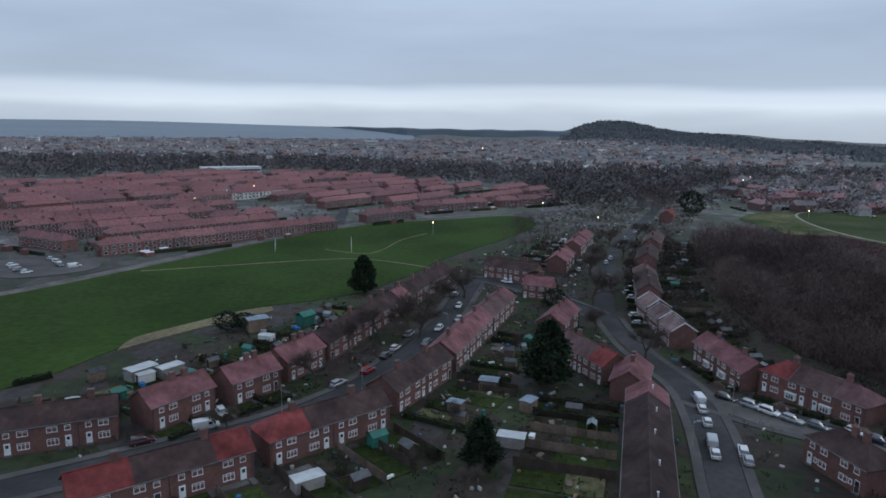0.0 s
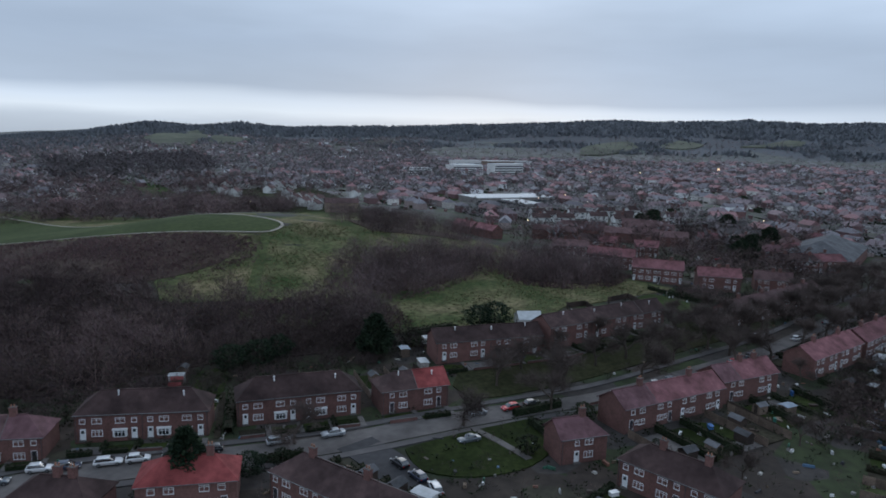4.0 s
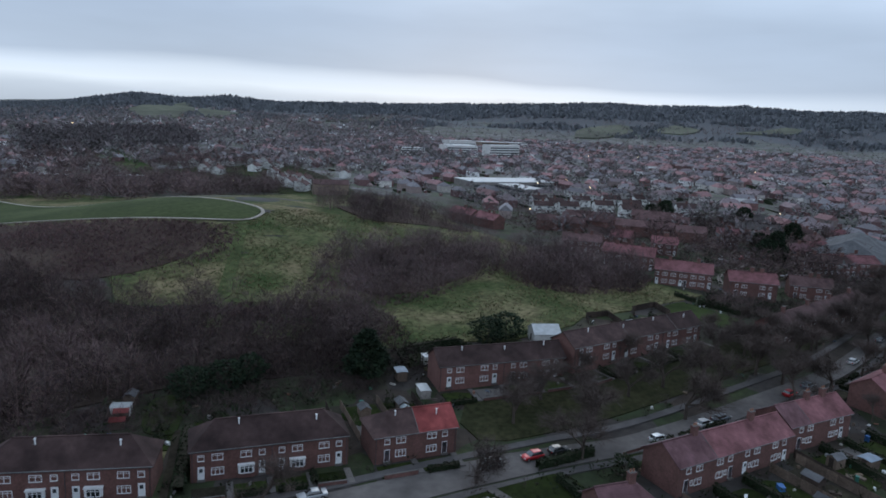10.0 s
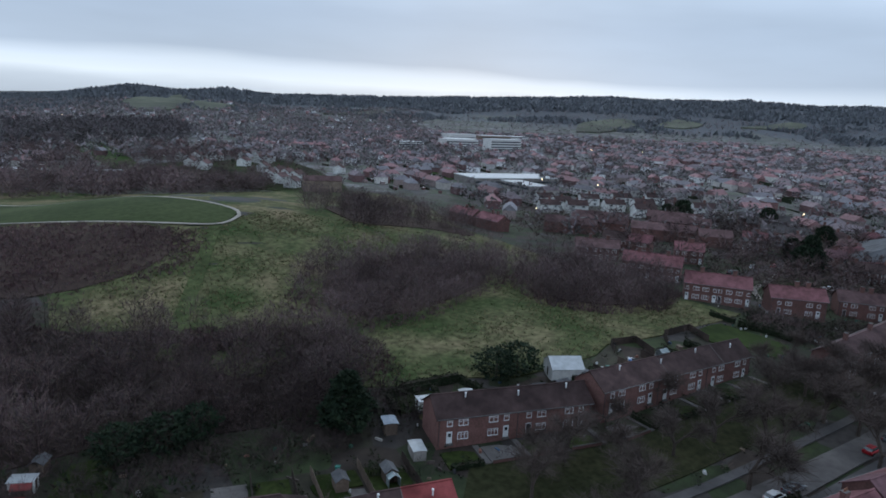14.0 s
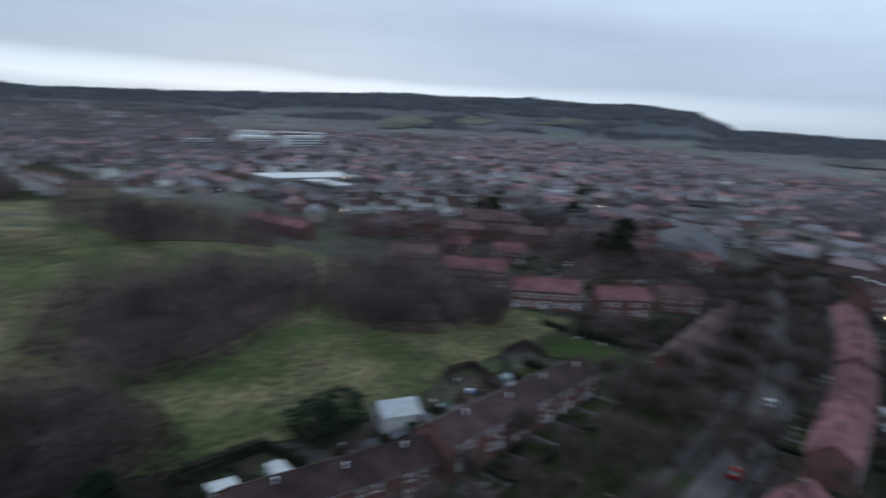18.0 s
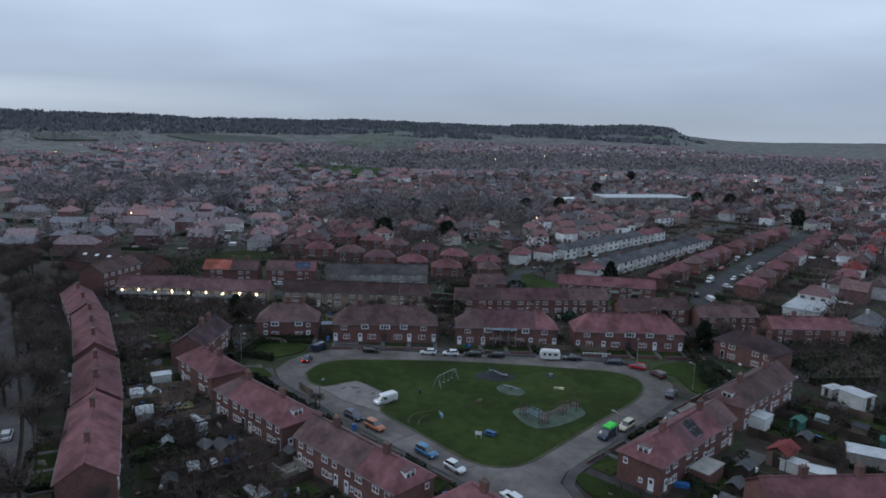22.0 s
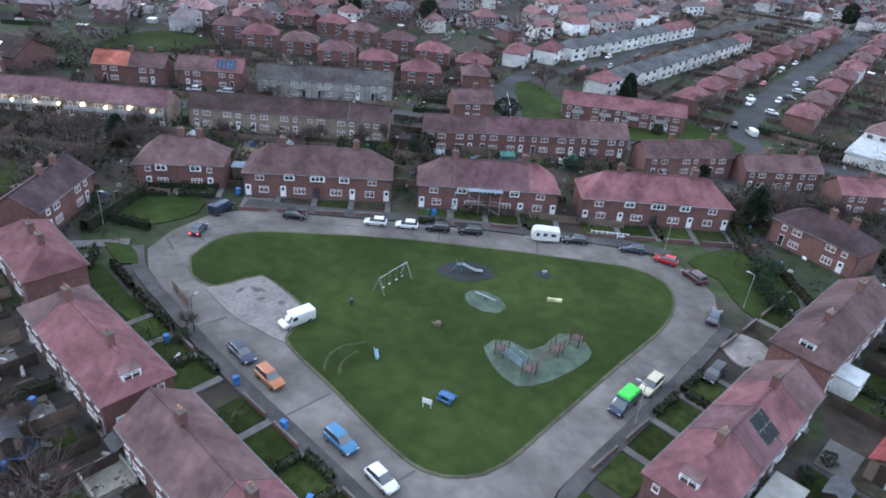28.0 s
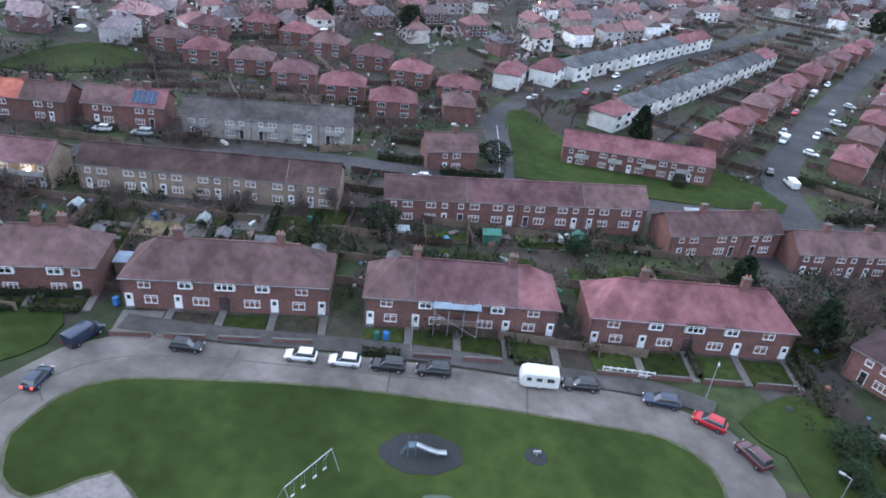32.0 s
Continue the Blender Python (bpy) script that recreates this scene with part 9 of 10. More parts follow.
def far_trees(name, poly, count, h, label, seed, material, n=26, holes=(), clumped=True):
    """Distant trees: loose heaps of coarse sprays."""
    rng = np.random.default_rng(seed)
    xs, ys = [p[0] for p in poly], [p[1] for p in poly]
    pts = []
    while len(pts) < count:
        x, y = rng.uniform(min(xs), max(xs)), rng.uniform(min(ys), max(ys))
        if inside(x, y, poly) and not any(inside(x, y, q) for q in holes) and (not clumped or noise.noise((x / 75, y / 75, seed)) > rng.normal(0.0, 0.3)):
            pts.append((x, y, Z(x, y)))
    c = np.repeat(np.array(pts), n, 0)
    hh = np.repeat(rng.uniform(0.5, 1.2, count) * h, n)
    t = rng.uniform(0.1, 0.95, len(c))
    a = rng.uniform(0, 2 * np.pi, len(c))
    rr = hh * 0.40 * np.sqrt(np.sin(np.pi * (0.1 + 0.85 * t))) * np.sqrt(rng.uniform(0, 1, len(c)))
    p = c + np.stack((rr * np.cos(a), rr * np.sin(a), t * hh), 1)
    d = np.stack((np.cos(a), np.sin(a), rng.uniform(-0.2, 1.2, len(c))), 1) + rng.normal(0, 0.4, (len(c), 3))
    v = blades(p, d, rng.uniform(0.2, 0.4, len(c)) * hh, rng.uniform(0.5, 1.3, len(c)) * min(0.19, 3.0 / n) * hh, rng)
    return tagged(new(name, quad_mesh(name, v, material)), label, "trees", "", "stuff")


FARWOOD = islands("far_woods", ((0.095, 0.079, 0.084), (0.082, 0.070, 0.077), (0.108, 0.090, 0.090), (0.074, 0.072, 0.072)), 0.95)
# valley belt and far trees: twig colours paled and greyed to stand for haze
HAZEBELT = islands("hazed_valley_woods", ((0.128, 0.108, 0.114), (0.112, 0.097, 0.106), (0.142, 0.120, 0.120), (0.102, 0.100, 0.102)), 0.95)
HAZETREE = islands("far_trees", ((0.205, 0.172, 0.180), (0.182, 0.158, 0.170), (0.160, 0.154, 0.150), (0.218, 0.184, 0.184), (0.136, 0.136, 0.132)), 0.95)

ESTATE = ((-166, 240), (-100, 372), (-40, 424), (24, 462), (44, 540), (-110, 640), (-200, 710), (-300, 690), (-390, 560), (-430, 420), (-300, 290), (-240, 300))
def long_rows():
    """Unbroken terraces beyond the playing field, one behind another."""
    H = Houses()
    rows = [(-170 + 0.665 * lo - 0.747 * off, 271 + 0.747 * lo + 0.665 * off, -170 + 0.665 * hi - 0.747 * off, 271 + 0.747 * hi + 0.665 * off)
            for off, lo, hi in ((0, 0, 118), (30, 12, 100), (54, 0, 62), (54, 74, 112), (80, -14, 88), (104, -26, 60), (104, 72, 112), (128, -30, 96))]
    for x0, y0, x1, y1 in rows + [(-217, 291, -188, 279), (-81, 384, -57, 411), (-56, 436, -14, 468), (-6, 474, 36, 505)]:
        L = math.hypot(x1 - x0, y1 - y0)
        n = max(2, round(L / 17))
        a = math.atan2(y1 - y0, x1 - x0)
        for k in range(n):
            f = (k + 0.5) / n
            H.add(x0 + (x1 - x0) * f, y0 + (y1 - y0) * f, a, L / n - 0.02, 7.6, 5.0, 7.6, k in (0, n - 1), True, False)
    return H.done("estate_rows", "long unbroken pink-roofed terraces along the field road", ROOF_PINK, ESTATEWALL)


long_rows()
CARPARK = ((-215, 235), (-178, 222), (-150, 246), (-178, 290), (-222, 296))
patch("car_park", ((-203, 240), (-176, 226), (-156, 248), (-180, 274), (-196, 262)), WORN, 0.3, "grey asphalt car park beside the field road", "road", step=8)
strip("road_estate", ((-92, 372), (-99, 405), (-106, 440), (-143, 550), (-199, 705)), 6.0, TARMAC, 0.2, "dark tarmac street climbing through the estate", "road", step=10)
ESTATE_BACK = ((-66, 450), (-20, 485), (38, 525), (44, 560), (-100, 640), (-200, 710), (-300, 690), (-400, 560), (-430, 430), (-300, 370), (-215, 445), (-170, 470), (-118, 425), (-96, 448))
district("estate_terraces", ESTATE_BACK, 57, 29, 4, "rows of pink-roofed brick terraces beyond the playing field", ROOF_PINK, 41, (24, 50), 0.03, 0.9, skip=0.05, hip=0.7)
district("estate_end_houses", ((-215, 180), (-172, 225), (-250, 290), (-420, 400), (-520, 330), (-330, 150)), 62, 26, 8, "brick houses near the field road", ROOF_PINK, 42, (12, 20), 0.08, 0.9, block=90, skip=0.25, holes=(CARPARK,))
OLDTOWN = ((-1500, 1700), (-900, 980), (-500, 960), (-220, 960), (0, 830), (190, 860), (420, 900), (700, 1500), (500, 2000), (-100, 2150), (-600, 2080), (-1300, 2300))
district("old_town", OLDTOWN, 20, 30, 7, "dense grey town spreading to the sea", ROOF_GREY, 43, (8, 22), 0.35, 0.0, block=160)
district("lane_houses", ((170, 480), (330, 440), (420, 560), (520, 800), (250, 820), (190, 620)), 40, 30, 8, "brick houses beyond the hilltop field", ROOF_HAZED, 44, (10, 20), 0.15, 0.4, block=140, skip=0.4)
far_trees("lane_house_trees", ((170, 480), (330, 440), (420, 560), (520, 800), (250, 820), (190, 620)), 620, 10, "bare trees among the houses beyond the hilltop field", 70, HAZETREE, 18)
EAST = ((318, 10), (330, 50), (352, 40), (375, 70), (345, 110), (372, 150), (470, 235), (480, 320), (560, 330), (560, 520), (640, 560), (900, 700), (1400, 760), (1700, 350), (1750, -300), (1000, -480), (500, -420), (335, -140), (350, -60), (318, -25))
WHITES = ((420, 30), (560, 60), (600, 200), (560, 270), (440, 200), (400, 100))
HALL = ((290, -95), (362, -95), (372, -60), (420, -36), (430, 22), (352, 16), (296, -34))
ROWS = ((310, -30), (450, -20), (450, 56), (515, 60), (515, 140), (480, 180), (385, 160), (350, 160), (310, 80))
SCHOOL = ((520, 180), (640, 215), (640, 265), (540, 270))
district("east_town", EAST, 35, 31, 8, "suburban houses spreading to the wooded hills", ROOF_HAZED, 45, (8, 18), 0.24, 0.2, holes=(WHITES, HALL, SCHOOL, ROWS), block=150)
district("pale_houses", WHITES, 60, 34, 8, "white-walled houses with brown roofs", ROOF_HAZED, 46, (12, 24), 0.85, 0.6, holes=(SCHOOL, ROWS), block=200)
VILLAS = ((138, -190), (150, -180), (210, -185), (246, -190), (246, -330), (225, -440), (138, -440))
SEMIS = ((205, -128), (232, -120), (262, -98), (300, -82), (325, -128), (345, -160), (320, -200), (245, -215), (228, -190))
SOUTH = ((305, -128), (345, -135), (500, -420), (1000, -480), (1500, -600), (1300, -1500), (600, -1900), (-200, -1800), (-260, -900), (0, -420), (60, -220), (105, -185), (140, -200), (140, -440), (225, -440), (246, -330), (246, -215))
BELT_1 = ((520, -116), (481, -141), (505, -204), (461, -219), (580, -307), (678, -312), (757, -280), (754, -210))
BELT_2 = ((398, -230), (364, -233), (332, -257), (318, -300), (296, -328), (340, -400), (385, -410), (419, -366), (450, -320))
FARFIELD = ((732, -503), (627, -546), (728, -647), (842, -598))
VALE = ((770, -536), (591, -632), (508, -851), (333, -927), (170, -1076), (224, -1500), (782, -1300), (1058, -786))
patch("far_meadow", FARFIELD, FIELDGRASS, 0.6, "green meadow among the far houses", "grass", step=30)
SHOPS = ((340, -440), (300, -450), (255, -520), (280, -560), (345, -500))
SOUTH_NEAR = ((305, -128), (345, -135), (520, -330), (560, -600), (300, -760), (0, -760), (-60, -520), (0, -420), (60, -220), (105, -185), (140, -200), (140, -440), (225, -440), (246, -330), (246, -215))
district("near_suburb", SOUTH_NEAR, 80, 27, 6, "suburban semis in dense gardens beyond the streets", ROOF_NEAR, 49, (7, 12), 0.24, 0.8, holes=(VILLAS, SEMIS, BELT_1, BELT_2, FARFIELD, SHOPS), block=150, skip=0.08)
district("south_town", SOUTH, 80, 30, 7, "suburban houses spreading to the far moor", ROOF_HAZED, 47, (8, 16), 0.26, 0.2, holes=(VILLAS, SEMIS, BELT_1, BELT_2, FARFIELD, VALE, SHOPS, SOUTH_NEAR) + HILLFIELDS[7:], block=150)
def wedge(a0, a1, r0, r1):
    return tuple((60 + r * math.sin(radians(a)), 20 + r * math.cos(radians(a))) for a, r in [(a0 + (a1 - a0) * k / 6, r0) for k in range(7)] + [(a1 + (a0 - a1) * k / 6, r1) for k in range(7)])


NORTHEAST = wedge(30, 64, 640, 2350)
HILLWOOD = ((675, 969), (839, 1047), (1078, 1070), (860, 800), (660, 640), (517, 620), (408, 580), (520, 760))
district("hillside_town", NORTHEAST, 25, 46, 16, "scattered houses climbing the wooded hillside", ROOF_HAZED, 48, (8, 15), 0.4, 0.0, block=220, skip=0.3, holes=HILLFIELDS[:2] + (HILLWOOD,))
far_trees("hillside_trees", NORTHEAST, 4800, 12, "bare trees on the hillside among houses", 57, HAZETREE, 14, holes=HILLFIELDS[:2] + (HILLWOOD,))
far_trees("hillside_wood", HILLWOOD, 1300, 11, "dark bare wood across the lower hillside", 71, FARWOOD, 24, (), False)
WHITEHILL = ((380, 400), (398, 300), (440, 285), (560, 405), (575, 465), (440, 480))
SLOPE = ((545, 695), (572, 671), (448, 483), (407, 460), (464, 556))
patch("slope_meadow", SLOPE, FIELDGRASS, 0.9, "steep green meadow beside the far road", "grass", step=20)
patch("school_field", ((573, 340), (618, 287), (545, 262), (500, 284)), FIELDGRASS, 0.8, "green school field among the houses", "grass", step=15)
FIELDBELT = ((266, 402), (291, 374), (319, 352), (350, 334), (384, 317), (416, 330), (414, 362), (392, 400), (351, 434), (307, 452))
far_trees("field_belt", FIELDBELT, 330, 9, "belt of bare trees behind the hilltop field", 72, WOODTWIG, 90, (), False)
patch("white_house_gardens", ((384, 402), (400, 302), (440, 288), (556, 405), (570, 460), (440, 474)), LAWN, 0.3, "mown gardens round the white houses", "grass", step=15)
far_trees("white_house_trees", WHITEHILL, 170, 7.5, "bare trees among the white houses", 73, WOODTWIG, 70, (), False)
far_trees("valley_wood", ((235, 410), (300, 330), (420, 290), (470, 330), (640, 560), (560, 700), (380, 640), (280, 520)), 900, 9, "bare wood below the hilltop field", 58, WOODTWIG, 70, (WHITEHILL, SLOPE), False)
far_trees("pasture_house_trees", ((285, 45), (292, 120), (340, 150), (400, 150), (430, 60), (445, 10), (440, -30), (400, -40), (330, -25), (282, 0), (268, 30)), 330, 8, "bare trees round the pink-roofed houses", 60, DEEPTWIG, 90)
for x, y, q in ((329, 23, 1.0), (323.5, 28, 1.1), (341, 24, 1.2), (347, 30, 1.0), (410, 76, 1.3), (416, 84, 1.0), (392, 14, 1.2), (428, 36, 1.2), (366, 22, 1.0)):
    tree(x, y, TALL_A, q, x * 7, "tall dark evergreen among brick houses", "tree", "evergreen_tree", "evergreens", q * 1.1)
far_trees("foot_woods", wedge(60, 118, 1650, 2400), 2600, 11, "woods along the foot of the hills", 59, HAZETREE, 9)
far_trees("town_trees", SOUTH, 4200, 9, "trees among the suburban houses", 51, HAZETREE, 18, holes=(VILLAS, SEMIS, FARFIELD, SHOPS))
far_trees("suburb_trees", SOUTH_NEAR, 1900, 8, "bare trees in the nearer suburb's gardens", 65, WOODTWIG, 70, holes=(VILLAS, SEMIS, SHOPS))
far_trees("tree_belt", BELT_1, 300, 12, "belt of bare trees behind the houses", 66, HAZETREE, 60, (), False)
far_trees("tree_belt", BELT_2, 240, 12, "belt of bare trees behind the semis", 67, HAZETREE, 70, (), False)
far_trees("vale_woods", VALE, 3200, 12, "woods along the valley below the moor", 68, HAZETREE, 9)
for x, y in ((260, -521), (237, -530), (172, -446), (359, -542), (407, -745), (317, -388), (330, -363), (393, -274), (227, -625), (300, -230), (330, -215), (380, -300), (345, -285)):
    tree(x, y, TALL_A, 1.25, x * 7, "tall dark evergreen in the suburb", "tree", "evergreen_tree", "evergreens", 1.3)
far_trees("east_trees", EAST, 7000, 8.5, "trees among the eastern houses", 52, HAZETREE, 20, holes=(HALL, SCHOOL))
far_trees("tree_belt", ((-700, 660), (-460, 600), (-400, 640), (-320, 760), (-230, 760), (-120, 690), (0, 640), (70, 560), (110, 520), (190, 700), (300, 790), (420, 800), (480, 860), (200, 860), (0, 830), (-220, 940), (-480, 920), (-800, 820)), 2400, 12, "dark belt of bare trees across the valley", 53, HAZEBELT, 26, (), False)
far_trees("field_road_trees", ((-215, 180), (-172, 225), (-250, 290), (-420, 400), (-520, 330), (-330, 150)), 260, 7, "bare trees near the field road", 69, HAZETREE, 24)
far_trees("estate_trees", ESTATE, 420, 6, "trees among the pink-roofed terraces", 54, HAZETREE)
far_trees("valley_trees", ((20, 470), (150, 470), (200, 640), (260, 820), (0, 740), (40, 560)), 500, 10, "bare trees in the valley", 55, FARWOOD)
far_trees("old_town_trees", OLDTOWN, 1300, 11, "trees among the old town's roofs", 56, HAZETREE, 16)


def ridge_trees():
    rng = np.random.default_rng(61)
    n = 21000
    az = np.radians(np.concatenate((rng.uniform(4, 178, n - 4500), rng.uniform(3.2, 40, 4500))))
    r = np.concatenate((rng.uniform(1900, 3560, n - 4500), rng.uniform(1240, 3500, 4500)))
    p = np.array([(60 + q * math.sin(a), 20 + q * math.cos(a), Z(60 + q * math.sin(a), 20 + q * math.cos(a))) for a, q in zip(az, r)])

    def wooded(x, y, z):
        a, q = math.degrees(math.atan2(x - 60, y - 20)), math.hypot(x - 60, y - 20)
        if a < 40 and q > np.interp(a, (3, 7, 13, 18, 20, 24, 28, 40), (2300, 1750, 1620, 1500, 1420, 1330, 1300, 1900)):
            return True
        if z < 12 or q < 1900 or any(inside(x, y, f) for f in HILLFIELDS):
            return False
        top = max(20, Z(60 + 3400 * (x - 60) / q, 20 + 3400 * (y - 20) / q))
        patchy = noise.noise((x * 0.0045, y * 0.0045, 2.0))
        if a > 160:
            return patchy > 0.2
        return patchy > ((-0.6 if a > 109 else -0.5) if z > (0.26 if 104 < a < 133 else 0.5) * top else 0.02)

    keep = np.array([wooded(*q) for q in p])
    p = p[keep]
    m = 6
    c = np.repeat(p, m, 0) + rng.normal(0, 9, (len(p) * m, 3)) * (1, 1, 0)
    d = rng.normal(0, 0.5, c.shape) + (0, 0, 1)
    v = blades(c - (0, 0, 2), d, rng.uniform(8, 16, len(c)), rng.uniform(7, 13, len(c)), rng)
    # pale blue-grey tones put the haze into the woods' colour
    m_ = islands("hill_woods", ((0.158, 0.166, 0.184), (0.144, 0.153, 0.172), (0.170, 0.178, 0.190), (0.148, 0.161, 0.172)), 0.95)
    return tagged(new("hill_woods", quad_mesh("hill_woods", v, m_)), "woods on the distant hills, coloured by haze", "trees", "", "stuff")


ridge_trees()


# villas and semis that can be told apart
def villa(x, y, turn, wall, roof, label, L=10.5, hip="hh", W=8.0):
    th = terrace(x - math.cos(radians(turn)) * L / 2, y - math.sin(radians(turn)) * L / 2, x + math.cos(radians(turn)) * L / 2, y + math.sin(radians(turn)) * L / 2, 2, hip, ((1.0, roof),), 0, 1, wall, detail=0, label=label, depth=W, group="semi-detached houses", name="semi_detached_house")
    for s in (-1,) if x > 140 else (1,):
        t = Matrix.Identity(4) if s > 0 else Matrix.Rotation(math.pi, 4, "Z")
        for dx in (-L / 4, L / 4):
            for z in (0.9, 3.2):
                part("window", WIN2, th, Matrix.Translation((dx, s * W / 2, z)) @ t)
    part("chimney", CHIM, th, Matrix.Translation((0, 0, RIDGE)))
    return th


def win2():
    b = Build()
    b.box(-1.0, 1.0, -0.1, 0.06, 0, 1.25, 0)
    for x0, x1 in ((-0.9, -0.36), (-0.28, 0.28), (0.36, 0.9)):
        b.box(x0, x1, -0.05, 0.075, 0.1, 1.15, 1)
    return b.mesh("window", UPVC, GLASS)


WIN2 = win2()
for k, (x, y) in enumerate(((306.4, -146.9), (293, -152), (277.5, -153.5), (263, -157), (246.5, -158), (321.7, -146.7), (335, -169), (333, -189), (316, -190.5), (300, -189), (282, -189.5), (264, -187), (246, -186))):
    villa(x, y, -140 if k < 6 else -150, BRICK, ("pink", "brown", "purple", "pink")[k % 4], "brick semi-detached house with a hipped tiled roof", 11.5)
for k in range(10):
    villa(206.6 - k * 1.2, -203 - k * 12.6, -95, WHITEWALL, "grey" if k not in (0, 9) else "pink", "white-walled semi-detached house with a grey hipped roof", 10.0)
for k in range(8):
    villa(236.2 - k * 1.8, -238 - k * 12.2, -98, WHITEWALL, "grey" if k < 6 else "pink", "white-walled semi-detached house with a grey hipped roof", 9.8)
for x, y, t in ((245, -212, -70), (239.5, -226, -80)):
    villa(x, y, t, WHITEWALL, "pink", "white-walled semi-detached house with a pink roof", 12)
for k, y in enumerate((-209, -227.5, -249, -267, -284, -308, -326, -346, -365, -384)):
    villa(179.4 - 0.006 * (y + 209) ** 2 / 20, y, -90, BRICK, ("pink", "pink", "brown", "purple")[k % 4], "brick semi-detached house with a hipped roof by the street", 12.2)
for k, y in enumerate((-220, -241, -263, -286, -306, -327, -348, -369, -390)):
    villa(148.6, y, -90, BRICK if k % 5 != 4 else WHITEWALL, ("pink", "brown", "pink", "purple")[k % 4], "brick semi-detached house with a hipped roof by the street", 12.6)
for k in range(9):
    villa(122, -246 - k * 20, -90, BRICK if k % 2 else WHITEWALL, ("brown", "pink", "red")[k % 3], "semi-detached house with a tiled roof among extensions", 11)
villa(236, -172, -50, BRICK, "brown", "detached brick house with a brown roof", 9)


# larger buildings
def block(name, label, x, y, turn, L, W, H, wall, roofm, bands=0, category="building"):
    th = thing(name, label, category, at(x, y, turn), None)
    b, r = Build(), Build()
    b.box(-L / 2, L / 2, -W / 2, W / 2, -3, H)
    part("wall", b.mesh("wall", wall), th)
    r.box(-L / 2 - 0.4, L / 2 + 0.4, -W / 2 - 0.4, W / 2 + 0.4, H, H + 0.5, 0, 0.1)
    part("roof", r.mesh("roof", roofm), th)
    for k in range(bands):
        z = 1.2 + k * 3.4
        for s in (-1, 1):
            g = Build()
            g.box(-L / 2 + 0.8, L / 2 - 0.8, s * (W / 2 + 0.03) - 0.03, s * (W / 2 + 0.03) + 0.03, z, z + 1.6)
            part("window_band", g.mesh("window_band", GLASS), th)
    return th


block("office_block", "white five-storey office block with window bands", 958, 354, -27, 58, 16, 19, WHITEWALL, WHITEROOF, 5)
for x, y, L, W, H in ((1010, 440, 60, 20, 12), (1090, 470, 50, 24, 10), (1160, 500, 60, 20, 14), (1250, 470, 70, 24, 12), (1330, 455, 60, 22, 10), (900, 470, 40, 18, 9)):
    block("hospital_wing", "pale hospital wing with a flat roof", x, y, -30, L, W, H, WHITEWALL if L < 61 else BUFF, WHITEROOF, 3)
block("school", "low school with a wide pale roof", 585, 225, -40, 80, 34, 5, GREYWALL, WHITEROOF, 1)
block("school_wing", "low school wing with a pale roof", 552, 200, 50, 40, 18, 4, GREYWALL, WHITEROOF, 1)
for x, y, a_ in ((469, 449, 25), (461, 428, 20), (507, 428, 15), (546, 435, 25), (453, 361, 20), (434, 338, 10), (420, 318, 15), (396, 398, 15), (526, 348, 20), (531, 322, 20), (517, 486, 20), (527, 474, 20), (506, 494, 25), (556, 468, 15), (568, 462, 15), (470, 366, 10), (462, 352, 10), (456, 340, 10), (486, 392, 20), (540, 438, 20), (590, 470, 20), (610, 440, 15)):
    villa(x, y, a_, WHITEWALL, "brown", "white-walled house with a brown gabled roof", 11, "gg")
for x, y, L in ((345, 473, 26), (381, 438, 22)):
    block("long_shed", "long low pale-roofed shed", x, y, -45, L, 8, 3, GREYWALL, WHITEROOF, 0)
terrace(409, 302, 424, 284, 4, "gg", ((1.0, "brown"),), 0, -1, wall=BUFF, detail=0, label="three-storey brick flats beyond the pasture", depth=10, eaves=7.6, ridge=10.2, name="flats", group="", chimneys=False)
for x, y, a_ in ((474, 164, -40), (462, 150, -40), (440, 152, -60), (446, 137, -60), (460, 118, -60), (438, 98, -60), (440, 82, -60), (466, 102, -60), (462, 84, -70), (456, 68, -70), (500, 120, -60), (505, 100, -60), (486, 138, -60)):
    villa(x, y, a_, WHITEWALL, "dark", "white-walled house with a dark gabled roof", 12, "gg")
for x0, y0, x1, y1 in ((378, 124, 377, 97.5), (357, 93.4, 360.4, 66.8), (352.4, 65.4, 355.6, 52.6), (364, 134, 366, 110), (384, 88, 388, 62), (392, 126, 396, 100), (402, 92, 404, 66)):
    terrace(x0, y0, x1, y1, 4, "gg", ((1.0, "brown"),), 0, -1, detail=0, label="long brick terrace with a weathered brown roof", chimneys=False)
for x0, y0, x1, y1 in ((418, 46, 419.4, 24), (436, 50, 438, 26), (400, 40, 401, 20)):
    terrace(x0, y0, x1, y1, 4, "gg", ((1.0, "slate"),), 0, -1, detail=0, label="brick terrace with a dark slate roof", chimneys=False)
for x, y, a_, r_ in ((436, 10, -80, "brown"), (382, 26, -75, "brown"), (378, 4, -80, "pink"), (398, 4, -80, "brown"), (418, 6, -80, "dark"), (356, 14, -75, "purple"), (356, -8, -75, "brown"), (378, -16, -80, "purple"), (440, -12, -80, "pink")):
    villa(x, y, a_, BRICK, r_, "brick semi-detached house with a hipped roof among trees", 12)
# beside the lit flats
tall_flats = terrace(303, -48, 309, -64, 3, "gg", ((1.0, "brown"),), 0, -1, detail=2, label="three-storey brick flats with a dark roof", depth=9, eaves=7.8, ridge=10.0, name="flats", group="", chimneys=False)
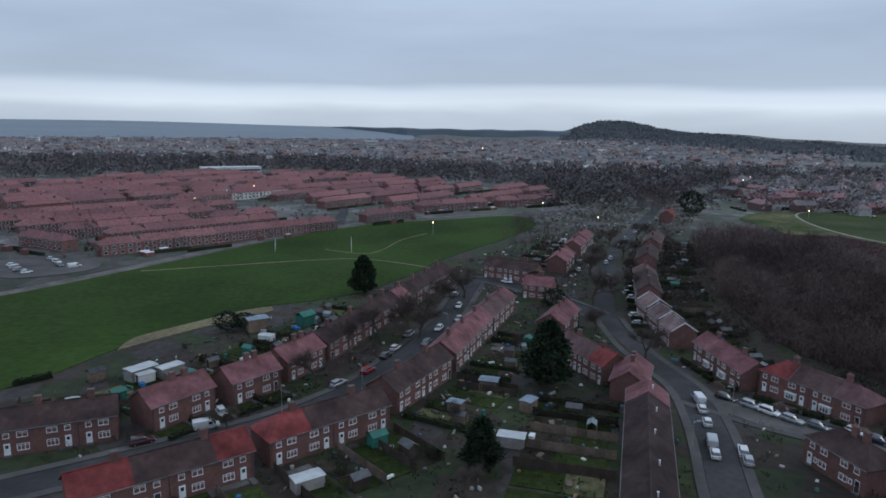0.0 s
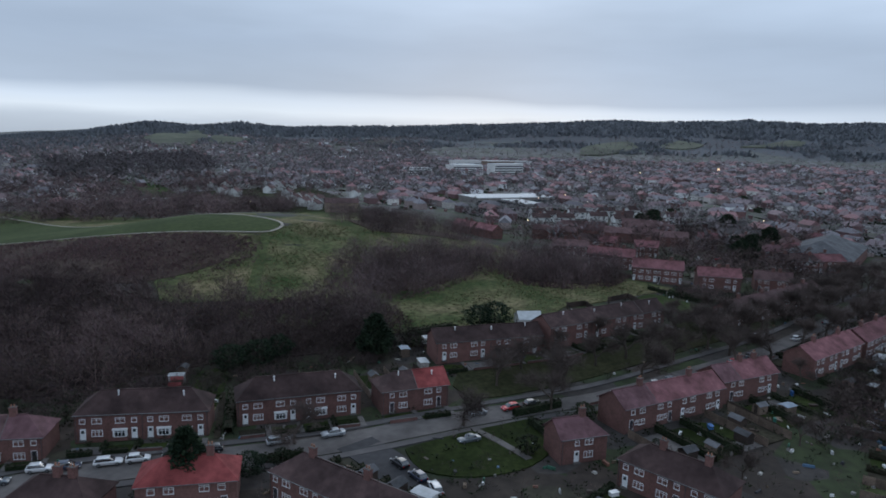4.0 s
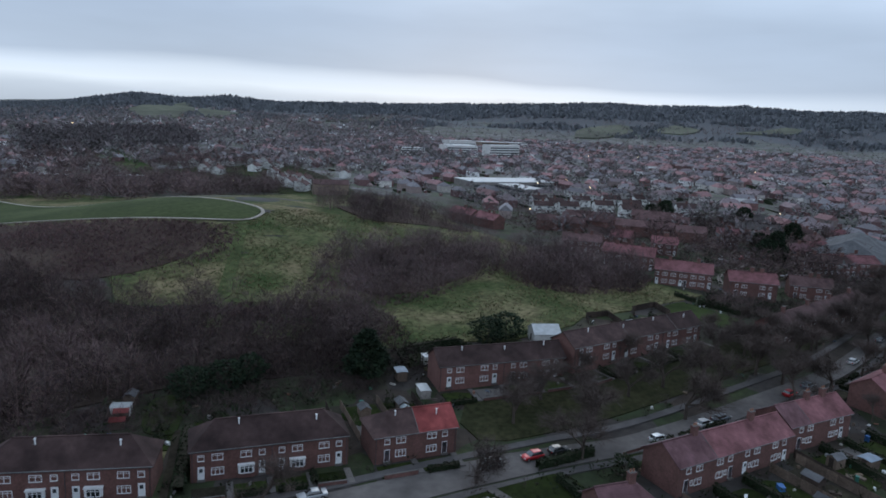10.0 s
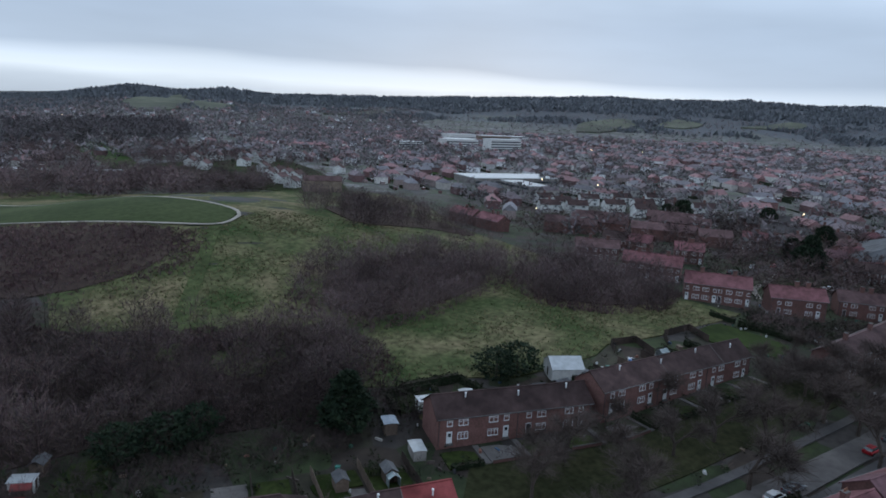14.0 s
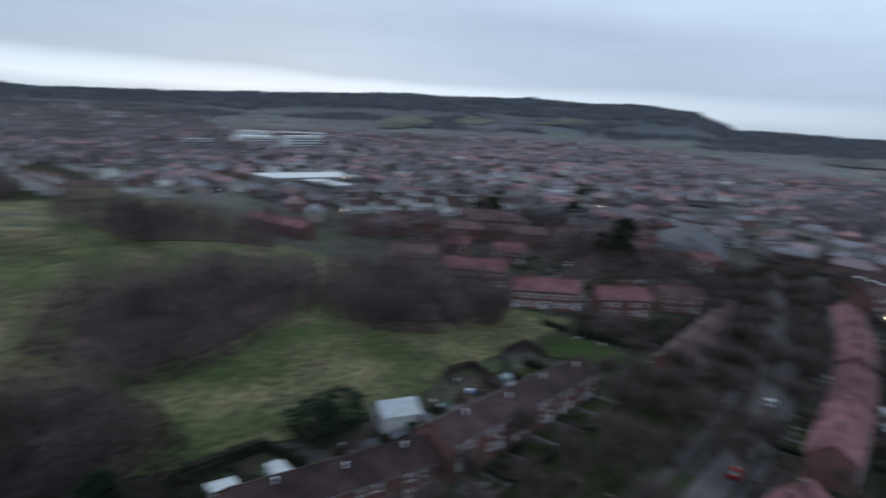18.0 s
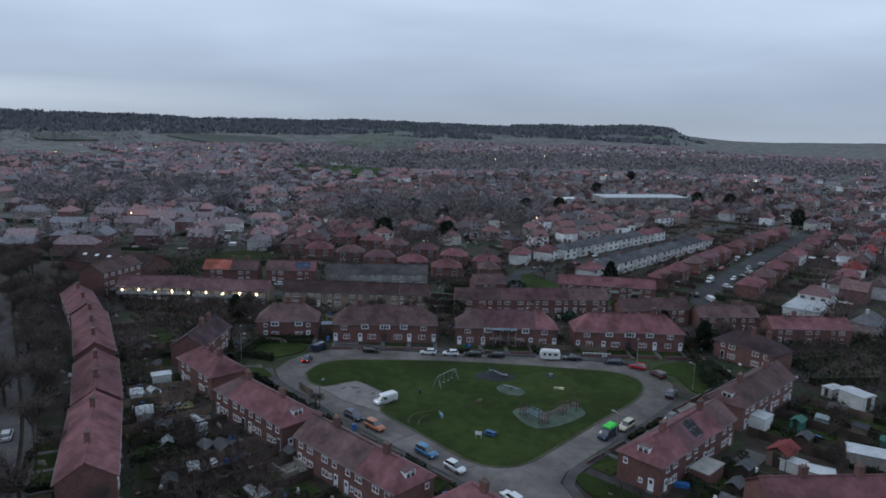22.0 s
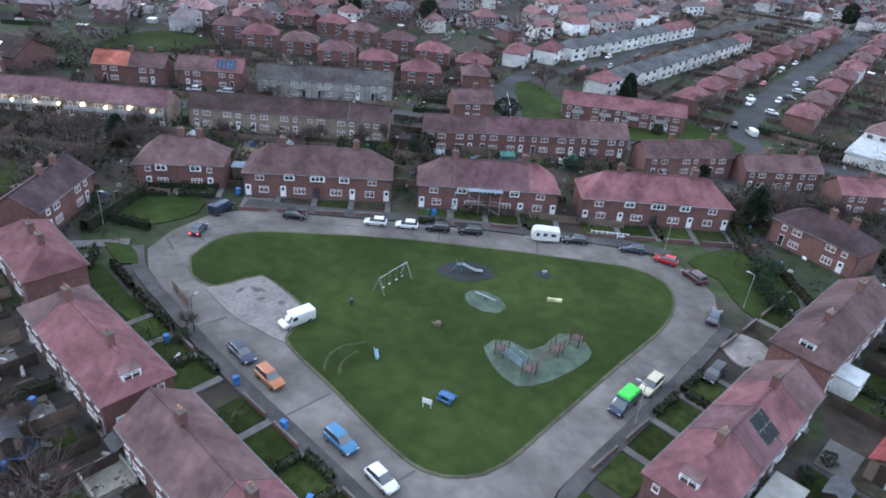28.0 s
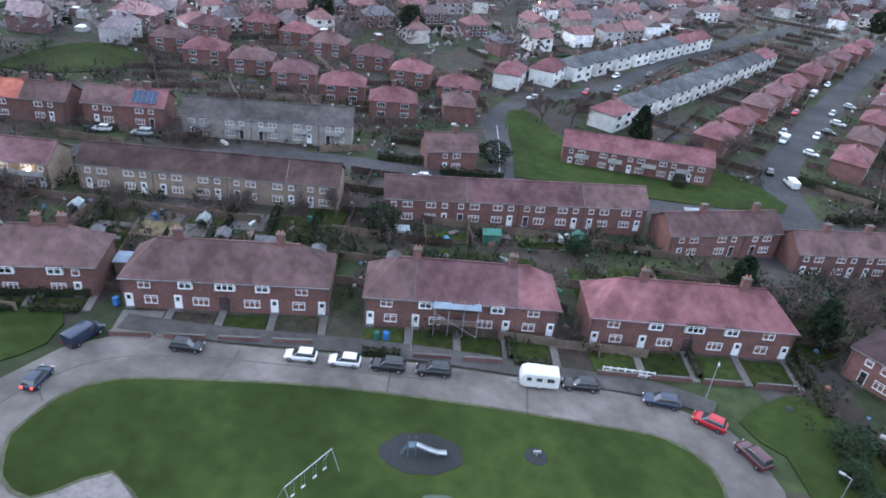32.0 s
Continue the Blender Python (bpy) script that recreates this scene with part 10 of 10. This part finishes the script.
for k_ in range(6):
    for z_ in (5.9,) if k_ % 3 != 1 else (5.9, 1.0):
        part("window", window_mesh(1.5, 1.1, 2)[0], tall_flats, Matrix.Translation((-7.1 + k_ * 2.85, -4.5, z_)) @ Matrix.Rotation(math.pi, 4, "Z"))
sk = terrace(316, -78, 352, -66, 4, "gg", ((1.0, "dark"),), 0, -1, detail=0, label="dark-roofed school with lit skylights", depth=13, eaves=3.6, ridge=7.2, name="school_hall", group="", chimneys=False)
sk["category"] = "school"
for k in range(5):
    _b = Build()
    _b.box(-0.7, 0.7, -0.55, 0.55, -0.1, 0.1)
    part("skylight", _b.mesh("skylight", UPVC), sk, Matrix.Translation((-11 + k * 5.5, -3.0, 5.62)) @ Matrix.Rotation(0.5, 4, "X"))
    part("skylight", bpy.data.meshes["skylight"], sk, Matrix.Translation((-11 + k * 5.5, 3.0, 5.62)) @ Matrix.Rotation(-0.5, 4, "X"))
block("garage_row", "white flat-roofed row of garages behind the gardens", 126.5, -210, 86, 28, 11, 2.8, WHITEWALL, WHITEROOF, 0, "garages")
block("supermarket", "long low supermarket with a pale flat roof", 302, -504, 49, 74, 26, 6, GREYWALL, WHITEROOF, 0)
block("warehouse", "white-roofed warehouse in the suburb", 336, -437, 60, 18, 11, 6, WHITEWALL, UPVC, 0)
block("long_shed", "long low pale-roofed shed", 151, -622, 10, 30, 12, 5, GREYWALL, WHITEROOF, 0)
block("long_shed", "long low pale-roofed shed", 832, -645, 3, 66, 9, 4, WHITEWALL, WHITEROOF, 0)
for x, y in ((-900, 1500), (-640, 1560), (-1050, 1440), (-300, 1500), (-520, 1680)):
    block("town_block", "pale block of flats in the old town", x, y, 20, 26, 14, 15, WHITEWALL, WHITEROOF, 4)
block("estate_school", "white flat-roofed school beyond the estate", -290, 700, 30, 60, 20, 8, WHITEWALL, WHITEROOF, 2)
hall = terrace(352, -4, 412, -18, 4, "hh", ((1.0, "grey"),), 0, -1, BRICK, detail=0, label="large brick hall with a broad grey hipped roof", depth=30, ridge=12, eaves=5.5, name="hall", group="", chimneys=False)
hall["category"] = "hall"
terrace(338, 10, 352, -14, 2, "gg", ((1.0, "pink"),), 0, -1, label="brick entrance wing with a pink roof", depth=9, name="hall_wing", chimneys=False)

# hill masts
for x, y in ((2540, 440), (2560, 415)):
    th = thing("radio_mast", "thin lattice radio mast on the wooded hill", "mast", at(x, y), None, "radio masts")
    _b = Build()
    for k in range(3):
        a_ = k * 2.1
        _b.tube((2.0 * math.cos(a_), 2.0 * math.sin(a_), -2), (0.6 * math.cos(a_), 0.6 * math.sin(a_), 48), 0.8, 0.6, 4)
    for z in range(4, 48, 6):
        _b.tube((-1.5, 0, z), (1.5, 0, z + 3), 0.4, 0.4, 4)
    part("lattice", _b.mesh("lattice", LEAD), th)

# lights that are on at dusk
rl = random.Random(77)
for k in range(46):
    a_, r_ = radians(rl.choice((rl.uniform(-38, 25), rl.uniform(35, 105), rl.uniform(105, 175)))), rl.uniform(330, 1500)
    x, y = 80 + r_ * math.sin(a_), 20 + r_ * math.cos(a_)
    _b = Build()
    s_ = 0.13 + r_ / 3200
    _b.tube((0, 0, 0), (0, 0, 2 * s_), s_, s_ * 0.8, 8)
    _b.tube((0, 0, -6.5), (0, 0, 0), 0.08, 0.08, 5, 1)
    if r_ < 3000:
        thing("distant_street_light", "small glowing street light far off in the town", "street light", at(x, y, 0, 6), _b.mesh("distant_street_light", WARM, METAL), "distant street lights")


# ---- shrubs and small growth in all the gardens ----
def clear(x, y):
    for cx, cy, ux, uy, h, d in PLOTS:
        dx, dy = x - cx, y - cy
        if abs(dx * ux + dy * uy) < h and abs(dy * ux - dx * uy) < d:
            return False
    for line, w in ((AVENUE, 5.5), (LANE, 6), (WEST, 5), (NORTH_LINE, 5.5), (CROSS_LINE, 4.5), (LINK_LINE, 5), (SIDE_LINE, 5.5), (APPROACH_LINE, 4.5)):
        for (x0, y0), (x1, y1) in zip(line, line[1:]):
            vx, vy = x1 - x0, y1 - y0
            t = max(0, min(1, ((x - x0) * vx + (y - y0) * vy) / (vx * vx + vy * vy)))
            if math.hypot(x - x0 - t * vx, y - y0 - t * vy) < w:
                return False
    return not any(inside(x, y, q) for q in (RINGZONE, BACKLAWN, WOOD_1, WOOD_2, WOOD_3, PASTURE, FIELDZONE, LAWNZONE, TRIZONE, ((328, -98), (314, -107), (308, -122), (317, -135), (337, -129)), ((220.3, -102.9), (215.4, -108.4), (209.7, -101.7), (215.4, -96.7))))


NORTH_LINE = ((151, -150), (151.5, -178), (162.5, -212), (163.5, -250), (162, -409))
CROSS_LINE = ((300, -62), (262, -90), (235, -118), (206, -137), (175, -160), (125, -190))
LINK_LINE = ((202, -139), (228, -179), (233, -198), (222, -240), (222, -300), (205, -420))
SIDE_LINE = ((101, 90), (91, 73), (66, 62), (40, 76))
APPROACH_LINE = ((138, -32.5), (118, -32.4), (75, -20), (50, -8))
RINGZONE = ((139, -22), (156, -25), (194, -32), (211, -40), (226, -50), (217, -64), (176, -92), (145, -112), (128, -100), (128, -60), (131, -36))
FIELDZONE = ((-105, 131), (-83, 185), (-47, 224), (-26, 284), (2, 345), (18, 390), (8, 430), (-90, 365), (-260, 20), (-125, 90))
LAWNZONE = ((205, -146), (231, -190), (206, -181), (173.5, -194), (155, -181), (178, -163))
TRIZONE = ((104, 82), (127, 66), (150, 60), (206, 25), (226, 16), (214, 38), (164, 68), (143, 87))


def shrubs(name, poly, count, label, seed, material, low, high, n=10):
    r = random.Random(seed)
    rng = np.random.default_rng(seed)
    xs, ys = [p[0] for p in poly], [p[1] for p in poly]
    pts, tries = [], 0
    while len(pts) < count and tries < count * 12:
        tries += 1
        x, y = r.uniform(min(xs), max(xs)), r.uniform(min(ys), max(ys))
        if inside(x, y, poly) and clear(x, y):
            pts.append((x, y, Z(x, y)))
    n = n if material is HEDGE else round(n * 1.6)
    c = np.repeat(np.array(pts), n, 0)
    s = np.repeat(rng.uniform(low, high, len(pts)), n)
    a, t = rng.uniform(0, 2 * np.pi, len(c)), rng.uniform(0, 1, len(c))
    rr = s * 0.6 * np.sqrt(rng.uniform(0, 1, len(c)))
    p = c + np.stack((rr * np.cos(a), rr * np.sin(a), t * s * 0.8), 1)
    d = np.stack((np.cos(a), np.sin(a), rng.uniform(0, 1.5, len(c))), 1) + rng.normal(0, 0.4, (len(c), 3))
    v = blades(p, d, rng.uniform(0.3, 0.55, len(c)) * s, rng.uniform(0.05, 0.13, len(c)) * s ** 0.5 * (3.0 if material is HEDGE else 0.36), rng)
    return tagged(new(name, quad_mesh(name, v, material)), label, "shrubs", "", "stuff")


ZONE_W = ((-110, 85), (-60, 60), (60, 60), (72, 130), (62, 200), (90, 390), (60, 400), (10, 340), (-30, 250), (-60, 210))
ZONE_E = ((40, 60), (100, 10), (130, -10), (110, -130), (90, -180), (150, -200), (240, -190), (310, -110), (310, -20), (280, 40), (200, 80), (165, 105), (140, 112), (100, 145), (80, 150))
shrubs("garden_shrubs", ZONE_W, 2000, "dark shrubs and dead stems in back gardens", 91, HEDGE, 0.4, 1.5)
shrubs("garden_thicket", ZONE_W, 850, "bare brown shrubs in back gardens", 92, DEEPTWIG, 0.8, 2.4, 22)
shrubs("garden_shrubs", ZONE_E, 2400, "dark shrubs and dead stems in back gardens", 93, HEDGE, 0.4, 1.5)
shrubs("garden_thicket", ZONE_E, 950, "bare brown shrubs in back gardens", 94, DEEPTWIG, 0.8, 2.6, 22)

for h in ((235.6, 49, 231.6, 36.4, 1.6), (239, 56, 236, 49.6, 1.5), (241, 46.6, 251, 43.4, 1.6), (238, 34, 250, 29.6, 1.6), (152, 104, 156.2, 108.8, 1.7), (156.8, 108.8, 164, 103.4, 1.7), (163.8, 102.8, 159.4, 99.0, 1.5)):
    hedge(*h, 1.2, "thick dark green hedge round a lawn")
for f_ in ((215, 65.2, 223, 60.2), (223, 60.2, 217.2, 55.2), (209.6, 63.8, 215, 65.2), (203, 75.6, 207.6, 70.8), (198.8, 74, 203, 75.6), (207.6, 70.8, 202, 66)):
    fence(*f_, 1)
shrubs("hedge_bank", ((233, 48), (252, 46), (253, 26), (262, 24), (268, 8), (250, 12), (230, 32)), 210, "evergreen shrubs before the pink-roofed houses", 131, HEDGE, 0.9, 2.4, 16)
shrubs("hedge_bank", ((233, 48), (252, 46), (253, 26), (262, 24), (268, 8), (250, 12), (230, 32)), 130, "bare shrubs before the pink-roofed houses", 132, DEEPTWIG, 1.5, 4.0, 44)
MIDZONE = ((172, 6), (206, -8), (262, -34), (262, -42), (228, -24), (215, -14), (196, -12), (150, -6), (140, 12))
shrubs("mid_garden_trees", MIDZONE, 90, "bare small trees between two rows of gardens", 135, DEEPTWIG, 2.5, 5.5, 70)
shrubs("mid_garden_shrubs", MIDZONE, 160, "dark evergreen shrubs between two rows of gardens", 136, HEDGE, 0.8, 2.4, 16)
AVENUEBACK = ((215, 30), (262, 6), (300, -10), (318, -30), (302, -14), (252, 8), (212, 24))
shrubs("avenue_shrubs", AVENUEBACK, 220, "bare shrubs and saplings beside the avenue", 137, DEEPTWIG, 1.5, 5.0, 50)
SOUTHLOT = ((85, -70), (112, -78), (113, -122), (100, -128), (84, -145))
shrubs("south_garden_shrubs", SOUTHLOT, 170, "dark shrubs in gardens behind the terraces", 138, HEDGE, 0.6, 2.0, 16)
shrubs("south_garden_shrubs", SOUTHLOT, 110, "bare shrubs in gardens behind the terraces", 139, DEEPTWIG, 1.2, 3.6, 44)
LANEBACK = ((55, 186), (68, 186), (72, 204), (72, 240), (82, 298), (90, 342), (78, 344), (62, 272), (55, 240))
shrubs("lane_back_shrubs", LANEBACK, 260, "dark shrubs in gardens below the wood", 140, HEDGE, 0.6, 2.4, 16)
shrubs("lane_back_trees", LANEBACK, 170, "bare small trees in gardens below the wood", 141, DEEPTWIG, 1.8, 5.0, 50)
for h in ((41.2, 222, 46.4, 221.2, 1.4), (42, 229, 47, 228.2, 1.2), (43, 236, 48, 235.2, 1.5), (44, 243, 49, 242.2, 1.2), (45, 250, 50, 249.2, 1.4), (48, 262, 53, 262, 1.5), (50, 270, 55, 270, 1.5), (39.4, 205, 45, 204.6, 1.3), (40.6, 212, 45, 211.4, 1.2), (41.6, 197, 46.6, 196.2, 1.4)):
    hedge(*h, 1.0, "thick hedge between front gardens by the lane")
CLOSEZONE = ((268, 66), (300, 62), (345, 55), (345, -10), (300, -12), (270, 0))
shrubs("close_shrubs", CLOSEZONE, 260, "evergreen shrubs and hedges in the close", 133, HEDGE, 0.9, 2.6, 16)
shrubs("close_shrubs", CLOSEZONE, 200, "bare shrubs and small trees in the close", 134, DEEPTWIG, 2.0, 5.0, 44)
for h in ((207.4, -36.2, 199.6, -34.6, 1.3), (198.4, -34.3, 187.4, -32.6, 1.2), (212.6, -36.6, 208.2, -33.0, 1.4), (217, -32.4, 209.6, -31.4, 1.2)):
    hedge(*h, 1.0, "clipped dark hedge along the green's road")
hedge(92.6, 112.4, 107.8, 124.6, 1.8, 1.4, "tall dark hedge between two terraces")
for x_, y_, a_ in ((103.4, 136.4, -50), (106, 138.4, -50)):
    shed(x_, y_, a_, "redroof", 0.75)
FOOT = ((60, 178), (100, 153), (132, 130), (150, 116), (166, 106), (150, 98), (95, 134), (64, 150))
shrubs("wood_edge_shrubs", FOOT, 420, "brambles and bare shrubs at the wood's foot", 97, DEEPTWIG, 1.2, 3.6, 44)
shrubs("wood_edge_shrubs", FOOT, 160, "evergreen shrubs at the wood's foot", 98, HEDGE, 1.0, 2.8, 16)
BACKS = ((92, -120), (122, -122), (140, -128), (152, -140), (145, -195), (95, -195), (85, -150))
shrubs("back_garden_shrubs", BACKS, 420, "overgrown shrubs behind the terraces", 99, HEDGE, 1.0, 3.0, 16)
shrubs("back_garden_shrubs", BACKS, 300, "bare overgrown shrubs behind the terraces", 100, DEEPTWIG, 1.5, 4.0, 40)
AVEN = ((240, 20), (310, -20), (330, -60), (300, -55), (235, -8), (228, 10))
shrubs("avenue_shrubs", AVEN, 260, "bare shrubs beside the avenue", 101, DEEPTWIG, 1.5, 4.5, 40)

STREETS = ((118, -198), (150, -190), (205, -200), (262, -200), (262, -330), (240, -440), (118, -440))
shrubs("street_shrubs", STREETS, 620, "hedges and evergreen shrubs between the streets", 102, HEDGE, 0.8, 2.2, 14)
shrubs("street_shrubs", STREETS, 520, "bare shrubs between the streets", 103, DEEPTWIG, 1.2, 4.0, 30)
SEMIZONE = ((225, -125), (262, -100), (310, -118), (345, -140), (335, -205), (262, -205), (236, -190))
shrubs("semi_garden_shrubs", SEMIZONE, 420, "shrubs in the gardens of the semis", 104, HEDGE, 0.8, 2.2, 14)
shrubs("semi_garden_shrubs", SEMIZONE, 200, "bare shrubs in the gardens of the semis", 105, DEEPTWIG, 1.2, 3.6, 30)


CLUTTER = islands("garden_odds_and_ends", ((0.42, 0.42, 0.42), (0.10, 0.08, 0.07), (0.22, 0.21, 0.20), (0.05, 0.05, 0.055), (0.62, 0.62, 0.62), (0.08, 0.14, 0.22), (0.20, 0.15, 0.11), (0.38, 0.36, 0.33), (0.05, 0.13, 0.09), (0.25, 0.12, 0.09)), 0.7)


def clutter(name, poly, count, seed, label):
    """Pots, boards, covers and heaps lying about, too small to pick apart."""
    r, b, k = random.Random(seed), Build(), 0
    xs, ys = [p[0] for p in poly], [p[1] for p in poly]
    while k < count:
        x, y = r.uniform(min(xs), max(xs)), r.uniform(min(ys), max(ys))
        if not inside(x, y, poly) or not clear(x, y):
            continue
        k += 1
        l, w, h = r.uniform(0.12, 0.55) * r.choice((1, 1, 1, 2.2)), r.uniform(0.10, 0.35), r.uniform(0.08, 0.5)
        b.box(-l, l, -w, w, -0.1, h, 0, min(l, w) * r.uniform(0.05, 0.5), at(x, y, r.uniform(0, 360), 0.14))
    return tagged(new(name, b.mesh(name, CLUTTER)), label, "clutter", "", "stuff")


clutter("garden_clutter", ZONE_W, 750, 95, "pots, boards and covers lying in gardens")
clutter("garden_clutter", ZONE_E, 900, 96, "pots, boards and covers lying in gardens")
clutter("garden_clutter", ((222, -22), (204, -19), (176, -13), (146, -9), (146, 2), (178, -2), (214, -8), (228, -16)), 260, 108, "boards, toys, covers and pots in the back gardens")
clutter("garden_clutter", STREETS, 420, 106, "boards, cars and bins beside the northern streets")
clutter("garden_clutter", SEMIZONE, 260, 107, "boards and bins in the gardens of the semis")


LANEZONE = ((14, 285), (56, 232), (70, 300), (86, 350), (130, 470), (110, 505), (60, 490), (12, 430))
shrubs("lane_garden_shrubs", LANEZONE, 520, "dark shrubs in the gardens along the lane", 120, HEDGE, 0.8, 2.6, 12)
shrubs("lane_garden_shrubs", LANEZONE, 420, "bare shrubs and small trees along the lane", 121, WOODTWIG, 1.5, 5.0, 26)
clutter("garden_clutter", LANEZONE, 420, 122, "sheds, cars and covers in the gardens along the lane")


def plot_fences(name, poly, turn, wide, deep, seed, label):
    """Board fences between garden plots, seen from afar, over a plan of parallel plots."""
    r, b = random.Random(seed), Build()
    xs, ys = [p[0] for p in poly], [p[1] for p in poly]
    cx, cy = sum(xs) / len(xs), sum(ys) / len(ys)
    u = (math.cos(radians(turn)), math.sin(radians(turn)))
    span = int(max(max(xs) - min(xs), max(ys) - min(ys)))
    for along, pitch, a in ((0, wide, turn + 90), (1, deep, turn)):
        k = -span
        while k < span:
            s = -span
            while s < span:
                p, q = (k, s) if along == 0 else (s, k)
                x, y = cx + u[0] * p - u[1] * q, cy + u[1] * p + u[0] * q
                if inside(x, y, poly) and clear(x, y) and noise.noise((k * 0.37, s * 0.045, seed)) > -0.12:
                    h = 1.5 + 0.2 * noise.noise((k, s * 0.1, 2.0))
                    b.box(-0.98, 0.98, -0.04, 0.04, -0.2, h, 0 if noise.noise((k * 0.7, s * 0.03, 9.0)) > -0.1 else 1, 0.0, at(x, y, a))
                    b.box(-1.03, -0.97, -0.06, 0.06, -0.2, h + 0.1, 1, 0.0, at(x, y, a))
                s += 2.0
            k += pitch * r.uniform(0.8, 1.25)
    return tagged(new(name, b.mesh(name, CREO, WOOD)), label, "fence", "", "stuff")


CRESCENT = ((180, -66), (205, -60), (228, -52), (262, -42), (300, -52), (300, -95), (262, -100), (228, -122), (190, -135), (150, -140), (128, -125), (150, -112))
plot_fences("plot_fences", CRESCENT, -58, 7.5, 19, 111, "weathered board fences between the crescent's back gardens")
plot_fences("plot_fences", STREETS, -86, 14, 9, 112, "weathered board fences between the northern streets' gardens")
plot_fences("plot_fences", SEMIZONE, -30, 9, 15, 113, "weathered board fences between the semis' gardens")
shrubs("crescent_shrubs", CRESCENT, 240, "evergreen shrubs behind the crescent", 114, HEDGE, 0.8, 2.6, 18)
shrubs("crescent_shrubs", CRESCENT, 130, "bare trees and shrubs behind the crescent", 115, DEEPTWIG, 1.5, 5.0, 55)
LEFTLAND = ((232, -38), (262, -42), (300, -52), (350, -90), (330, -130), (300, -118), (300, -62), (262, -90))
shrubs("flat_side_shrubs", LEFTLAND, 150, "evergreen shrubs beside the flats", 116, HEDGE, 1.0, 3.4, 20)
shrubs("flat_side_shrubs", LEFTLAND, 110, "bare trees and shrubs beside the flats", 117, DEEPTWIG, 2.0, 5.5, 60)
shrubs("semi_garden_shrubs", SEMIZONE, 150, "taller bare trees among the semis", 118, DEEPTWIG, 2.5, 5.5, 50)
shrubs("street_shrubs", STREETS, 240, "taller bare trees between the streets", 119, DEEPTWIG, 2.5, 5.5, 50)
